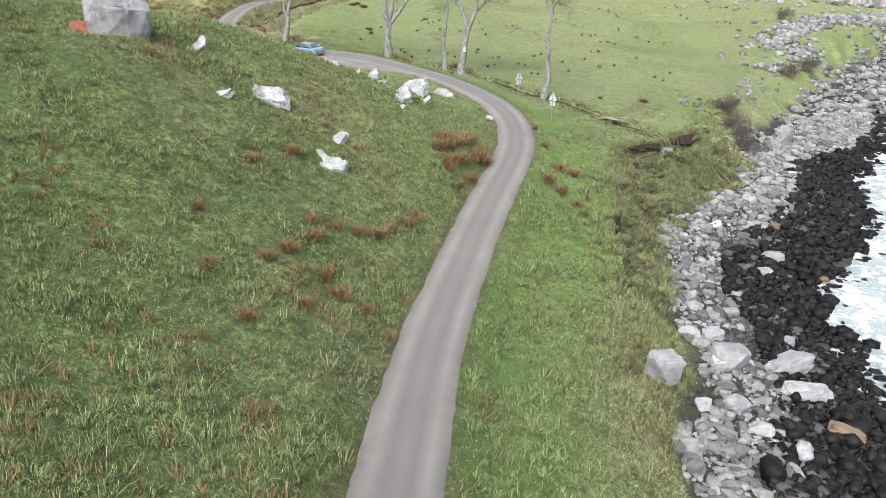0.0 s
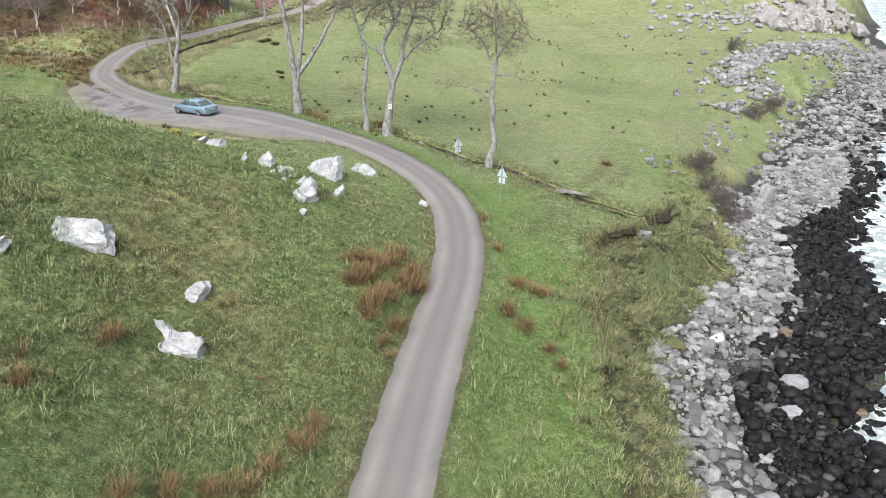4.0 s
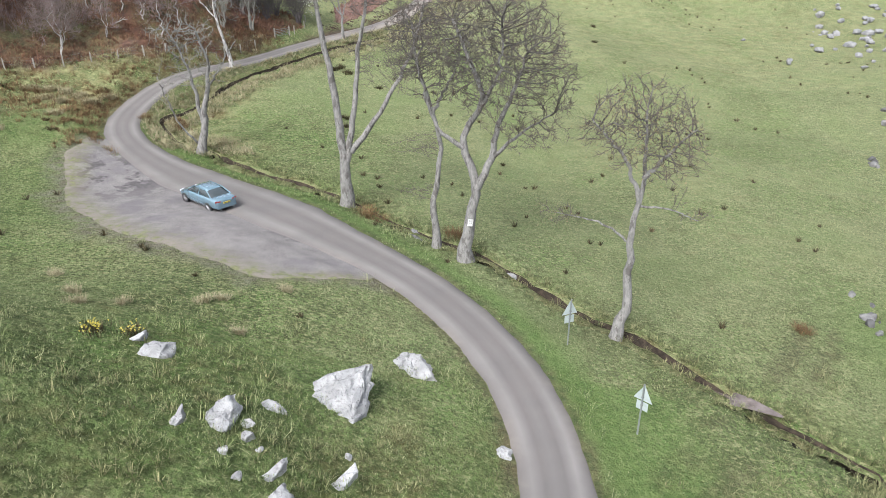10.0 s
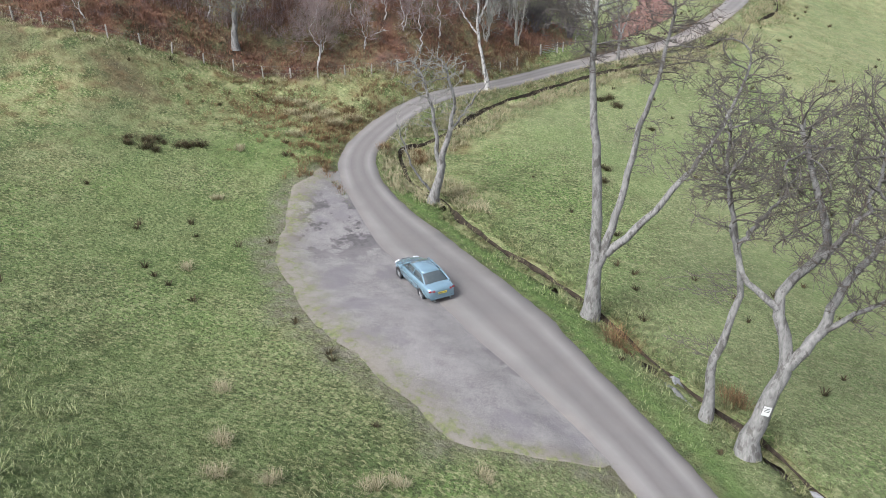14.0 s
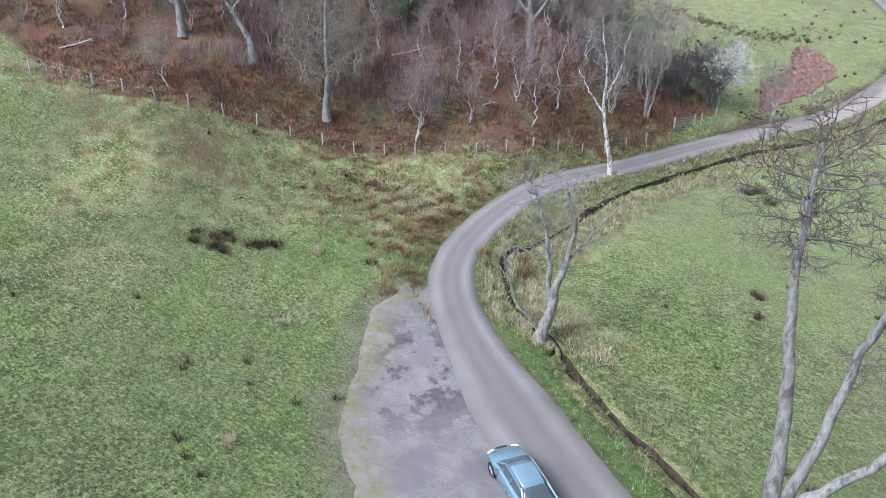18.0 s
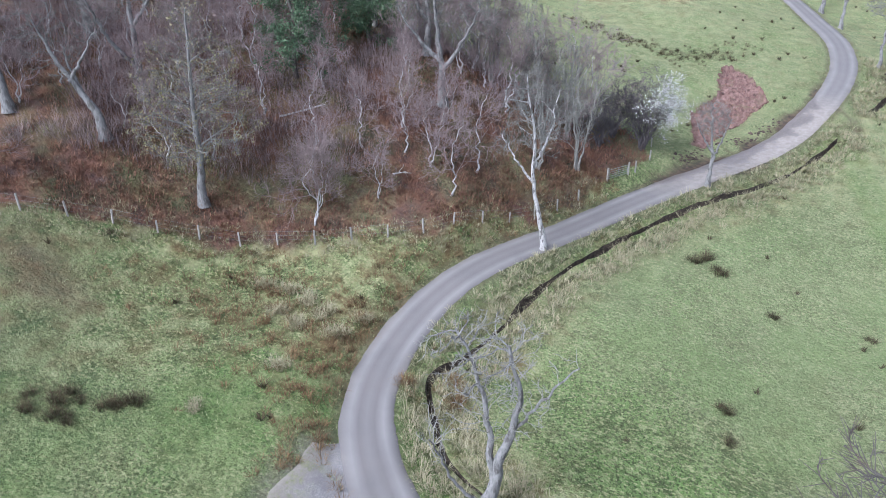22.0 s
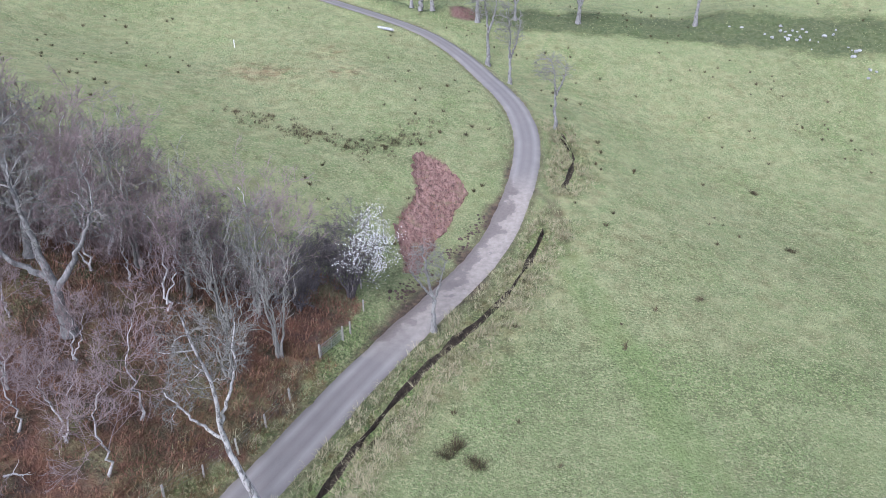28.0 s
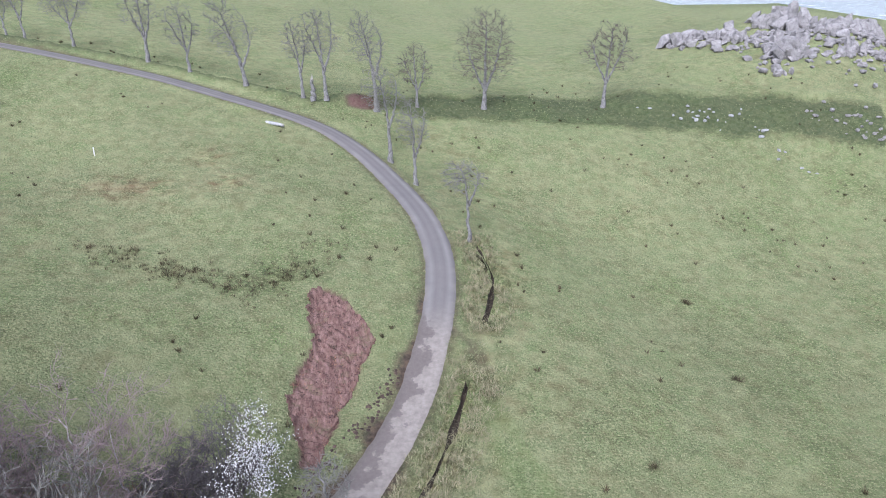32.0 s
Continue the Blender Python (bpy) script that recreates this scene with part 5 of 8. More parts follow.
def sprout(P, R, per, ratio, angle, r_ratio, K, up, wob, r, lo=0.25, hi=1.0, wind=(0, 0), size=None, tip=0.25, vary=0.35):
    """per children on each of N parents."""
    N, PK, _ = P.shape
    M = N * per
    src = np.repeat(np.arange(N), per)
    f = np.tile((np.arange(per) + 0.5) / per, N) * (hi - lo) + lo + r.uniform(-0.5, 0.5, M) * (hi - lo) / per
    f = np.clip(f, 0, 0.999) * (PK - 1)
    i = f.astype(int)
    u = (f - i)[:, None]
    base = P[src, i] * (1 - u) + P[src, i + 1] * u
    rad = R[src, i] * (1 - u[:, 0]) + R[src, i + 1] * u[:, 0]
    tan = P[src, i + 1] - P[src, i]
    tan /= np.linalg.norm(tan, axis=1, keepdims=True) + 1e-9
    rnd = r.normal(0, 1, (M, 3))
    rnd -= (rnd * tan).sum(1, keepdims=True) * tan
    rnd /= np.linalg.norm(rnd, axis=1, keepdims=True) + 1e-9
    an = np.radians(angle) * r.uniform(0.6, 1.35, M)[:, None]
    d = tan * np.cos(an) + rnd * np.sin(an)
    plen = np.linalg.norm(np.diff(P, axis=1), axis=2).sum(1)[src] if size is None else np.full(M, size)
    if size is not None:
        plen = np.minimum(plen, 1.3 * np.linalg.norm(np.diff(P, axis=1), axis=2).sum(1)[src])
    length = plen * ratio * r.uniform(1 - vary, 1 + vary, M) * (1.15 - 0.5 * f / (PK - 1))
    C = np.zeros((M, K, 3))
    C[:, 0] = base
    step = (length / (K - 1))[:, None]
    for k in range(1, K):
        d = d + r.normal(0, wob, (M, 3)) + np.array([wind[0], wind[1], up])
        d /= np.linalg.norm(d, axis=1, keepdims=True) + 1e-9
        C[:, k] = C[:, k - 1] + d * step
    r0 = np.minimum(rad * r_ratio, rad * 0.95)
    CR = r0[:, None] * np.linspace(1, tip, K)[None]
    return C, CR


def spikes(P, R, per, length, angle, width, r, up=0.15, lo=0.1):
    """Fine twigs as thin three-sided spikes."""
    C, _ = sprout(P, R, per, 1.0, angle, 0.6, 3, up, 0.25, r, lo, 1.0, size=length)
    return tubes(C, np.tile(np.array([width, width * 0.75, width * 0.3]), (len(C), 1)), 3)


def stem_line(pts, r0, r1, r, K=16, wob=0.09):
    line = smooth_line([(p[0], p[1] if len(p) > 2 else 0.0, p[-1]) for p in pts], 0.3)
    run_ = np.concatenate([[0], np.cumsum(np.linalg.norm(np.diff(line, axis=0), axis=1))])
    t = np.linspace(0, run_[-1], K)
    P = np.stack([np.interp(t, run_, line[:, j]) for j in range(3)], 1)
    P[1:, :2] += r.normal(0, wob, (K - 1, 2))
    R = r0 + (r1 - r0) * np.linspace(0, 1, K) ** 0.8
    return P, R


def tree(at, stems, spec, seed, label, turn=0.0, bark=None, twig=None, name="tree", category="tree", group="", depth=0.9):
    """stems: (points, base radius, end radius); points are (sideways, up) or (x, y, z) from the foot.
    spec: limbs, boughs, twigs per parent and their lengths."""
    bark, twig = bark or M_BARK, twig or M_TWIG
    r = np.random.default_rng(seed)
    ob = thing(name, (at[0], at[1], gz(at[0], at[1]) - 0.08), label, category, group, turn)
    SP, SR = [], []
    for k, (pts, r0, r1) in enumerate(stems):
        drift = r.normal(0, depth) if k else r.normal(0, 0.2)
        start = 0.0 if k == 0 or pts[0][-1] < 0.5 else None
        q = []
        for j, p in enumerate(pts):
            if len(p) > 2:
                q.append(p)
            else:
                q.append((p[0], drift * (j / max(1, len(pts) - 1)) ** 1.3, p[1]))
        P, R = stem_line(q, r0 * 0.8, r1 * 0.85, r)
        if start == 0.0:
            R = R + r0 * 0.4 * np.exp(-np.linspace(0, 9, len(R)) * 2.2)
        SP.append(P)
        SR.append(R)
    for k in range(len(SP)):
        v, f = tubes(SP[k][None], SR[k][None], 10)
        ang = r.uniform(0, 6.28)
        v[:, :2] += 0.06 * SR[k][0] * np.stack([np.sin(v[:, 2] * 5 + ang), np.cos(v[:, 2] * 4.3 + ang)], 1)
        part("trunk" if k == 0 else "limb", mesh_from("trunk", v, f, [bark]), bark, ob)
    P, R = np.array(SP), np.array(SR)
    A, AR = sprout(P, R, spec["limbs"], spec.get("l1", 0.36), spec.get("a1", 48), 0.5, 9, spec.get("up", 0.06), 0.16, r, spec.get("lo", 0.35), 1.0, spec.get("wind", (0, 0)))
    slen = np.linalg.norm(np.diff(P, axis=1), axis=2).sum(1)
    stay = r.uniform(0, 1, len(A)) < np.repeat(np.clip((slen / slen.max()) ** 1.4, 0.06, 1), spec["limbs"])
    alen = np.linalg.norm(np.diff(A, axis=1), axis=2).sum(1)
    stay &= alen > 0.5 * np.median(alen)
    A, AR = A[stay], AR[stay]
    B, BR = sprout(A, AR, spec["boughs"], 0.5, 45, 0.6, 6, 0.05, 0.2, r, 0.2, 1.0, spec.get("wind", (0, 0)))
    bmat = spec.get("bough_mat", bark)
    vs, fs, off = [], [], 0
    if spec.get("split", False):
        nb = spec["boughs"]
        for k in range(len(A)):
            va, fa = tubes(A[k:k + 1], AR[k:k + 1], 5)
            vb, fb = tubes(B[k * nb:(k + 1) * nb], np.maximum(BR[k * nb:(k + 1) * nb], 0.018), 4)
            part("bough", mesh_from("bough", np.concatenate([va, vb]), np.concatenate([fa, fb + len(va)]), [bark if k % 3 else bmat]), bark, ob)
    else:
        for va, fa in (tubes(A, AR, 5), tubes(B, np.maximum(BR, 0.012), 4)):
            vs.append(va)
            fs.append(fa + off)
            off += len(va)
    lvl = B, BR
    if spec.get("fine", 4):
        blen = np.linalg.norm(np.diff(B, axis=1), axis=2).sum(1)
        many = r.uniform(0, 1, len(B)) < np.clip(blen / np.median(blen), 0.15, 1)
        C, CR = sprout(B[many], BR[many], spec.get("fine", 4), 0.55, 42, 0.65, 4, 0.06, 0.22, r, 0.2, 1.0)
        v, f = tubes(C, np.maximum(CR, 0.009), 3)
        vs.append(v)
        fs.append(f + off)
        off += len(v)
        lvl = C, CR
    v, f = spikes(*lvl, spec["twigs"], spec.get("tl", 0.5), 42, spec.get("tw", 0.008), r)
    vs.append(v)
    fs.append(f + off)
    part("crown", mesh_from("crown", np.concatenate(vs), np.concatenate(fs), [twig]), twig, ob, spec.get("crown_label", ""))
    if spec.get("buds"):
        n = len(lvl[0])
        pick = r.integers(0, n, spec["buds"])
        tipp = lvl[0][pick, -1] + r.normal(0, spec.get("bud_spread", 0.25), (len(pick), 3))
        if "bud_side" in spec:
            sx_, sy_, reach = spec["bud_side"]
            tipp = tipp[(tipp[:, 0] * sx_ + tipp[:, 1] * sy_ + 0.15 * (tipp[:, 2] - 2.5)) > reach * r.uniform(0.1, 1.0, len(tipp))]
        part(spec.get("bud_name", "bud_haze"), flake_mesh("buds", tipp, spec.get("bud_size", 0.05), spec["bud_mat"], r), spec["bud_mat"], ob, spec.get("bud_label", ""))
    return ob


def flake_mesh(name, P, size, mat, r):
    """Small four-sided flakes (petals, leaves, needle tufts) at the points P."""
    n = len(P)
    a, b2 = r.normal(0, 1, (n, 3)), r.normal(0, 1, (n, 3))
    a /= np.linalg.norm(a, axis=1, keepdims=True)
    b2 -= (a * b2).sum(1, keepdims=True) * a
    b2 /= np.linalg.norm(b2, axis=1, keepdims=True)
    s = size * r.uniform(0.6, 1.4, n)[:, None]
    v = np.stack([P - a * s, P + b2 * s * 0.6, P + a * s, P - b2 * s * 0.6], 1).reshape(-1, 3)
    return mesh_from(name, v, np.arange(n * 4).reshape(-1, 4), [mat])


def grow(stems, crowns, n, r, step=0.28, kill=0.5, reach=5.0, up=0.1, keep_on=0.45, crook=0.2):
    """Branches that grow from the stems towards points spread through the crown's lobes. Gives nodes, parents and which are stem."""
    nodes, parent = [], []
    for k, (P, _) in enumerate(stems):
        first = -1
        if k:
            q = np.array(nodes)
            first = int(np.argmin(np.linalg.norm(q - P[0], axis=1)))
        run_ = np.concatenate([[0], np.cumsum(np.linalg.norm(np.diff(P, axis=0), axis=1))])
        for t in np.arange(0 if k == 0 else step, run_[-1], step):
            nodes.append([np.interp(t, run_, P[:, j]) for j in range(3)])
            parent.append(first)
            first = len(nodes) - 1
    ns = len(nodes)
    vol = np.array([c[3] * c[4] * c[5] for c in crowns])
    pick = r.choice(len(crowns), n, p=vol / vol.sum())
    d = r.normal(0, 1, (n, 3))
    d /= np.linalg.norm(d, axis=1, keepdims=True)
    C = np.array(crowns)[pick]
    A = C[:, :3] + d * C[:, 3:] * (r.uniform(0, 1, n) ** 0.42 * r.uniform(0.86, 1.1, n))[:, None]
    N = np.array(nodes)
    par = np.array(parent)
    head = np.zeros_like(N)
    head[1:] = N[1:] - N[np.maximum(par[1:], 0)]
    head /= np.linalg.norm(head, axis=1, keepdims=True) + 1e-9
    kids = np.bincount(par[par >= 0], minlength=len(N))
    dist = np.full(n, 1e9)
    near = np.zeros(n, int)
    lo = 0
    for it in range(90):
        D = np.linalg.norm(A[:, None] - N[None, lo:], axis=2)
        j = D.argmin(1)
        m = D[np.arange(len(A)), j]
        better = m < dist
        dist, near = np.where(better, m, dist), np.where(better, j + lo, near)
        live = dist > kill
        A, dist, near = A[live], dist[live], near[live]
        act = dist < reach
        if not act.any():
            break
        pull = np.zeros_like(N)
        v = A[act] - N[near[act]]
        np.add.at(pull, near[act], v / np.linalg.norm(v, axis=1, keepdims=True))
        src = np.where((np.abs(pull).sum(1) > 0) & (kids < 3))[0]
        if not len(src):
            break
        p = pull[src]
        p /= np.linalg.norm(p, axis=1, keepdims=True) + 1e-9
        g = p + keep_on * head[src] + r.normal(0, crook, p.shape) + np.array([0, 0, up])
        g /= np.linalg.norm(g, axis=1, keepdims=True) + 1e-9
        kids[src] += 1
        lo = len(N)
        N = np.concatenate([N, N[src] + g * step])
        par = np.concatenate([par, src])
        head = np.concatenate([head, g])
        kids = np.concatenate([kids, np.zeros(len(src), int)])
    return N, par, ns


def grown_tree(at, stems, crowns, seed, label, turn=0.0, bark=None, twig=None, n=900, tip=0.013, swell=2.1, twigs=7, tl=0.55, tw=0.013, boughs=14, name="tree", category="tree", group="", buds=0, bud_mat=None, bud_size=0.05, **how):
    """A bare tree: its main stems, then limbs and twigs that fill the lobes (x, y, z, radii) of its crown."""
    bark, twig = bark or M_BARK, twig or M_TWIG
    r = np.random.default_rng(seed)
    ob = thing(name, (at[0], at[1], gz(at[0], at[1]) - 0.1), label, category, group, turn)
    lines = []
    for k, (pts, r0, r1) in enumerate(stems):
        drift = r.normal(0, 0.7) if k else r.normal(0, 0.15)
        q = [p if len(p) > 2 else (p[0], drift * (j / max(1, len(pts) - 1)) ** 1.3, p[1]) for j, p in enumerate(pts)]
        P, R = stem_line(q, r0, r1, r, 18, 0.05)
        if k == 0:
            R = R * (1 + 0.5 * np.exp(-np.linspace(0, 9, len(R)) * 1.6))
        lines.append((P, R))
        v, f = tubes(P[None], R[None], 12)
        a = r.uniform(0, 6.28)
        knot = 1 + 0.1 * vnoise(v[:, 2] * 1.7 + 9 * a, np.arctan2(v[:, 1] - np.repeat(P[:, 1], 12), v[:, 0] - np.repeat(P[:, 0], 12)) * 1.2 + 5, seed)
        c_ = np.repeat(P, 12, 0)
        part("trunk" if k == 0 else "limb", mesh_from("trunk", c_ + (v - c_) * knot[:, None], f, [bark]), bark, ob)
    N, par, ns = grow(lines, crowns, n, r, **how)
    load = np.zeros(len(N))
    kid = np.bincount(par[par >= 0], minlength=len(N))
    load[kid == 0] = 1
    main, top = np.full(len(N), -1), np.zeros(len(N))
    for i in range(len(N) - 1, ns - 1, -1):
        q = par[i]
        load[q] += load[i]
        if load[i] > top[q]:
            top[q], main[q] = load[i], i
    rad = tip * np.maximum(load, 1) ** (1 / swell)
    used = np.zeros(len(N), bool)
    sets = {3: [], 5: [], 9: []}
    for i in range(ns, len(N)):
        if used[i]:
            continue
        chain, j = [par[i], i], i
        while main[j] >= 0:
            j = main[j]
            chain.append(j)
        used[chain[1:]] = True
        P = N[chain]
        rr = rad[chain]
        rr[0] = rr[1]
        K = 3 if len(chain) < 4 else 5 if len(chain) < 8 else 9
        t = np.linspace(0, len(chain) - 1, K)
        u = np.arange(len(chain))
        sets[K].append((np.stack([np.interp(t, u, P[:, k]) for k in range(3)], 1), np.interp(t, u, rr) * np.linspace(1, 0.8, K)))
    order = sorted((c[1][0] for q in sets.values() for c in q), reverse=True)
    limit = order[min(boughs, len(order) - 1)]
    vs, fs, off = [], [], 0
    tips = []
    for K, q in sets.items():
        fine = [c for c in q if c[1][0] <= limit]
        for P, R in (c for c in q if c[1][0] > limit):
            v, f = tubes(P[None], R[None], 7)
            part("bough", mesh_from("bough", v, f, [M_BOUGH if twig is M_TWIG else bark]), bark, ob)
        tips += [(c[0][0], c[0][-1]) for c in q]
        allq = [c for c in q if c[1][-1] < 0.035]
        for P, R, sd in ((np.array([c[0] for c in fine]), np.array([c[1] for c in fine]), 4),):
            if len(P):
                v, f = tubes(P, R, sd)
                vs.append(v)
                fs.append(f + off)
                off += len(v)
        if allq and twigs:
            P, R = np.array([c[0] for c in allq]), np.array([c[1] for c in allq])
            C, _ = sprout(P, R, twigs + (K - 3) // 2, 1.0, 44, 0.6, 2, 0.12, 0.2, r, 0.12, 1.0, size=tl)
            v, f = tubes(C, np.tile(np.array([tw, tw * 0.4]), (len(C), 1)), 3)
            vs.append(v)
            fs.append(f + off)
            off += len(v)
    part("crown", mesh_from("crown", np.concatenate(vs), np.concatenate(fs), [twig]), twig, ob)
    if buds:
        T = np.array([b for a, b in tips])
        T = T[r.integers(0, len(T), buds)] + r.normal(0, 0.22, (buds, 3))
        part("bud_haze", flake_mesh("buds", T, bud_size, bud_mat, r), bud_mat, ob)
    return ob


grown_tree((-6.2, 81.0), [([(0, 0), (0.05, 3.4), (-0.25, 6.7), (-0.65, 10), (-1.05, 12.9), (-1.2, 16.2)], 0.4, 0.08), ([(0.1, 3.2), (0.85, 6.7), (1.2, 10.2), (1.8, 13), (2.1, 15.6)], 0.25, 0.06),
                          ([(0.45, 4.0), (2.5, 6.7), (4.0, 9.2), (4.9, 11.5), (5.4, 13.6)], 0.22, 0.05)],
           [(-0.9, 0, 15.6, 2.6, 2.6, 2.8), (2.2, 0, 14.6, 2.2, 2.3, 2.6), (5.2, 0, 12.8, 2.1, 2.1, 2.2), (2.1, 0.3, 9.6, 1.3, 1.3, 1.6)], 11,
           "tall bare grey sycamore forking into three pale stems by the ditch", 10, n=1500, kill=0.36, step=0.24)
grown_tree((0.2, 75.7), [([(0, 0), (-0.15, 3.0), (0.2, 6.1), (-0.3, 8.6), (-1.0, 11.0), (-1.2, 13.0)], 0.23, 0.05), ([(-0.2, 8.3), (0.66, 9.9), (1.3, 11.4)], 0.11, 0.04)],
           [(-1.2, 0, 12.2, 1.7, 1.7, 2.3), (0.9, 0, 11.2, 1.4, 1.4, 1.6), (-1.3, 0, 6.3, 1.7, 0.8, 0.5), (-1.3, 0, 3.6, 1.4, 0.6, 0.5)], 12, "slender bare dark-barked tree leaning over the ditch", 2, n=900, kill=0.34, step=0.22)
grown_tree((2.0, 74.4), [([(0, 0), (0.2, 3.0), (0.55, 4.7), (-0.2, 6.7), (0.0, 8.1), (0.75, 9.4), (0.0, 11.4), (-0.9, 13.6)], 0.38, 0.07), ([(0.55, 4.6), (1.35, 6.5), (1.5, 8.0), (2.2, 9.6), (3.1, 12.0)], 0.25, 0.06),
                         ([(1.3, 6.3), (2.7, 7.5), (4.9, 8.8)], 0.13, 0.03), ([(-0.25, 6.9), (-1.6, 7.9), (-2.4, 9.9), (-2.8, 11.7)], 0.15, 0.04), ([(0.7, 9.2), (1.6, 11.2), (1.6, 13.6)], 0.12, 0.04)],
           [(1.0, 0, 12.2, 4.0, 3.8, 3.3), (4.0, 0, 10.6, 1.9, 2.2, 2.4), (-2.8, 0, 11.4, 1.7, 1.7, 2.0), (3.2, 0, 7.8, 2.4, 1.6, 1.1)], 13,
           "large spreading bare sycamore with a notice on its forked trunk", -1, n=4200, step=0.22, kill=0.3, twigs=6, boughs=30)
grown_tree((9.8, 68.5), [([(0, 0), (0.3, 1.6), (0.35, 3.1), (0.12, 5.8), (0.43, 8.7), (0.4, 10.2), (0.2, 11.8)], 0.31, 0.05), ([(0.3, 7.9), (-0.35, 9.5), (-0.9, 10.3), (-2.2, 11.6)], 0.13, 0.03), ([(0.1, 5.7), (-1.25, 6.6), (-3.4, 6.9)], 0.07, 0.02),
                         ([(0.4, 7.6), (1.8, 7.6), (3.0, 7.2)], 0.06, 0.02), ([(0.4, 9.0), (1.6, 10.6), (2.3, 11.6)], 0.12, 0.03)],
           [(0.1, 0, 11.5, 2.6, 2.5, 2.2), (1.6, 0, 10.2, 1.6, 1.7, 1.6), (-1.6, 0, 11.0, 1.3, 1.4, 1.0), (-3.3, 0, 7.0, 1.2, 0.9, 0.5), (2.9, 0, 7.3, 1.0, 0.8, 0.5)], 14,
           "wind-bent bare tree with a curved pale trunk in the meadow edge", -11, n=1600, step=0.2, kill=0.3, twigs=4, buds=2600, bud_mat=M_BUD, bud_size=0.04)
grown_tree((-19.7, 90.6), [([(0, 0), (0.48, 2.4), (0.66, 3.8), (1.2, 5.8), (1.43, 7.6), (0.8, 9.8)], 0.36, 0.05), ([(0.45, 2.6), (0.0, 6.2), (-0.5, 8.1), (-1.3, 9.7)], 0.2, 0.04), ([(0.9, 4.8), (2.3, 7.0), (3.6, 8.8)], 0.1, 0.03),
                           ([(0.1, 0.6), (-1.2, 2.6), (-1.9, 4.8), (-2.2, 6.2)], 0.1, 0.03)],
           [(-0.1, 0, 9.2, 2.8, 2.4, 1.8), (0.6, 0, 6.6, 2.4, 2.0, 1.5), (-2.1, 0, 5.4, 0.9, 0.9, 1.4)], 15, "stunted pale lichen-covered tree with broken limbs over the stream", 22, M_BARK, M_STEM_PALE, n=900, kill=0.4, twigs=4, tl=0.4, crook=0.4, tip=0.016)
grown_tree((-24.1, 112.2), [([(0, 0), (-0.6, 3.4), (-1.15, 5.7), (-1.1, 8.6), (-1.9, 12.6)], 0.21, 0.04), ([(-1.0, 5.1), (-2.1, 6.5), (-3.3, 8.4)], 0.1, 0.03), ([(-1.1, 6.2), (-0.2, 8.6), (0.3, 11.4)], 0.1, 0.03)],
           [(-1.5, 0, 10.4, 1.9, 1.8, 2.6), (-2.8, 0, 8.0, 1.3, 1.2, 1.3), (0.0, 0, 10.4, 1.0, 1.2, 1.8)], 16, "tall pale birch with spotted bark on the road verge", 18, M_BIRCH, M_TWIG_PALE, n=700, kill=0.36, up=0.35)
grown_tree((-15.1, 127.9), [([(0, 0), (0.0, 2.3), (-0.4, 4.6), (-0.7, 7.0)], 0.2, 0.04), ([(0.0, 2.2), (0.5, 4.2), (0.9, 6.0)], 0.12, 0.03), ([(0.0, 2.8), (-1.0, 4.4), (-1.6, 5.6)], 0.1, 0.03)],
           [(-0.4, 0, 5.7, 1.5, 1.4, 1.7)], 17, "small pale crooked tree on the road verge", 3, M_BARK, M_TWIG_PALE, n=500, kill=0.32, step=0.22, crook=0.3)
grown_tree((-44.6, 101.3), [([(0, 0), (0.2, 4), (0.4, 8), (0.75, 12.8)], 0.3, 0.04)],
           [(0.3, 0, 5.8, 4.3, 4.1, 2.8), (0.5, 0, 8.6, 3.4, 3.3, 2.6), (0.7, 0, 11.6, 1.9, 1.9, 2.0)], 18, "straight pale grey tree with budding upswept branches at the wood edge", 45, M_BARK, M_TWIG_PALE,
           n=1300, up=0.5, crook=0.12, keep_on=0.7, boughs=22, buds=5200, bud_mat=M_BUD, bud_size=0.055)
grown_tree((-34.4, 117.0), [([(0, 0), (0.0, 2.6), (-0.3, 5.0), (-0.6, 9.0)], 0.36, 0.06), ([(-0.1, 2.6), (1.6, 5.0), (2.8, 7.4)], 0.22, 0.04), ([(-0.2, 3.4), (-2.0, 5.4), (-3.2, 7.2)], 0.2, 0.04)],
           [(-0.3, 0, 8.2, 4.2, 3.8, 2.6), (2.6, 0, 6.4, 2.0, 2.0, 1.6)], 19, "broad bare oak with pale crooked limbs in the wood", 20, M_BARK, M_TWIG_PALE, n=800, crook=0.35)
grown_tree((-37.6, 120.6), [([(0, 0), (0.3, 2.8), (0.0, 5.4), (-0.4, 8.6)], 0.3, 0.05), ([(0.2, 2.8), (-1.4, 5.2), (-2.6, 7.4)], 0.18, 0.04)],
           [(-0.6, 0, 7.6, 3.2, 3.2, 2.5)], 20, "bare grey oak at the upper edge of the wood", 60, M_BARK, M_TWIG_PALE, n=520, crook=0.35)
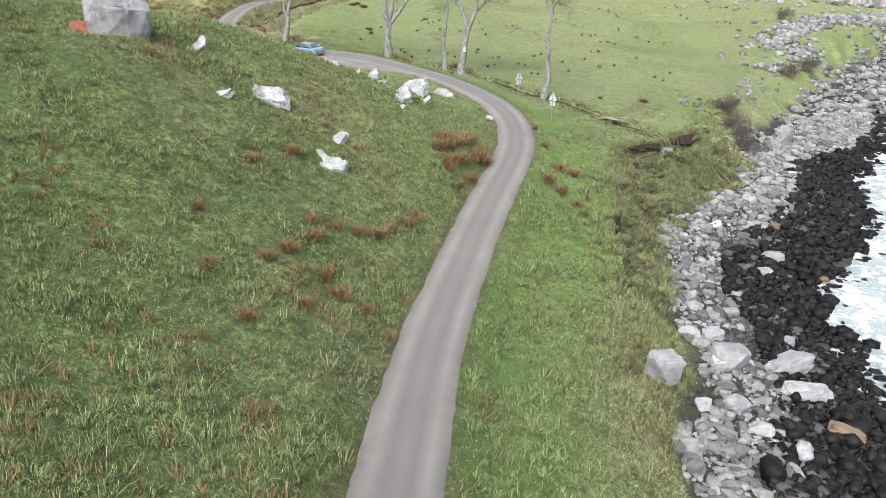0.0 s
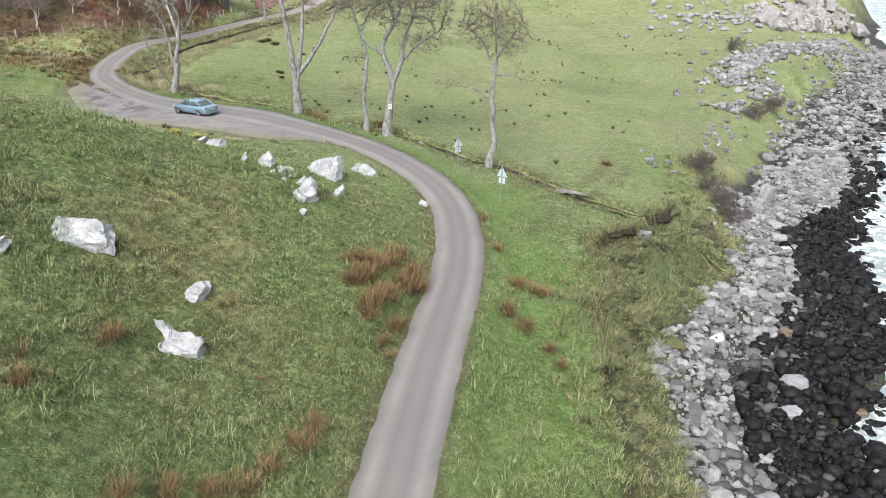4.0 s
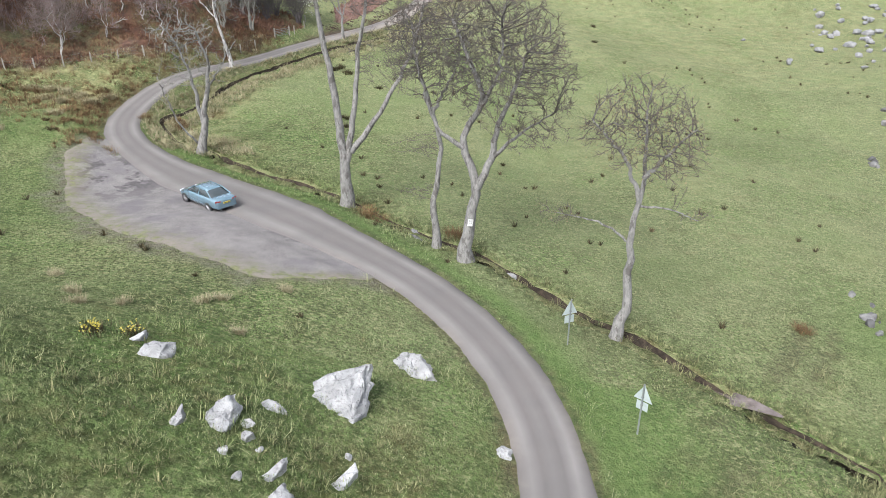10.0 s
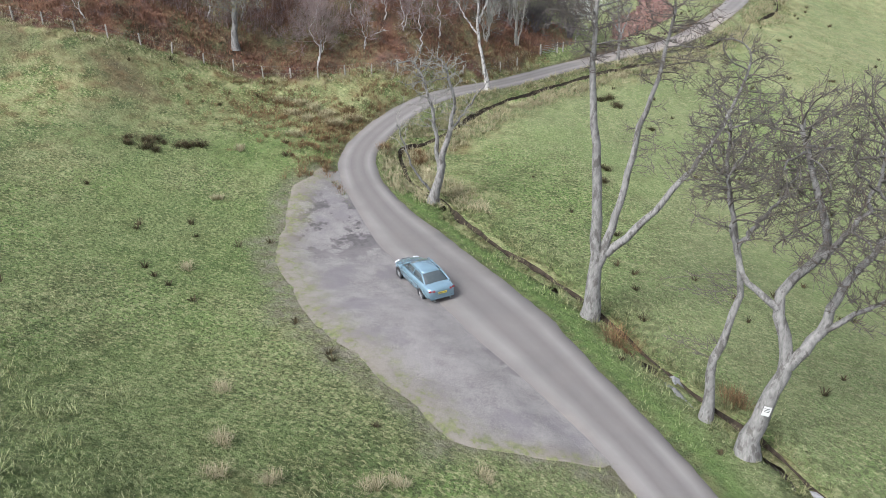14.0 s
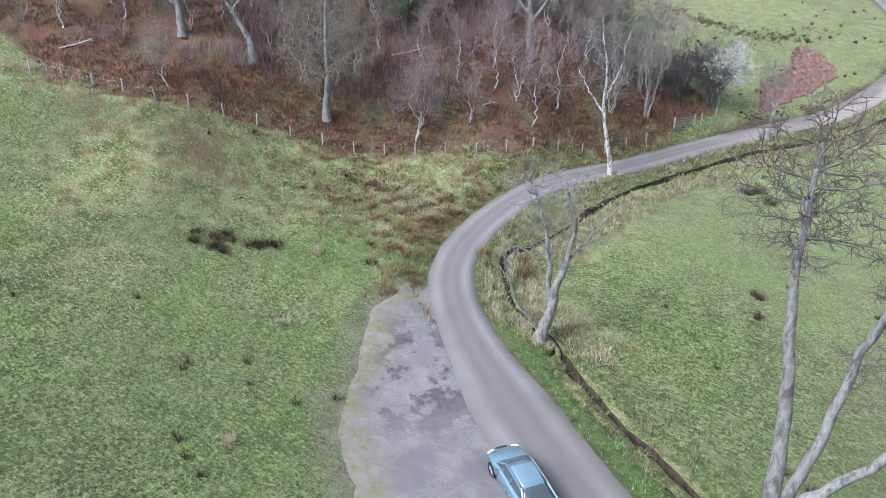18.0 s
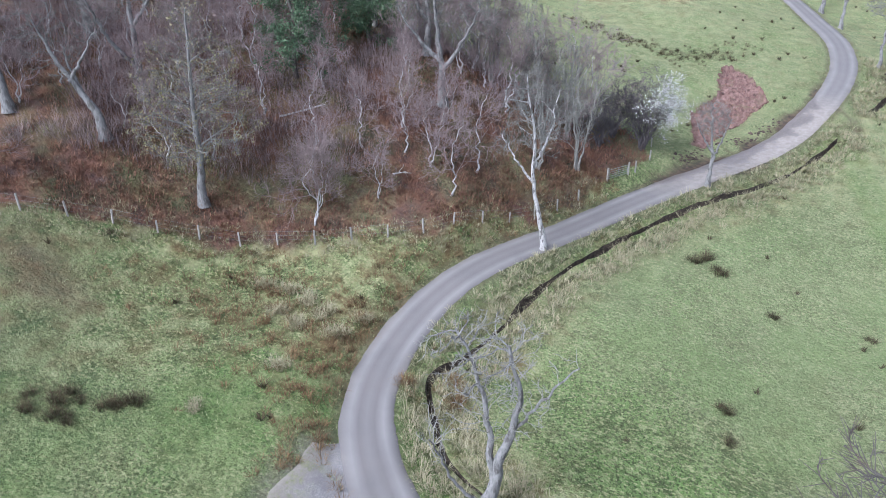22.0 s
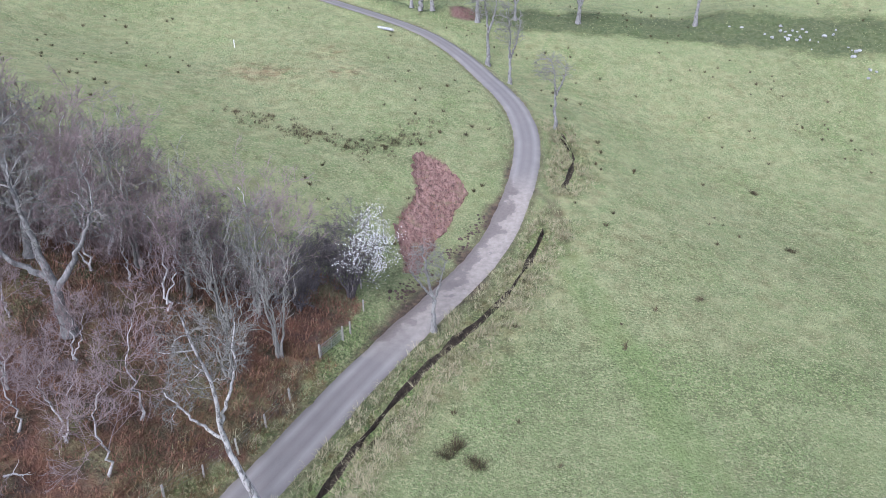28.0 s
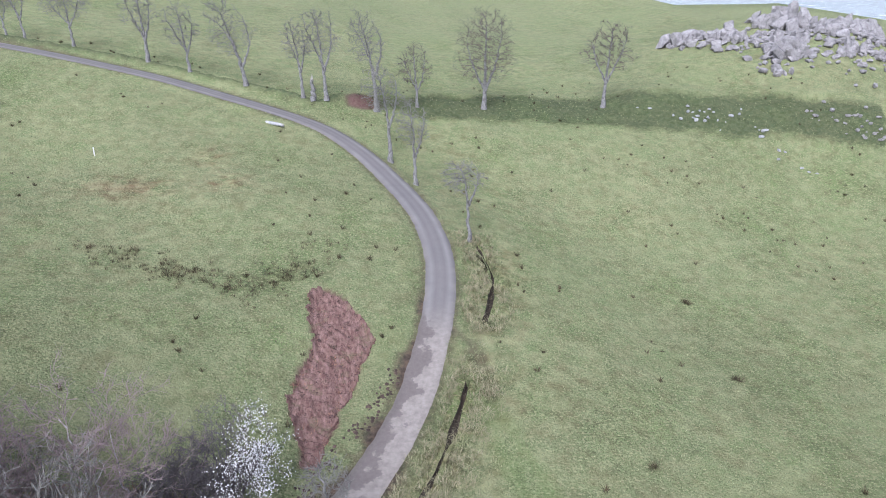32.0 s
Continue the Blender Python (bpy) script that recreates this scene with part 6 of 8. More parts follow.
for k, (x, y, lean_, h) in enumerate(((-50.8, 99.8, -3.2, 8.5), (-55.8, 97.1, -0.6, 11.0), (-51.5, 104.1, 0.4, 11.0), (-60.5, 99.0, 1.0, 10.0), (-66.0, 96.0, -1.0, 11.0), (-58.0, 106.0, 0.5, 10.0))):
    grown_tree((x, y), [([(0, 0), (0.1 * lean_, 0.22 * h), (0.55 * lean_, 0.55 * h), (0.9 * lean_, 0.9 * h)], 0.34, 0.05), ([(0.08 * lean_, 0.2 * h), (-0.14 * h, 0.42 * h), (-0.22 * h, 0.7 * h)], 0.2, 0.04),
                        ([(0.45 * lean_, 0.45 * h), (0.5 * lean_ + 0.16 * h, 0.66 * h), (0.5 * lean_ + 0.25 * h, 0.82 * h)], 0.15, 0.03)],
               [(0.6 * lean_, 0, 0.78 * h, 0.36 * h, 0.34 * h, 0.26 * h), (0.2 * lean_ - 0.16 * h, 0, 0.6 * h, 0.2 * h, 0.2 * h, 0.16 * h)], 30 + k, "large bare grey woodland tree with crooked pale limbs", 30 + 9 * k, M_BARK, M_TWIG_PALE,
               n=520, crook=0.35, step=0.34, kill=0.6)

# birches of the wood: three grown, the rest copies of them
birches = []
for k in range(4):
    h = 5.2
    r_ = random.Random(50 + k)
    st = [([(0, 0), (r_.uniform(-.5, .5), 1.6), (r_.uniform(-.8, .8), 3.2), (r_.uniform(-1, 1), h)], 0.085, 0.02)]
    if k != 1:
        st.append(([(0.05, 0.4), (r_.uniform(.4, .9), 1.8), (r_.uniform(.3, 1.4), 3.9)], 0.06, 0.015))
    birches.append(tree((-33.0, 112.1) if k == 0 else (-37.7, 110.6) if k == 1 else (-38.1, 104.6) if k == 2 else (-44.9, 108.8), st,
                        dict(limbs=12, boughs=6, fine=4, twigs=3, l1=0.42, lo=0.2, up=0.08, a1=46, tl=0.5, tw=0.007, bough_mat=M_TWIG_PURPLE), 60 + k,
                        "slim white-stemmed birch with a haze of purple twigs", 40 * k, M_BIRCH, M_TWIG_PURPLE, "birch_tree", "birch", "birches in the wood"))
r_ = random.Random(5)
spots = [(-38.4, 105.6), (-40.7, 108.8), (-53.2, 93.0), (-45.5, 106.0), (-36.0, 113.5), (-31.0, 111.5), (-42.0, 112.5), (-47.5, 108.5), (-35.0, 108.0), (-30.5, 114.8)]
PINE_SPOTS = [(-44.6, 112.6), (-42.0, 119.3)]
while len(spots) < 84:
    x, y = r_.uniform(-64, -25), r_.uniform(90, 127)
    ok = inside(np.array([x]), np.array([y]), WOOD)[0] and float(nearest(np.array([x]), np.array([y]), FENCE_LINE)[0][0]) > 4.5
    ok = ok and all(abs(x - 0.45 * (py_ - y) - px_) > 3.2 or y > py_ + 2 or y < py_ - 12 for px_, py_ in PINE_SPOTS)
    if ok and min(math.hypot(x - a, y - b) for a, b in spots) > 1.5:
        spots.append((x, y))
EDGE_BIRCHES = [(-29.6, 125.4), (-31.6, 126.2), (-33.8, 126.6), (-36.4, 125.6), (-38.2, 124.6), (-41.2, 124.4), (-45.0, 124.2), (-27.6, 127.2), (-48.0, 124.6), (-25.6, 128.2), (-34.6, 123.4), (-30.8, 121.2)]
for k, (x, y) in enumerate(spots + EDGE_BIRCHES):
    s = r_.uniform(0.7, 1.15) if k < len(spots) else r_.uniform(1.2, 1.55)
    copy_thing(birches[k % 4], pose(x, y, gz(x, y) - 0.05, 0, 0, r_.uniform(0, 360)) @ Matrix.Diagonal((s, s, s, 1)))


# thicket by the gate, blackthorn in blossom, shore brambles
def shrub(at, h, spread, count, seed, label, bark, twig, name="shrub", category="shrub", blossom=0, group="", side=(0, 0), thin=False):
    r = np.random.default_rng(seed)
    stems = []
    for k in range(count):
        a, q = r.uniform(0, 6.28), r.uniform(0.3, 1.0) * spread
        hh = h * r.uniform(0.75, 1.05)
        stems.append(([(0.12 * math.cos(a), 0.12 * math.sin(a), 0.0), (q * 0.35 * math.cos(a), q * 0.35 * math.sin(a), hh * 0.4), (q * 0.75 * math.cos(a), q * 0.75 * math.sin(a), hh * 0.75),
                       (q * math.cos(a), q * math.sin(a), hh)], 0.05 + 0.008 * h, 0.015))
    sp = dict(limbs=7, boughs=5, fine=3, twigs=4, l1=0.34, lo=0.2, up=0.08, tl=0.4, tw=0.007, bough_mat=bark)
    if thin:
        sp.update(limbs=6, boughs=5, fine=2, twigs=3, l1=0.3, split=True)
    if blossom:
        sp.update(buds=blossom, bud_mat=M_BLOSSOM, bud_size=0.052, bud_spread=0.2, bud_side=(*side, spread), bud_name="blossom", bud_label="white blossom clusters")
    ob = tree(at, stems, sp, seed, label, 0, bark, twig, name, category, group)
    return ob


shrub((-21.2, 130.2), 5.6, 2.9, 18, 71, "blackthorn bush covered in white blossom beside the road", M_TWIG_BLACK, M_TWIG_BLACK, "blackthorn_bush", "bush", 20000, side=(0.9, -0.2))
shrub((-23.8, 129.6), 4.4, 2.0, 11, 72, "dense dark bare thorn bush at the end of the wood", M_TWIG_BLACK, M_TWIG_BLACK, "thorn_bush", "bush")
shrub((-24.4, 127.2), 3.6, 1.8, 10, 73, "dense dark bare thorn bush at the end of the wood", M_TWIG_BLACK, M_TWIG_BLACK, "thorn_bush", "bush")
for k, (x, y, h) in enumerate(((-28.0, 122.5, 8.6), (-24.9, 122.6, 8.2), (-30.4, 123.5, 8.6), (-26.6, 125.2, 8.0), (-33.0, 123.5, 8.8), (-27.2, 119.4, 5.0), (-29.0, 127.0, 5.8), (-35.0, 125.0, 8.6), (-39.5, 123.8, 9.0), (-43.5, 122.6, 9.0))):
    shrub((x, y), h, 1.5, 5, 80 + k, "multi-stemmed bare hazel with pale grey stems", M_STEM_PALE, M_TWIG_PALE if k % 2 else M_TWIG, "hazel_bush", "bush", 0, "bare hazels by the gate", thin=True)
for k, (x, y, h, sp) in enumerate(((30.5, 74.6, 1.3, 1.5), (30.3, 71.8, 1.3, 1.6), (30.4, 69.2, 1.2, 1.5), (29.9, 67.0, 1.0, 1.2), (47.0, 95.5, 1.6, 1.6), (50.5, 99.0, 1.5, 1.6), (58.5, 126.5, 1.6, 1.8))):
    shrub((x, y), h, sp, 9, 95 + k, "low tangled brown bramble patch above the stony beach", M_TWIG_PURPLE, M_TWIG, "bramble_patch", "bramble", 0, "brambles on the shore")


# pines
def pine(at, h, seed, label):
    r = np.random.default_rng(seed)
    ob = thing("pine_tree", (at[0], at[1], gz(*at) - 0.1), label, "pine", "pines", 0)
    P, R = stem_line([(0, 0, 0), (0.1, 0, h * 0.5), (0, 0.1, h)], 0.2, 0.03, r)
    v, f = tubes(P[None], R[None], 8)
    part("trunk", mesh_from("trunk", v, f, [M_TWIG]), M_TWIG, ob)
    A, AR = sprout(P[None], R[None], 62, 0.185, 80, 0.3, 6, 0.03, 0.12, r, 0.04, 0.98)
    ln = 1.35 - 0.75 * (A[:, 0, 2] / h)
    A = A[:, :1] + (A - A[:, :1]) * ln[:, None, None]
    for k in range(len(A)):
        v, f = tubes(A[k:k + 1], np.maximum(AR[k:k + 1], 0.014), 4)
        part("branch", mesh_from("branch", v, f, [M_TWIG]), M_TWIG, ob)
    B, BR = sprout(A, AR, 9, 0.42, 50, 0.6, 3, 0.05, 0.2, r, 0.2, 1.0)
    pts = np.concatenate([B[:, 1], B[:, 2], A[:, 3], A[:, 5]])
    pts = np.repeat(pts, 24, 0) + r.normal(0, 0.16, (len(pts) * 24, 3))
    part("needles", flake_mesh("needles", pts, 0.075, M_NEEDLE, r), M_NEEDLE, ob, "dense dark green needles")
    return ob


pine((-44.6, 112.6), 13.0, 121, "tall dark green pine standing in bare woodland")
pine((-42.0, 119.3), 10.0, 122, "dark green pine at the top of the wood")

# far trees along the road and the pasture bank, all bent by the sea wind: place, height, lean, crown width, crown depth, shape
for k, (x, y, h, lean_, wide, deep_, kind_) in enumerate(((-1.5, 164.1, 8.8, -1.2, 5.0, 3.6, 0), (-5.6, 177.7, 10.4, -0.5, 4.6, 6.0, 0), (-8.0, 184.8, 12.6, -1.4, 5.6, 6.5, 0), (-9.0, 197.6, 14.2, -2.2, 5.6, 8.0, 1), (7.0, 200.3, 14.8, 0.2, 9.8, 11.5, 2),
                                                         (26.1, 202.2, 13.2, 0.6, 8.8, 8.6, 1), (-15.9, 198.2, 12.8, -1.0, 6.4, 7.5, 1), (-27.0, 200.8, 12.4, -3.0, 6.6, 9.0, 1), (-34.8, 203.2, 9.8, -0.9, 5.4, 6.5, 1), (-40.8, 205.5, 11.4, -0.4, 5.8, 7.6, 1),
                                                         (-51.5, 208.6, 8.6, -0.2, 8.0, 5.0, 1), (-58.9, 211.5, 8.4, -2.0, 4.0, 4.5, 1), (-61.4, 211.6, 7.0, -1.2, 4.0, 4.0, 1), (-19.1, 198.0, 10.6, -1.0, 4.0, 6.0, 1), (-3.0, 199.5, 9.4, -0.6, 5.6, 6.5, 1))):
    lo_ = h - deep_
    st = [([(0, 0), (0.1 * lean_, lo_ * 0.7), (0.35 * lean_, lo_ + 0.25 * deep_), (0.8 * lean_, h - 0.25 * deep_)], 0.024 * h, 0.05), ([(0.1 * lean_, lo_ * 0.75), (0.16 * wide, lo_ + 0.25 * deep_), (0.25 * wide + 0.4 * lean_, h - 0.35 * deep_)], 0.016 * h, 0.04)]
    if kind_:
        st.append(([(0.1 * lean_, lo_ * 0.85), (-0.2 * wide, lo_ + 0.3 * deep_), (-0.3 * wide + 0.3 * lean_, h - 0.4 * deep_)], 0.014 * h, 0.03))
    lobes = [(0.8 * lean_, 0, h - 0.36 * deep_, 0.42 * wide, 0.42 * wide, 0.36 * deep_), (0.4 * lean_, 0, lo_ + 0.36 * deep_, 0.5 * wide, 0.48 * wide, 0.33 * deep_)]
    dark = kind_ == 2
    grown_tree((x, y), st, lobes, 140 + k, "wind-bent bare grey tree beside the far road" if x < 0 else "bare rounded tree on the pasture bank", 4, M_BARK, M_TWIG if dark or x > -4 and y > 190 else M_TWIG_PALE,
               n=1500 if dark else 560, step=0.34, kill=0.45 if dark else 0.52, tip=0.016 if dark else 0.024, tw=0.014 if dark else 0.021, twigs=6, tl=0.7, boughs=9, crook=0.25, up=0.2, group="wind-bent trees along the road")
# broken stump
stump = thing("tree_stump", (-17.7, 197.6, gz(-17.7, 197.6) - 0.1), "splintered pale stump of a broken roadside tree", "tree stump")
r_n = np.random.default_rng(9)
P, R = stem_line([(0, 0, 0), (0.1, 0, 1.4), (-0.1, 0, 3.0)], 0.42, 0.2, r_n)
v, f = tubes(P[None], R[None], 10)
part("trunk", mesh_from("trunk", v, f, [M_BARK]), M_BARK, stump)
bm = bmesh.new()
for dx in (-0.12, 0.05, 0.16):
    bmesh.ops.create_cone(bm, cap_ends=True, segments=5, radius1=0.1, radius2=0.01, depth=0.8, matrix=Matrix.Translation((dx - 0.1, 0.05 * dx, 3.2 + dx)))
part("splinters", bm, M_WOOD, stump)


# ---- stones ----
def ico(sub):
    bm = bmesh.new()
    bmesh.ops.create_icosphere(bm, subdivisions=sub, radius=1.0)
    v = np.array([w.co[:] for w in bm.verts])
    f = np.array([[w.index for w in q.verts] for q in bm.faces])
    bm.free()
    return v, f


ICO = {s: ico(s) for s in (1, 2, 3, 4)}


def rock_verts(seed, sub=3, cuts=9, low=0.55, rough_=0.06, block=1.0):
    """A boulder of about unit radius: a ball cut by planes and worn."""
    r = np.random.default_rng(seed)
    v, f = ICO[sub]
    v = np.sign(v) * np.abs(v) ** block
    v = v / np.abs(v).max()
    for _ in range(cuts):
        n = r.normal(0, 1, 3)
        n /= np.linalg.norm(n)
        d = r.uniform(low, low + 0.4)
        over = np.clip(v @ n - d, 0, None)
        v -= over[:, None] * n * 0.96
    q = v * 2.1 + seed
    v *= (1 + rough_ * (vnoise(q[:, 0] + q[:, 2], q[:, 1] - q[:, 2], seed) + 0.6 * vnoise(q[:, 0] * 2.3 - q[:, 2] * 2, q[:, 1] * 2.3 + q[:, 2], seed + 5)))[:, None]
    return v, f


def boulder(at, size, seed, mat, label, turn=0.0, tip=(0, 0), name="boulder", sub=4, cuts=9, low=0.6, sink=0.25, group="", category="boulder"):
    v, f = rock_verts(seed, sub, cuts, low, 0.07, 0.5)
    v = v / np.abs(v).max(0) * np.array(size) / 2
    ob = new(name, mesh_from(name, v, f, [mat], smooth=False))
    ob.matrix_basis = pose(at[0], at[1], gz(*at) + size[2] * (0.5 - sink), tip[0], tip[1], turn)
    return tagged(ob, label, category, group)


WHITE = "whitish lichened limestone boulder half sunk in hillside grass"
boulder((-17.7, 39.9), (3.4, 2.5, 2.8), 3, M_GREY_STONE, "huge grey-white boulder standing on the crest of the hill", 20, (8, 6), sub=4, cuts=7, low=0.7, sink=0.2)
FACES = ([[(-.5, -.1), (-.45, .25), (-.1, .4), (.5, .5), (.45, -.15), (.3, -.5), (-.05, -.5), (-.2, -.2)], [(-.5, .1), (-.3, .45), (.1, .4), (.5, -.35), (.3, -.5), (-.2, -.4)], [(-.4, -.5), (-.5, .1), (-.1, .4), (.3, .5), (.5, .2), (.2, -.4)], [(-.5, -.1), (0, .2), (.3, .5), (.45, .3), (.5, -.1), (0, -.4), (-.3, -.5)], [(-.5, -.1), (-.3, .4), (0, .5), (.5, .2), (.5, -.5), (.1, -.45), (-.3, -.3)], [(-.5, .5), (-.2, .35), (.1, .1), (.5, -.2), (.45, -.5), (-.4, -.4), (-.45, 0)]]
        + [[(-.5, -.3), (-.1, -.1), (.2, .1), (.45, .5), (.5, .1), (.2, -.4), (-.2, -.5)]])


def outcrop(base, w, h, shape, seed, turn=0.0, face=50, thick=0.7, group="white boulders"):
    """A bare rock face breaking out of the slope: an angular block with split, layered faces."""
    bm = bmesh.new()
    w, h = 0.8 * w, 0.8 * h
    ring = [(p[0] * w, p[1] * h) for p in FACES[shape]]
    levels = [(0.5, 0.9), (0.42, 1.0), (0.0, 1.05), (-0.6, 1.25)]
    rows_ = [[bm.verts.new((x * k, y * k, z * thick)) for x, y in ring] for z, k in levels]
    top = bm.verts.new((0, 0, 0.5 * thick))
    n = len(ring)
    for j in range(n):
        bm.faces.new((rows_[0][j], top, rows_[0][j - 1]))
        for q in range(len(levels) - 1):
            bm.faces.new((rows_[q][j], rows_[q][j - 1], rows_[q + 1][j - 1], rows_[q + 1][j]))
    bmesh.ops.triangulate(bm, faces=bm.faces[:])
    for _ in range(3):
        bmesh.ops.subdivide_edges(bm, edges=bm.edges[:], cuts=1, use_grid_fill=True)
    co = np.array([v.co[:] for v in bm.verts])
    a = radians(35 + 40 * (seed % 3))
    layer = (co[:, 0] * math.cos(a) + co[:, 1] * math.sin(a)) * 1.8 + 0.35 * vnoise(co[:, 0] * 1.5 + seed, co[:, 1] * 1.5, 7)
    rise = 0.1 * (layer - np.floor(layer)) * min(1.0, h / 1.5) + 0.15 * fbm(co[:, 0] + 3 * seed, co[:, 1], 0.6, 9, 3) * min(1.0, h / 1.5)
    side = 0.13 * fbm(co[:, 0] * 2 + co[:, 2] * 3, co[:, 1] * 2 + seed, 0.7, 15, 3)
    for v, d, e in zip(bm.verts, rise, side):
        v.co.z += d
        v.co.x += e
        v.co.y += e * 0.7
    me = bpy.data.meshes.new("rock_outcrop")
    bmesh.ops.recalc_face_normals(bm, faces=bm.faces[:])
    bm.to_mesh(me)
    bm.free()
    me.materials.append(M_LIME)
    ob = new("rock_outcrop", me)
    c = math.cos(radians(face)) * h * 0.5
    x, y = base[0] - math.sin(radians(turn)) * c, base[1] + math.cos(radians(turn)) * c
    ob.matrix_basis = pose(x, y, 0.3 * (gz(base[0], base[1]) + math.sin(radians(face)) * h * 0.5) + 0.7 * gz(x, y), face, 0, turn)
    return tagged(ob, "white angular limestone face breaking out of hillside grass" if w > 1.2 else "small white limestone outcrop in hillside grass", "rock", group)


for k, (x, y, w, h, q, tn) in enumerate((((-14.3, 42.0, 1.0, 1.6, 3, 12), (-10.1, 39.8, 2.5, 1.9, 4, 8), (-12.0, 37.8, 1.2, 0.8, 6, -20), (-6.2, 36.9, 2.1, 1.9, 5, 5), (-6.0, 39.3, 0.9, 1.2, 2, 0), (-2.3, 57.9, 2.4, 2.9, 0, 4), (0.0, 62.2, 2.4, 1.6, 1, -8), (-6.4, 54.2, 0.5, 0.9, 3, 20), (-5.3, 54.8, 1.1, 1.7, 2, 10), (-3.1, 51.0, 1.9, 2.3, 3, 6), (-1.5, 54.2, 1.3, 1.0, 6, 12), (-3.4, 53.4, 0.9, 0.9, 6, 5), (3.9, 58.6, 0.6, 0.7, 4, 0), (-2.6, 58.6, 1.8, 0.9, 1, 25))
        + ((-4.4, 57.0, 1.1, 0.6, 1, -10), (-8.8, 58.0, 1.3, 0.9, 4, 25), (-9.8, 58.8, 0.7, 0.5, 6, 10)))):
    outcrop((x, y), w, h, q, 300 + k, tn, 26 if q == 1 else 34, 0.5 if h > 1.2 else 0.32)
for k, (x, y, sx, sy, sz, tn, tp) in enumerate(((-4.7, 55.6, 0.6, 0.4, 0.4, 0, (0, 0)), (-4.5, 54.9, 0.5, 0.4, 0.35, 40, (0, 0)), (4.7, 73.8, 1.0, 0.7, 1.0, 10, (0, 10)), (4.0, 74.3, 0.6, 0.5, 0.8, 60, (0, 0)),
                                               (-1.1, 77.5, 1.7, 1.1, 1.3, -10, (0, 5)), (-0.2, 76.8, 1.2, 0.8, 0.8, 20, (0, 0)), (-2.9, 49.6, 0.45, 0.4, 0.35, 20, (0, 0)), (-1.5, 56.0, 0.3, 0.25, 0.25, 0, (0, 0)),
                                               (-4.9, 53.9, 0.4, 0.3, 0.3, 0, (0, 0)), (-4.2, 53.0, 0.35, 0.3, 0.25, 30, (0, 0)), (-4.0, 54.5, 0.3, 0.25, 0.2, 10, (0, 0)))):
    boulder((x, y), (sx, sy, sz), 330 + k, M_LIME if y < 74 else M_GREY_STONE, WHITE if y < 70 else "pale grey boulder lying in the ditch under the trees", tn, tp, cuts=14, low=0.5, group="white boulders")
boulder((-19.3, 38.9), (1.3, 0.8, 1.1), 377, M_RED, "raw red soil scar beside the great boulder", 20, (10, 0), "soil_scar", sink=0.45, category="soil")

# great stones on the beach
SLAB = "large pale block of rock among beach cobbles"
for k, (x, y, sx, sy, sz, tn, tp, mt) in enumerate((((15.1, 31.3, 2.3, 1.5, 1.5, 4, (8, 3), M_GREY_STONE), (18.9, 32.2, 2.9, 1.4, 1.2, 18, (0, -12), M_GREY_STONE), (18.9, 29.9, 3.0, 1.1, 1.0, 5, (0, 10), M_LIME), (15.3, 34.0, 1.2, 0.8, 0.9, 10, (0, 0), M_GREY_STONE), (13.6, 33.2, 1.3, 0.7, 0.9, -30, (0, 10), M_LIME), (10.6, 28.1, 1.7, 1.3, 1.7, 15, (0, 10), M_GREY_STONE), (22.4, 44.2, 1.8, 1.0, 0.7, 10, (0, 5), M_GREY_STONE), (14.4, 27.8, 1.3, 1.1, 0.9, 30, (0, 0), M_GREY_STONE), (14.9, 26.2, 1.2, 0.9, 0.8, 0, (0, 8), M_LIME), (16.7, 25.4, 1.3, 0.9, 0.8, 50, (0, 0), M_LIME))
        + ((12.6, 27.5, 0.9, 0.7, 0.6, 0, (0, 0), M_LIME), (37.2, 74.2, 1.6, 1.0, 2.4, 10, (0, 12), M_GREY_STONE), (39.2, 73.0, 1.6, 1.1, 0.9, 0, (0, 0), M_GREY_STONE), (19.8, 27.2, 2.0, 0.9, 0.8, -25, (0, 12), M_WEED), (27.4, 45.2, 1.5, 0.9, 0.6, 12, (0, 0), M_WEED), (24.6, 47.2, 1.6, 1.0, 0.8, 0, (0, 0), M_GREY_STONE), (27.0, 52.0, 1.5, 1.0, 0.7, 20, (0, 8), M_WEED), (34.2, 66.4, 1.4, 1.0, 0.8, 0, (0, 0), M_GREY_STONE), (17.6, 37.5, 1.4, 0.8, 0.7, 10, (0, 0), M_GREY_STONE), (21.4, 50.4, 1.2, 0.8, 0.7, 30, (0, 0), M_LIME))
        + ((14.6, 31.0, 0.9, 0.8, 0.8, 0, (0, 0), M_LIME), (20.6, 35.6, 1.2, 0.7, 0.6, 60, (0, 0), M_GREY_STONE), (26.2, 55.6, 1.1, 0.7, 0.6, 20, (0, 0), M_LIME), (29.4, 60.6, 1.3, 0.9, 0.7, 40, (0, 0), M_GREY_STONE), (33.0, 63.6, 1.2, 0.9, 0.7, 0, (0, 0), M_LIME), (17.2, 58.6, 0.7, 0.5, 0.5, 0, (0, 0), M_GREY_STONE), (19.7, 59.6, 1.0, 0.6, 0.6, -10, (0, 0), M_GREY_STONE), (14.6, 52.5, 0.6, 0.5, 0.7, 0, (0, 0), M_GREY_STONE)))):
    boulder((x, y), (sx, sy, sz), 400 + k, mt, SLAB if mt is not M_WEED else "brown weed-stained rock among wet cobbles", tn, tp, cuts=8, low=0.65, sink=0.2, group="great beach stones")


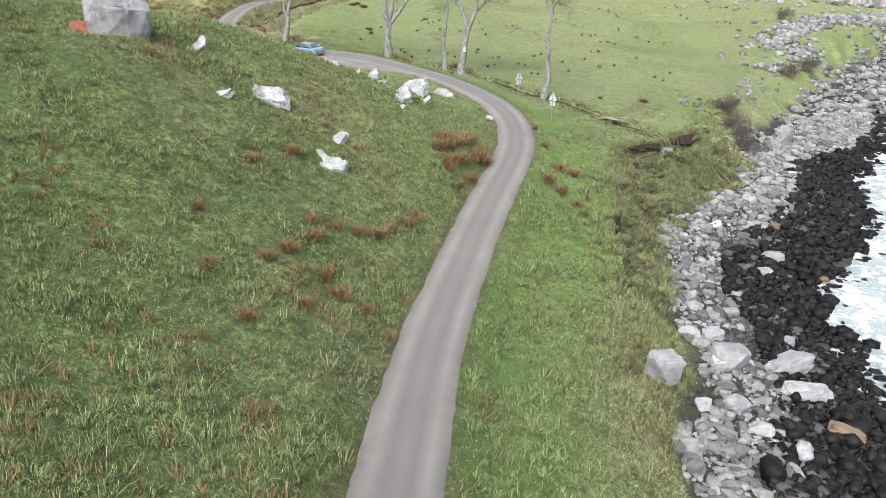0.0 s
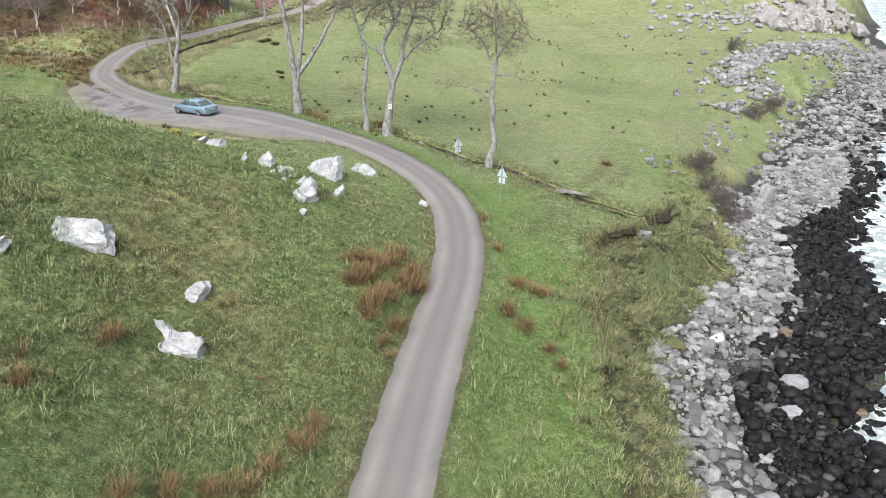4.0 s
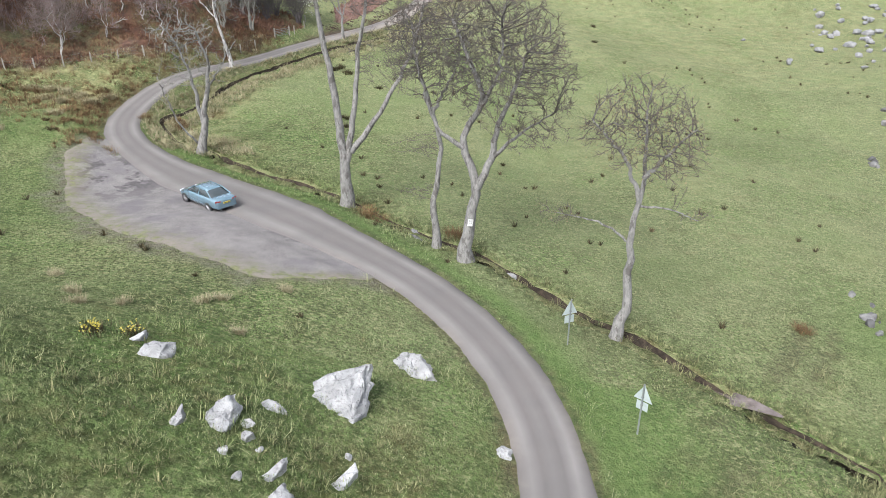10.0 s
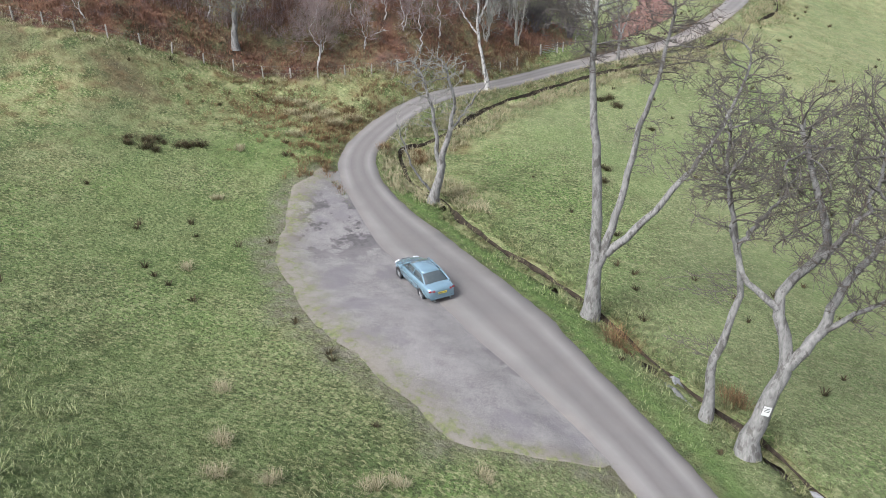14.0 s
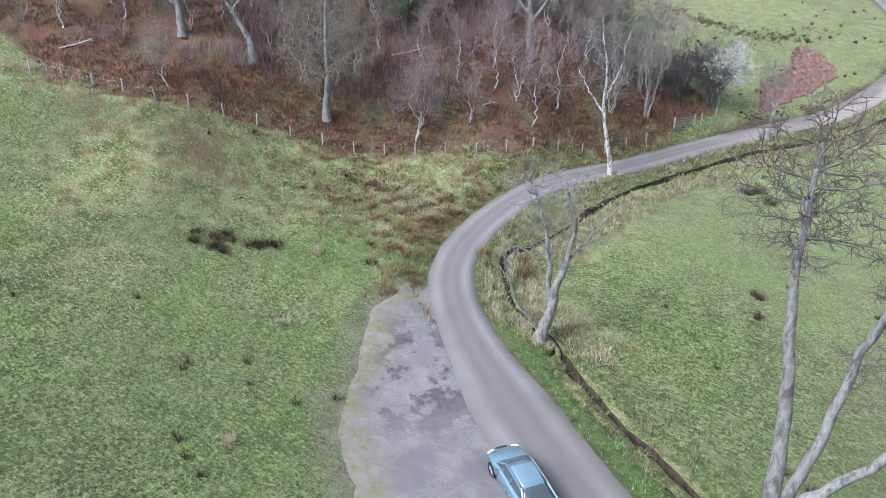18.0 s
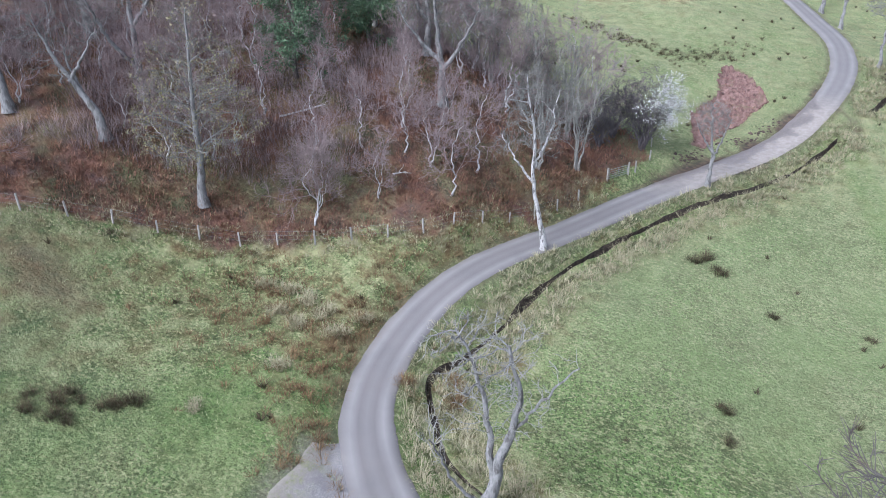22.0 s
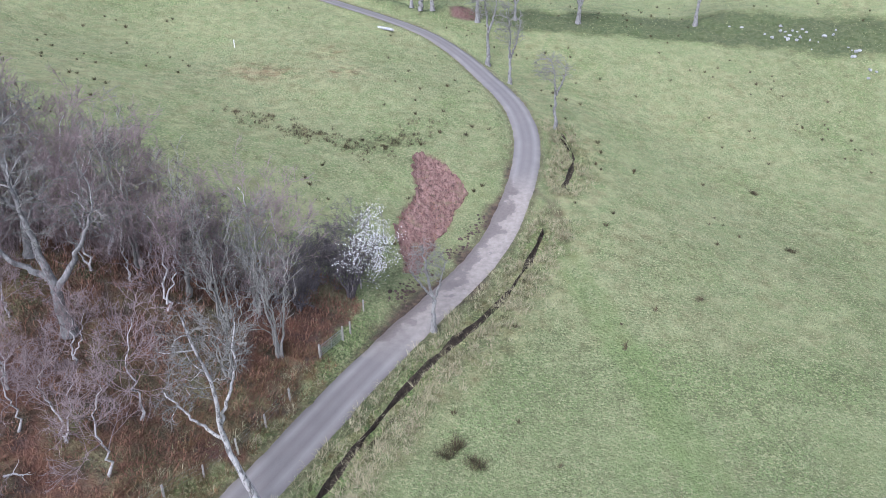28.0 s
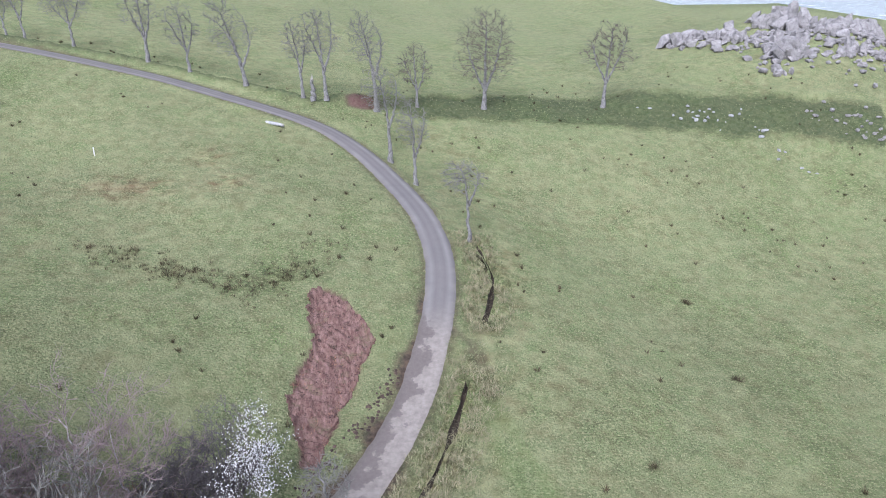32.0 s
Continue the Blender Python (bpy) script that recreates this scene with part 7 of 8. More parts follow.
def stones(name, x, y, size, mat, sub, label, seed, flat=0.65, sink=0.3, category="stones"):
    """Many rounded stones in one mesh."""
    r = np.random.default_rng(seed)
    n = len(x)
    z = heights(x, y)
    kinds = r.integers(0, 10, n)
    vs, fs, off = [], [], 0
    for k in range(10):
        m = np.where(kinds == k)[0]
        if not len(m):
            continue
        bv, bf = rock_verts(seed + 31 * k, sub, 6, 0.55, 0.08, 0.85)
        bv = bv / np.abs(bv).max(0)
        sc = np.stack([size[m] * r.uniform(0.8, 1.35, len(m)), size[m] * r.uniform(0.6, 0.95, len(m)), size[m] * flat * r.uniform(0.7, 1.2, len(m))], 1) / 2
        P = bv[None] * sc[:, None]
        tx1 = r.normal(0, 0.3, len(m))[:, None]
        P = np.stack([P[..., 0], P[..., 1] * np.cos(tx1) - P[..., 2] * np.sin(tx1), P[..., 1] * np.sin(tx1) + P[..., 2] * np.cos(tx1)], -1)
        a = r.uniform(0, 6.28, len(m))[:, None]
        P = np.stack([P[..., 0] * np.cos(a) - P[..., 1] * np.sin(a), P[..., 0] * np.sin(a) + P[..., 1] * np.cos(a), P[..., 2]], -1)
        P += np.stack([x[m], y[m], z[m] + sc[:, 2] * (1 - 2 * sink)], 1)[:, None]
        vs.append(P.reshape(-1, 3))
        fs.append((bf[None] + (np.arange(len(m)) * len(bv))[:, None, None]).reshape(-1, 3) + off)
        off += len(m) * len(bv)
    ob = new(name, mesh_from(name, np.concatenate(vs), np.concatenate(fs), [mat], smooth=mat in (M_WET, M_DAMP)))
    return tagged(ob, label, category, kind="stuff")


def shore_spots(count, d0, d1, y0, y1, seed, swing=1.5):
    """Spots between two distances seaward of the beach top."""
    r = np.random.default_rng(seed)
    x, y = r.uniform(4, 135, count), r.uniform(y0, y1, count)
    d, s, _ = nearest(x, y, BEACH_LINE)
    d = d * s + swing * fbm(x, y, 4, seed, 2)
    k = (d > d0) & (d < d1)
    return x[k], y[k], r


x, y, r = shore_spots(150000, 0.0, 4.4, 8, 82, 501)
stones("pale_cobbles", x, y, np.clip(r.lognormal(-1.15, 0.52, len(x)), 0.14, 1.1), M_COBBLE, 1, "heap of pale grey rounded cobbles along the top of the beach", 502)
x, y, r = shore_spots(130000, 4.0, 11.6, 8, 90, 503, 1.8)
ok = nearest(x, y, BEACH_LINE)[0] > 4.0 + 4.0 * sstep(64, 78, y)
x, y = x[ok], y[ok]
stones("dark_cobbles", x, y, np.clip(r.lognormal(-0.95, 0.45, len(x)), 0.2, 1.2), M_WET, 1, "wet black boulders and cobbles at the edge of the surf", 504, 0.85, 0.2)
x, y, r = shore_spots(90000, 2.6, 7.0, 10, 82, 513, 2.6)
stones("damp_cobbles", x, y, np.clip(r.lognormal(-1.15, 0.5, len(x)), 0.14, 1.0), M_DAMP, 1, "damp grey and brown cobbles across the middle of the beach", 514)
x, y, r = shore_spots(14000, 10.5, 16.0, 10, 90, 511, 1.5)
stones("surf_stones", x, y, np.clip(r.lognormal(-0.8, 0.4, len(x)), 0.25, 1.2), M_WET, 1, "black stones standing in the white surf", 512, 0.8, 0.1)
x, y, r = shore_spots(60000, 3.0, 8.6, 56, 92, 551, 1.5)
ok = nearest(x, y, BEACH_LINE)[0] < 4.2 + 4.2 * sstep(64, 78, y)
x, y = x[ok], y[ok]
stones("upper_cobbles", x, y, np.clip(r.lognormal(-0.75, 0.42, len(x)), 0.25, 1.1), M_COBBLE, 1, "broad bank of pale grey cobbles below the pasture", 552)
x, y, r = shore_spots(26000, -0.8, 9.5, 80, 175, 505, 3.0)
stones("far_cobbles", x, y, np.clip(r.lognormal(-0.45, 0.4, len(x)), 0.3, 1.5), M_COBBLE, 1, "pale boulders along the farther shore", 506)
x, y, r = shore_spots(7000, 7.5, 18.0, 82, 175, 507, 2.0)
stones("far_dark_cobbles", x, y, np.clip(r.lognormal(-0.4, 0.4, len(x)), 0.35, 1.5), M_WET, 1, "dark wet boulders along the farther shore", 508)
x, y, r = shore_spots(9000, -0.4, 4.5, 14, 46, 509, 1.0)
stones("shingle", x, y, r.uniform(0.08, 0.22, len(x)), M_COBBLE, 1, "small pale shingle between the boulders", 510, 0.6)


def belt(line, width, count, seed, lo, hi, label, name, mat=M_COBBLE):
    r = np.random.default_rng(seed)
    ln = smooth_line(line, 1.0)
    k = r.integers(0, len(ln), count)
    x, y = ln[k, 0] + r.normal(0, width, count), ln[k, 1] + r.normal(0, width, count)
    keep_ = vnoise(x / 2.5, y / 2.5, seed) > -0.45
    return stones(name, x[keep_], y[keep_], r.uniform(lo, hi, keep_.sum()), mat, 1, label, seed, 0.75, 0.2)


belt([(50, 109), (57, 119), (68, 128), (84, 140), (98, 152)], 2.0, 900, 521, 0.4, 1.4, "belt of tumbled pale boulders across the shore pasture", "boulder_belt")
belt([(44, 98), (50, 103), (56, 110)], 1.3, 160, 522, 0.4, 1.1, "pale stones at the edge of the shore grass", "shore_stones")
belt([(41.5, 104.5), (43.5, 106)], 0.7, 34, 523, 0.4, 1.1, "low heap of field stones in the meadow", "stone_heap")
belt([(25.5, 74.5), (27.5, 70.5), (29.5, 66.5), (27, 64)], 0.9, 60, 524, 0.25, 0.7, "pale stones strewn on the bank above the beach", "bank_stones")
belt([(33, 77), (36, 84), (41, 92)], 1.5, 34, 525, 0.25, 0.7, "stones half sunk in the shore turf", "turf_stones")
belt([(60, 150), (75, 160), (92, 170), (70, 165)], 6.0, 260, 526, 0.4, 1.6, "stones strewn on the rocky headland slope", "headland_stones", M_GREY_STONE)
belt([(33, 200.5), (37, 198.5), (44, 196), (50, 190), (51, 186)], 1.2, 40, 527, 0.3, 0.8, "white stones on the far pasture bank", "bank_stones", M_LIME)
belt([(58, 194), (64, 191), (68, 188), (63, 196)], 1.6, 44, 528, 0.3, 0.9, "grey rocks at the foot of the far bank", "bank_rocks", M_CRAG)

# crags: the headland beyond the shore and the outcrop over the far pasture
crag_meshes = []
for k in range(6):
    v, f = rock_verts(600 + k, 3, 16, 0.25, 0.1)
    crag_meshes.append(mesh_from("crag_rock", v / np.abs(v).max(0) / 2, f, [M_CRAG], smooth=False))


def crag(x, y, sx, sy, sz, k, words, group, r):
    ob = new("crag_rock", crag_meshes[k % 6])
    ob.matrix_basis = pose(x, y, gz(x, y) + sz * 0.22, r.uniform(-14, 14), r.uniform(-14, 14), r.uniform(0, 360)) @ Matrix.Diagonal((sx, sy, sz, 1))
    return tagged(ob, words, "rock", group)


r_ = random.Random(61)
for k in range(70):
    t = r_.random()
    x, y = 84 + 26 * t + r_.gauss(0, 5), 160 + 22 * t + r_.gauss(0, 6)
    s = r_.uniform(1.2, 4.2)
    crag(x, y, s * r_.uniform(0.8, 1.5), s, s * r_.uniform(0.7, 1.4), k, "weathered grey crag rock on the headland", "headland crags", r_)
for cx_, cy_, sx_, sy_, n_, big in ((50.5, 227, 2.6, 2.6, 9, 3.2), (57, 224, 4.0, 2.6, 12, 3.0), (61.8, 211, 2.4, 1.2, 9, 3.4), (70, 230, 4, 4, 16, 4.2), (75, 220, 5, 3.5, 26, 3.0), (84, 222, 4.5, 4, 18, 4.0), (73, 210, 3.5, 1.6, 10, 1.8), (66, 217, 3, 2, 10, 2.2), (57.5, 206.5, 1.6, 0.8, 5, 1.3)):
    for k in range(int(n_ * 2.6)):
        s = 0.95 * big * r_.uniform(0.25, 1.1)
        crag(cx_ + r_.gauss(0, sx_ * 0.6), cy_ + r_.gauss(0, sy_ * 0.6), s * r_.uniform(0.8, 1.4), s, s * r_.uniform(0.8, 1.5), k, "pinkish grey jagged rock of a pasture outcrop", "outcrop rocks", r_)

belt([(49, 228), (58, 224), (62, 212), (72, 228), (76, 218), (86, 222), (74, 209)], 3.2, 900, 531, 0.4, 1.7, "rubble of pinkish grey stones about the outcrop", "outcrop_rubble", M_CRAG)
belt([(86, 160), (96, 168), (108, 180), (100, 176), (90, 166)], 4.0, 600, 532, 0.5, 2.0, "rubble of grey stones over the headland", "headland_rubble", M_CRAG)


# slumped turf under the scarp, raw clods of the red slip and of the cut verge
r = np.random.default_rng(541)
ln = SCARP_LINE[:-3]
k = r.integers(0, len(ln), 130)
x, y = ln[k, 0] + np.abs(r.normal(0, 1.6, 130)) + 0.2, ln[k, 1] - r.normal(0.6, 0.9, 130)
ok = survey(x, y)["slump"] > 0.5
stones("turf_clods", x[ok], y[ok], r.uniform(0.5, 1.5, ok.sum()), M_TURF, 3, "slumped lumps of turf and soil below the bank edge", 542, 0.6, 0.42, "turf")
k = np.repeat(np.where(ok)[0], 9)
x, y = x[k] + r.normal(0, 0.3, len(k)), y[k] + r.normal(0, 0.3, len(k))
turf = new("turf_grass", blade_mesh("turf_grass", x, y, heights(x, y) + 0.12, r.uniform(0.25, 0.5, len(k)), np.full(len(k), 0.036), 16, 1.2, M_TUSSOCK, None, 0.12, 0.1))
tagged(turf, "shaggy grass hanging over the slumped turf", "grass", kind="stuff")
hx, hy = np.meshgrid(np.arange(-19.4, -11.2, 0.13), np.arange(133.8, 155.2, 0.13))
hx, hy = hx.ravel(), hy.ravel()
deep = inside(hx + 0.3 * vnoise(hx / 0.8, hy / 0.8, 41), hy + 0.3 * vnoise(hx / 0.8, hy / 0.8, 42), RED_SLIP)
flow = hx * 0.9 + 0.25 * hy + 0.6 * fbm(hx, hy, 1.8, 46, 2)
hz = heights(hx, hy) + 0.1 + 0.13 * np.abs(fbm(flow, hy * 0.45, 0.55, 47, 3)) + 0.1 * fbm(hx, hy, 0.5, 48, 2)
hz = np.where(deep, hz, heights(hx, hy) - 0.4)
mh = len(np.arange(-19.4, -11.2, 0.13))
hi = (np.arange(len(hx) // mh - 1)[:, None] * mh + np.arange(mh - 1)[None]).ravel()
hq = np.stack([hi, hi + 1, hi + mh + 1, hi + mh], 1)
hq = hq[deep[hq].any(1)]
used, inv = np.unique(hq, return_inverse=True)
tagged(new("ground_slip", mesh_from("ground_slip", np.stack([hx, hy, hz], 1)[used], inv.reshape(-1, 4), [M_SLIP], smooth=False)), "raw pinkish red soil of a slipped bank in ragged folds", "ground", kind="structure")
x, y = r.uniform(-19, -11.5, 900), r.uniform(135, 155, 900)
ok = inside(x, y, RED_SLIP)
stones("slip_clods", x[ok], y[ok], r.lognormal(-1.9, 0.4, ok.sum()), M_CLOD, 1, "clods of raw red-brown soil on the slipped bank", 543, 0.6, 0.0, "soil")
al = r.uniform(0, 1, 170)
x, y = -17.6 + 8.4 * al + r.normal(0, 0.35, 170), 130.2 + 14.2 * al + r.normal(0, 0.35, 170)
x -= 1.0
ok = (survey(x, y)["road"] > 0.25) & (vnoise(x / 2, y / 2, 544) > -0.3)
stones("verge_clods", x[ok], y[ok], r.uniform(0.12, 0.4, ok.sum()), M_SOIL, 1, "broken dark brown soil of the cut road verge", 545, 0.5, 0.35, "soil")


# ---- fence and gate ----
fence = thing("fence", (0, 0, 0), "low wire fence on weathered wooden posts along the wood", "fence")
post_meshes = []
for k in range(3):
    bm = bmesh.new()
    box(bm, (0.11, 0.10, 1.35), (0, 0, 0.5), pose(0, 0, 0, 2 * k - 2, 3 - 2 * k, 15 * k), 0.012)
    me = bpy.data.meshes.new("post")
    bm.to_mesh(me)
    bm.free()
    me.materials.append(M_WOOD)
    post_meshes.append(me)
fence_run = np.concatenate([[0], np.cumsum(np.hypot(*np.diff(FENCE_LINE, axis=0).T))])
spots = np.arange(0, fence_run[-1] + 0.1, 2.45)
fx, fy = np.interp(spots, fence_run, FENCE_LINE[:, 0]), np.interp(spots, fence_run, FENCE_LINE[:, 1])
fx, fy = np.append(fx, [-20.9, -20.2, -20.6]), np.append(fy, [126.6, 129.0, 131.4])
fz = heights(fx, fy)
for k in range(len(fx)):
    p = part("post", post_meshes[k % 3], M_WOOD, fence)
    p.matrix_basis = pose(fx[k], fy[k], fz[k], 0, 0, 40 * k) @ Matrix.Diagonal((1, 1, 0.7 + 0.25 * ((k * 37) % 10) / 10, 1))
for h in (0.35, 0.65, 0.95):
    bm = bmesh.new()
    for k in range(len(spots) - 1):
        rod(bm, (fx[k], fy[k], fz[k] + h), (fx[k + 1], fy[k + 1], fz[k + 1] + h), 0.004, 4)
    part("wire", bm, M_STEEL, fence)

gate = thing("field_gate", (-21.95, 124.8, gz(-21.95, 124.8)), "galvanised five-bar field gate at the wood corner", "gate", turn=60)
gate.scale = (0.72, 0.72, 0.8)
for h in (0.2, 0.42, 0.64, 0.86, 1.12):
    bm = bmesh.new()
    rod(bm, (-1.5, 0, h), (1.5, 0, h), 0.024, 8)
    part("bar", bm, M_STEEL, gate)
for x in (-1.5, 0.0, 1.5):
    bm = bmesh.new()
    rod(bm, (x, 0, 0.15), (x, 0, 1.16), 0.024, 8)
    part("upright", bm, M_STEEL, gate)
for x in (-1.72, 1.72):
    bm = bmesh.new()
    box(bm, (0.17, 0.17, 1.6), (x, 0, 0.6), None, 0.02)
    part("gate_post", bm, M_WOOD, gate)


# ---- road signs seen from behind ----
def road_sign(at, turn, label):
    ob = thing("road_sign", (at[0], at[1], gz(*at)), label, "road sign", "road signs", turn)
    bm = bmesh.new()
    rod(bm, (0, 0, -0.2), (0, 0, 2.55), 0.038, 10)
    part("pole", bm, M_STEEL, ob)
    bm = bmesh.new()
    pts = [(-0.42, 1.72), (0.42, 1.72), (0.0, 2.48)]
    lo = [bm.verts.new((x, -0.055, z)) for x, z in pts]
    hi = [bm.verts.new((x, -0.043, z)) for x, z in pts]
    bm.faces.new(lo)
    bm.faces.new(hi[::-1])
    for a in range(3):
        bm.faces.new((lo[a], hi[a], hi[(a + 1) % 3], lo[(a + 1) % 3]))
    bmesh.ops.recalc_face_normals(bm, faces=bm.faces)
    part("triangle_plate", bm, M_SIGN, ob, "pale triangular plate seen from behind")
    bm = bmesh.new()
    box(bm, (0.52, 0.012, 0.42), (0, -0.05, 1.45), None, 0.004)
    part("text_plate", bm, M_SIGN, ob, "pale rectangular plate under the triangle")
    for z in (1.5, 1.9):
        bm = bmesh.new()
        box(bm, (0.1, 0.1, 0.04), (0, -0.005, z), None, 0.005)
        part("clamp", bm, M_STEEL, ob)
    return ob


road_sign((7.2, 66.9), 205, "grey-backed triangular road sign on a steel pole")
road_sign((9.6, 61.3), 140, "grey-backed triangular road sign on a steel pole, slightly twisted")

# notice on the big tree
notice = thing("tree_notice", (2.0 - 0.02, 74.4 - 0.47, gz(2.0, 74.4) + 2.55), "small white notice nailed to a tree trunk", "notice", turn=12)
bm = bmesh.new()
box(bm, (0.3, 0.012, 0.42), (0.25, 0, 0), pose(0, 0, 0, -4, 8, 0), 0.004)
part("board", bm, M_NOTICE, notice)
for k in range(4):
    bm = bmesh.new()
    box(bm, (0.2, 0.004, 0.022), (0.25, -0.009, 0.12 - 0.07 * k), pose(0, 0, 0, -4, 8, 0))
    part("text_bar", bm, M_TRIM, notice)

# fallen pale log by the far road
log = thing("fallen_log", (-22.6, 190.7, gz(-22.6, 190.7) + 0.2), "bleached pale fallen log on the roadside grass", "log", turn=-40)
P, R = stem_line([(-1.5, 0, 0), (0, 0.05, 0.03), (1.5, -0.03, 0.0)], 0.28, 0.2, np.random.default_rng(3), 8, 0.02)
v, f = tubes(P[None], R[None], 10)
me = mesh_from("log_body", v, f, [M_LIME])
part("log_body", me, M_LIME, log)
for sx in (-1, 1):
    bm = bmesh.new()
    bmesh.ops.create_cone(bm, cap_ends=True, segments=10, radius1=0.27 if sx < 0 else 0.2, radius2=0.2 if sx < 0 else 0.14, depth=0.1, matrix=Matrix.Translation((sx * 1.52, 0, 0)) @ pose(0, 0, 0, 0, 90, 0))
    part("cut_end", bm, M_WOOD, log)

# fallen white limb in the wood
for at, tn, ln in (((-42.5, 110.2), 35, 3.4), ((-61.0, 91.0), 40, 2.6), ((-34.5, 109.6), -20, 2.0)):
    ob = thing("fallen_branch", (at[0], at[1], gz(*at) + 0.35), "fallen pale birch branch lying in bracken", "branch", "fallen branches", tn)
    P, R = stem_line([(-ln / 2, 0, -0.2), (0, 0.3, 0.1), (ln / 2, 0.1, 0.55)], 0.09, 0.03, np.random.default_rng(int(ln * 10)), 10, 0.04)
    v, f = tubes(P[None], R[None], 6)
    part("stem", mesh_from("stem", v, f, [M_BIRCH]), M_BIRCH, ob)
    A, AR = sprout(P[None], R[None], 5, 0.4, 50, 0.5, 5, 0.05, 0.15, np.random.default_rng(4), 0.3, 1.0)
    v, f = tubes(A, AR, 4)
    part("side_twigs", mesh_from("side_twigs", v, f, [M_BIRCH]), M_BIRCH, ob)

# daffodils
for x, y, n in ((-11.2, 58.6, 46), (-10.1, 59.2, 30)):
    ob = thing("daffodil_clump", (x, y, gz(x, y)), "clump of yellow daffodils on the grassy knoll", "flowers", "daffodils")
    r = np.random.default_rng(n)
    px, py = r.normal(0, 0.22, n), r.normal(0, 0.22, n)
    part("leaves", blade_mesh("leaves", px, py, np.zeros(n), np.full(n, 0.34), np.full(n, 0.03), 4, 0.5, M_RUSH_DARK, None, 0.05), M_RUSH_DARK, ob)
    part("petals", flake_mesh("petals", np.repeat(np.stack([px, py, r.uniform(0.26, 0.4, n)], 1), 3, 0) + r.normal(0, 0.015, (n * 3, 3)), 0.038, M_PETAL, r), M_PETAL, ob)

# far marker post
post = thing("marker_post", (-41.6, 179.5, gz(-41.6, 179.5)), "short white marker post in the pasture", "post")
bm = bmesh.new()
box(bm, (0.12, 0.12, 1.1), (0, 0, 0.45), None, 0.02)
part("shaft", bm, M_NOTICE, post)


# ---- the car ----
def loft(rings, mat_index=None):
    bm = bmesh.new()
    rows_ = [[bm.verts.new(p) for p in ring] for ring in rings]
    n = len(rows_[0])
    for a, b in zip(rows_[:-1], rows_[1:]):
        for k in range(n):
            bm.faces.new((a[k], a[(k + 1) % n], b[(k + 1) % n], b[k]))
    bm.faces.new(rows_[0][::-1])
    bm.faces.new(rows_[-1])
    bmesh.ops.recalc_face_normals(bm, faces=bm.faces)
    for f in bm.faces:
        f.smooth = True
    return bm


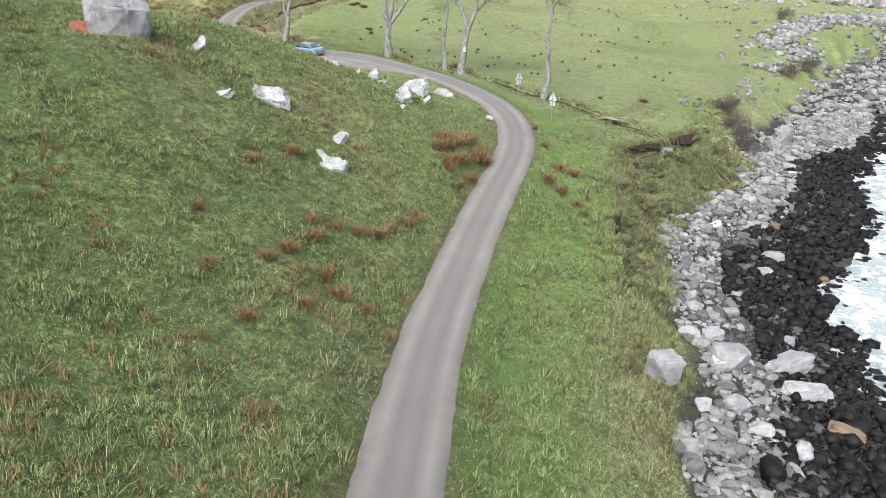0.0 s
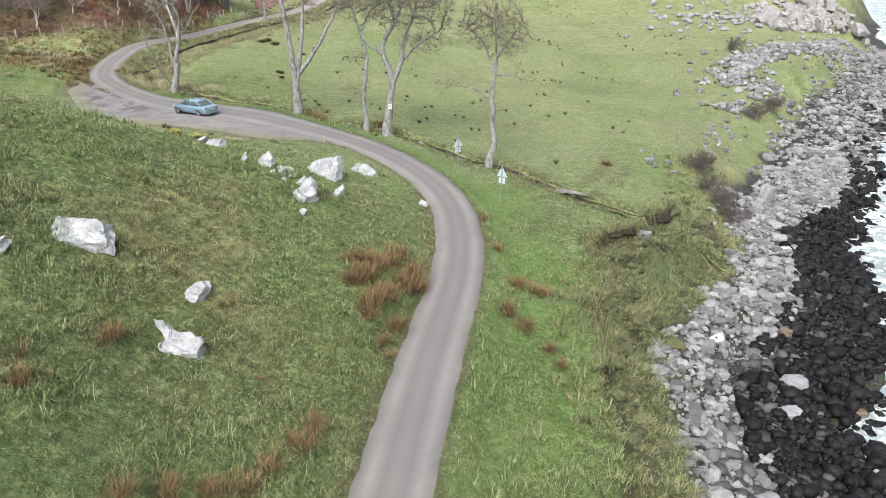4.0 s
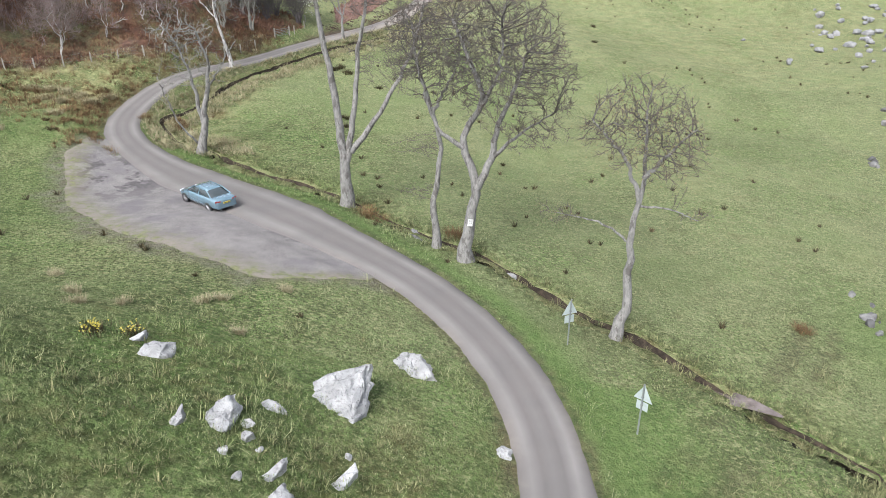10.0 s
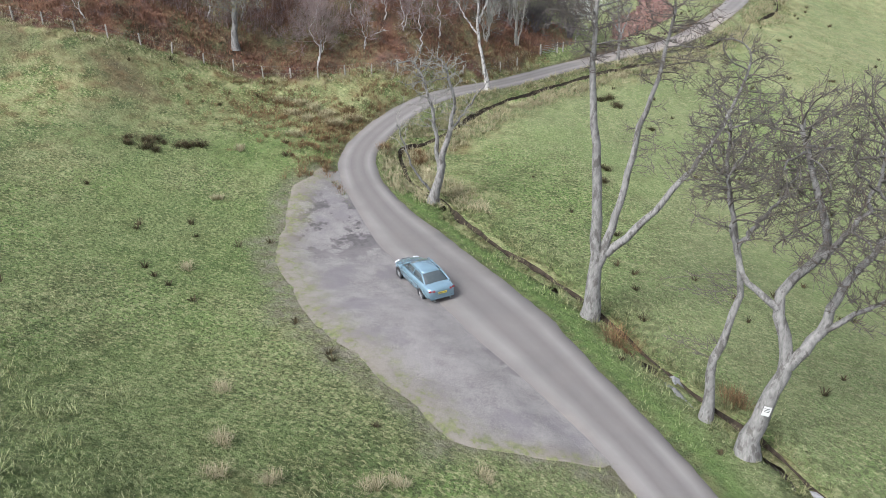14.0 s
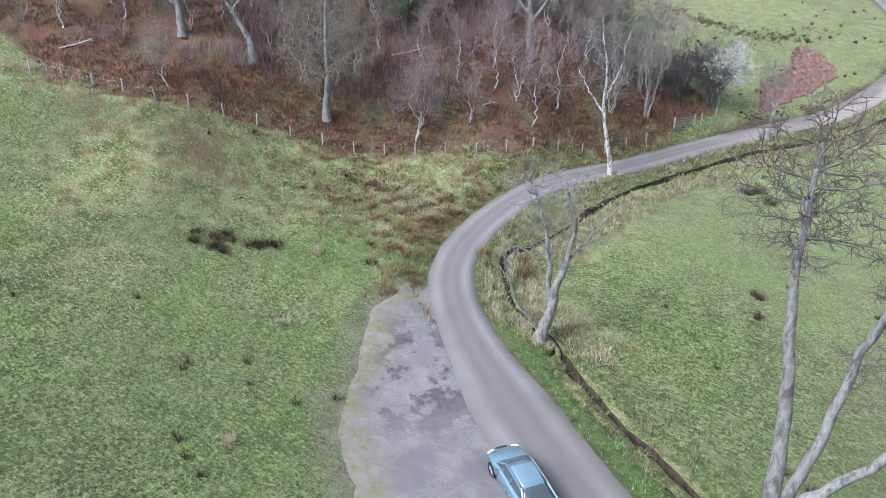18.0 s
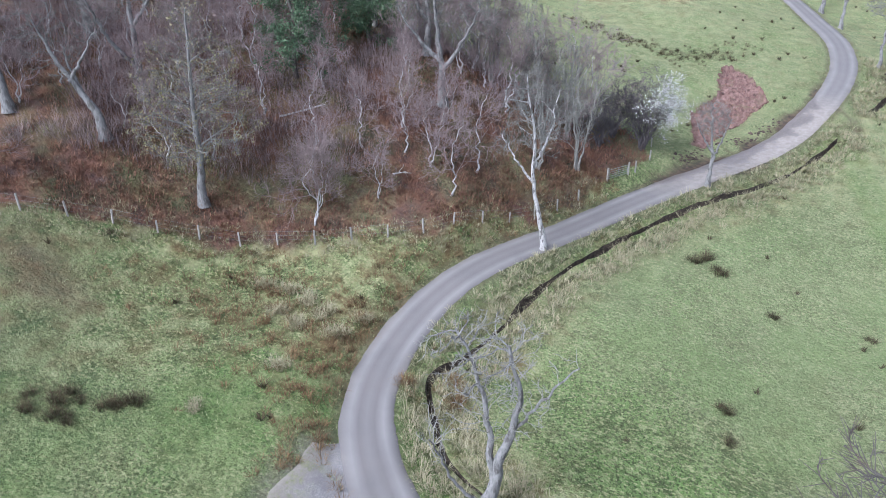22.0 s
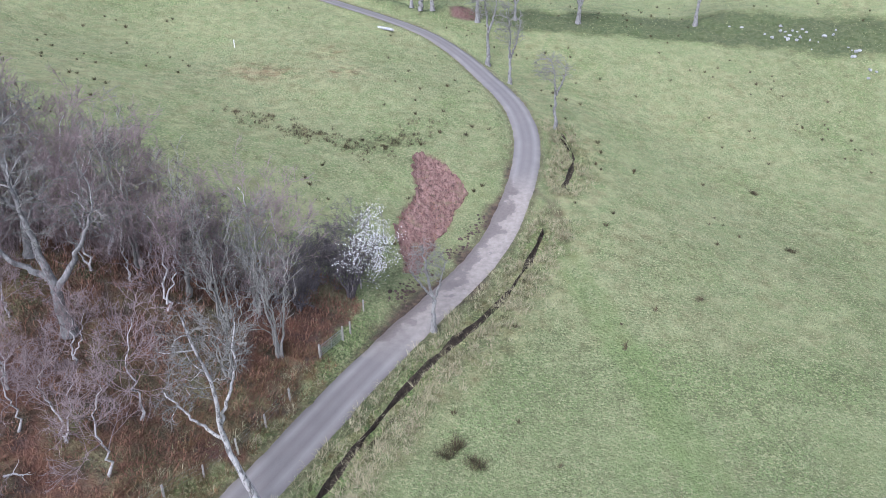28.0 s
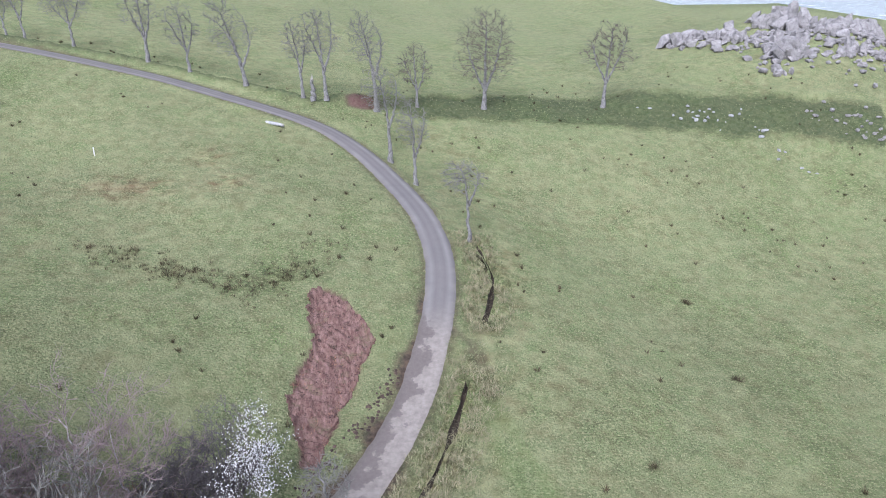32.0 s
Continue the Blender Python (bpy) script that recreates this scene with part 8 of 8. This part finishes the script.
def car(at, turn, label):
    """A saloon 4.7 m long; its nose points along +y."""
    ob = thing("saloon_car", (*at, gz(*at) + 0.06), label, "car", turn=turn)
    # body: stations from tail to nose (y, half width, deck height, shoulder height, floor height)
    st = [(-2.34, 0.66, 0.84, 0.74, 0.42), (-2.28, 0.80, 0.96, 0.82, 0.32), (-2.1, 0.87, 1.03, 0.90, 0.26), (-1.75, 0.905, 1.03, 0.92, 0.24), (-1.2, 0.913, 1.0, 0.93, 0.22), (-0.5, 0.913, 0.97, 0.92, 0.2), (0.3, 0.913, 0.96, 0.91, 0.2),
          (0.95, 0.91, 0.97, 0.89, 0.21), (1.4, 0.9, 0.92, 0.85, 0.22), (1.85, 0.87, 0.84, 0.77, 0.23), (2.15, 0.80, 0.75, 0.68, 0.26), (2.3, 0.68, 0.66, 0.6, 0.3), (2.36, 0.55, 0.58, 0.54, 0.38)]
    rings = []
    for y, w, deck, sh, lo in st:
        rings.append([(-w * 0.88, y, lo), (-w, y, lo + 0.14), (-w * 1.01, y, (lo + sh) / 2 + 0.05), (-w * 0.985, y, sh), (-w * 0.86, y, sh + (deck - sh) * 0.75), (-w * 0.45, y, deck), (0, y, deck + 0.015),
                      (w * 0.45, y, deck), (w * 0.86, y, sh + (deck - sh) * 0.75), (w * 0.985, y, sh), (w * 1.01, y, (lo + sh) / 2 + 0.05), (w, y, lo + 0.14), (w * 0.88, y, lo)])
    body = part("body", loft(rings), M_PAINT, ob, "metallic pale blue-grey bodywork")
    bv = body.modifiers.new("round", "SUBSURF")
    bv.levels = bv.render_levels = 1
    # glasshouse: pane band, and the roof on top
    gh = [(-1.72, 0.70, 1.0), (-1.0, 0.60, 1.36), (-0.4, 0.60, 1.43), (0.25, 0.60, 1.42), (0.55, 0.585, 1.36), (1.2, 0.70, 0.96)]
    rings = [[(-0.78, y, 0.9), (-w - 0.03, y, max(0.93, z - 0.06)), (-w * 0.6, y, z), (w * 0.6, y, z), (w + 0.03, y, max(0.93, z - 0.06)), (0.78, y, 0.9)] for y, w, z in gh]
    part("glass", loft(rings), M_GLASS, ob, "dark tinted windows")
    rf = [(-1.02, 0.585, 1.372), (-0.7, 0.61, 1.415), (-0.2, 0.615, 1.447), (0.2, 0.61, 1.44), (0.5, 0.59, 1.39)]
    rings = [[(-w - 0.02, y, z - 0.07), (-w * 0.72, y, z - 0.003), (0, y, z + 0.018), (w * 0.72, y, z - 0.003), (w + 0.02, y, z - 0.07), (0, y, z - 0.075)] for y, w, z in rf]
    part("roof", loft(rings), M_PAINT, ob)
    for sx in (-1, 1):
        for a, b2, rr in (((0.60, 0.52, 1.37), (0.79, 1.2, 0.95), 0.035), ((0.61, -1.0, 1.36), (0.78, -1.72, 0.98), 0.05), ((0.635, -0.28, 1.41), (0.80, -0.22, 0.95), 0.03), ((0.64, -0.98, 1.36), (0.62, 0.5, 1.385), 0.03)):
            bm = bmesh.new()
            rod(bm, (sx * a[0], a[1], a[2]), (sx * b2[0], b2[1], b2[2]), rr, 8)
            part("pillar", bm, M_PAINT, ob)
    # wheels
    for sx in (-1, 1):
        for y in (-1.4, 1.42):
            bm = bmesh.new()
            bmesh.ops.create_cone(bm, cap_ends=True, segments=28, radius1=0.325, radius2=0.325, depth=0.21, matrix=Matrix.Translation((sx * 0.80, y, 0.325)) @ pose(0, 0, 0, 0, 90, 0))
            bmesh.ops.bevel(bm, geom=[e for e in bm.edges if len(e.link_faces) == 2 and max(len(q.verts) for q in e.link_faces) > 8], offset=0.03, segments=2, affect="EDGES")
            wheel = part("wheel", bm, M_RUBBER, ob, "black tyre")
            bm = bmesh.new()
            bmesh.ops.create_cone(bm, cap_ends=True, segments=20, radius1=0.225, radius2=0.21, depth=0.03, matrix=Matrix.Translation((sx * 0.902, y, 0.325)) @ pose(0, 0, 0, 0, 90 * sx, 0))
            for k in range(10):
                a = k * math.pi / 5
                rod(bm, (sx * 0.915, y, 0.325), (sx * 0.915, y + 0.2 * math.cos(a), 0.325 + 0.2 * math.sin(a)), 0.018, 5)
            part("rim", bm, M_ALLOY, wheel, "silver alloy rim")
            bm = bmesh.new()
            bmesh.ops.create_cone(bm, cap_ends=True, segments=24, radius1=0.365, radius2=0.365, depth=0.1, matrix=Matrix.Translation((sx * 0.868, y, 0.335)) @ pose(0, 0, 0, 0, 90, 0))
            part("wheel_arch", bm, M_TRIM, ob)
        bm = bmesh.new()
        box(bm, (0.16, 0.1, 0.12), (sx * 0.97, 0.78, 1.0), None, 0.03)
        part("mirror", bm, M_PAINT, ob)
        bm = bmesh.new()
        box(bm, (0.4, 0.13, 0.14), (sx * 0.62, -2.235, 0.84), pose(0, 0, 0, -12, 0, sx * 14), 0.03)
        part("tail_light", bm, M_TAIL, ob, "dark red rear light")
        bm = bmesh.new()
        box(bm, (0.36, 0.2, 0.12), (sx * 0.6, 2.14, 0.66), pose(0, 0, 0, 20, 0, -sx * 22), 0.03)
        part("headlight", bm, M_LENS, ob, "clear headlight")
        for y in (-0.62, 0.32):
            bm = bmesh.new()
            box(bm, (0.025, 0.2, 0.03), (sx * 0.925, y, 0.83), None, 0.008)
            part("door_handle", bm, M_PAINT, ob)
        for y in (-1.05, -0.25, 0.85):
            bm = bmesh.new()
            box(bm, (0.012, 0.012, 0.52), (sx * 0.921, y, 0.62), None, 0.002)
            part("door_seam", bm, M_TRIM, ob)
    bm = bmesh.new()
    box(bm, (0.53, 0.02, 0.115), (0, -2.342, 0.72), pose(0, 0, 0, -8, 0, 0), 0.004)
    plate = part("number_plate", bm, M_PLATE, ob, "yellow rear plate")
    for k in range(7):
        if k == 4:
            continue
        bm = bmesh.new()
        box(bm, (0.035, 0.006, 0.07), (-0.2 + 0.065 * k, -2.356, 0.722), pose(0, 0, 0, -8, 0, 0))
        part("plate_bar", bm, M_TRIM, plate)
    bm = bmesh.new()
    box(bm, (1.5, 0.1, 0.16), (0, -2.29, 0.42), None, 0.03)
    part("rear_bumper", bm, M_PAINT, ob)
    bm = bmesh.new()
    box(bm, (0.62, 0.05, 0.34), (0, 2.335, 0.52), None, 0.03)
    part("grille", bm, M_TRIM, ob, "dark front grille")
    for sx in (-0.5, 0.5):
        bm = bmesh.new()
        rod(bm, (sx, -2.38, 0.28), (sx, -2.2, 0.28), 0.04, 10)
        part("exhaust", bm, M_STEEL, ob)
    return ob


saloon = car((-15.1, 79.6), 52.9, "pale metallic blue-grey saloon car standing at the edge of the lay-by")
saloon.scale = (0.93, 0.95, 0.95)
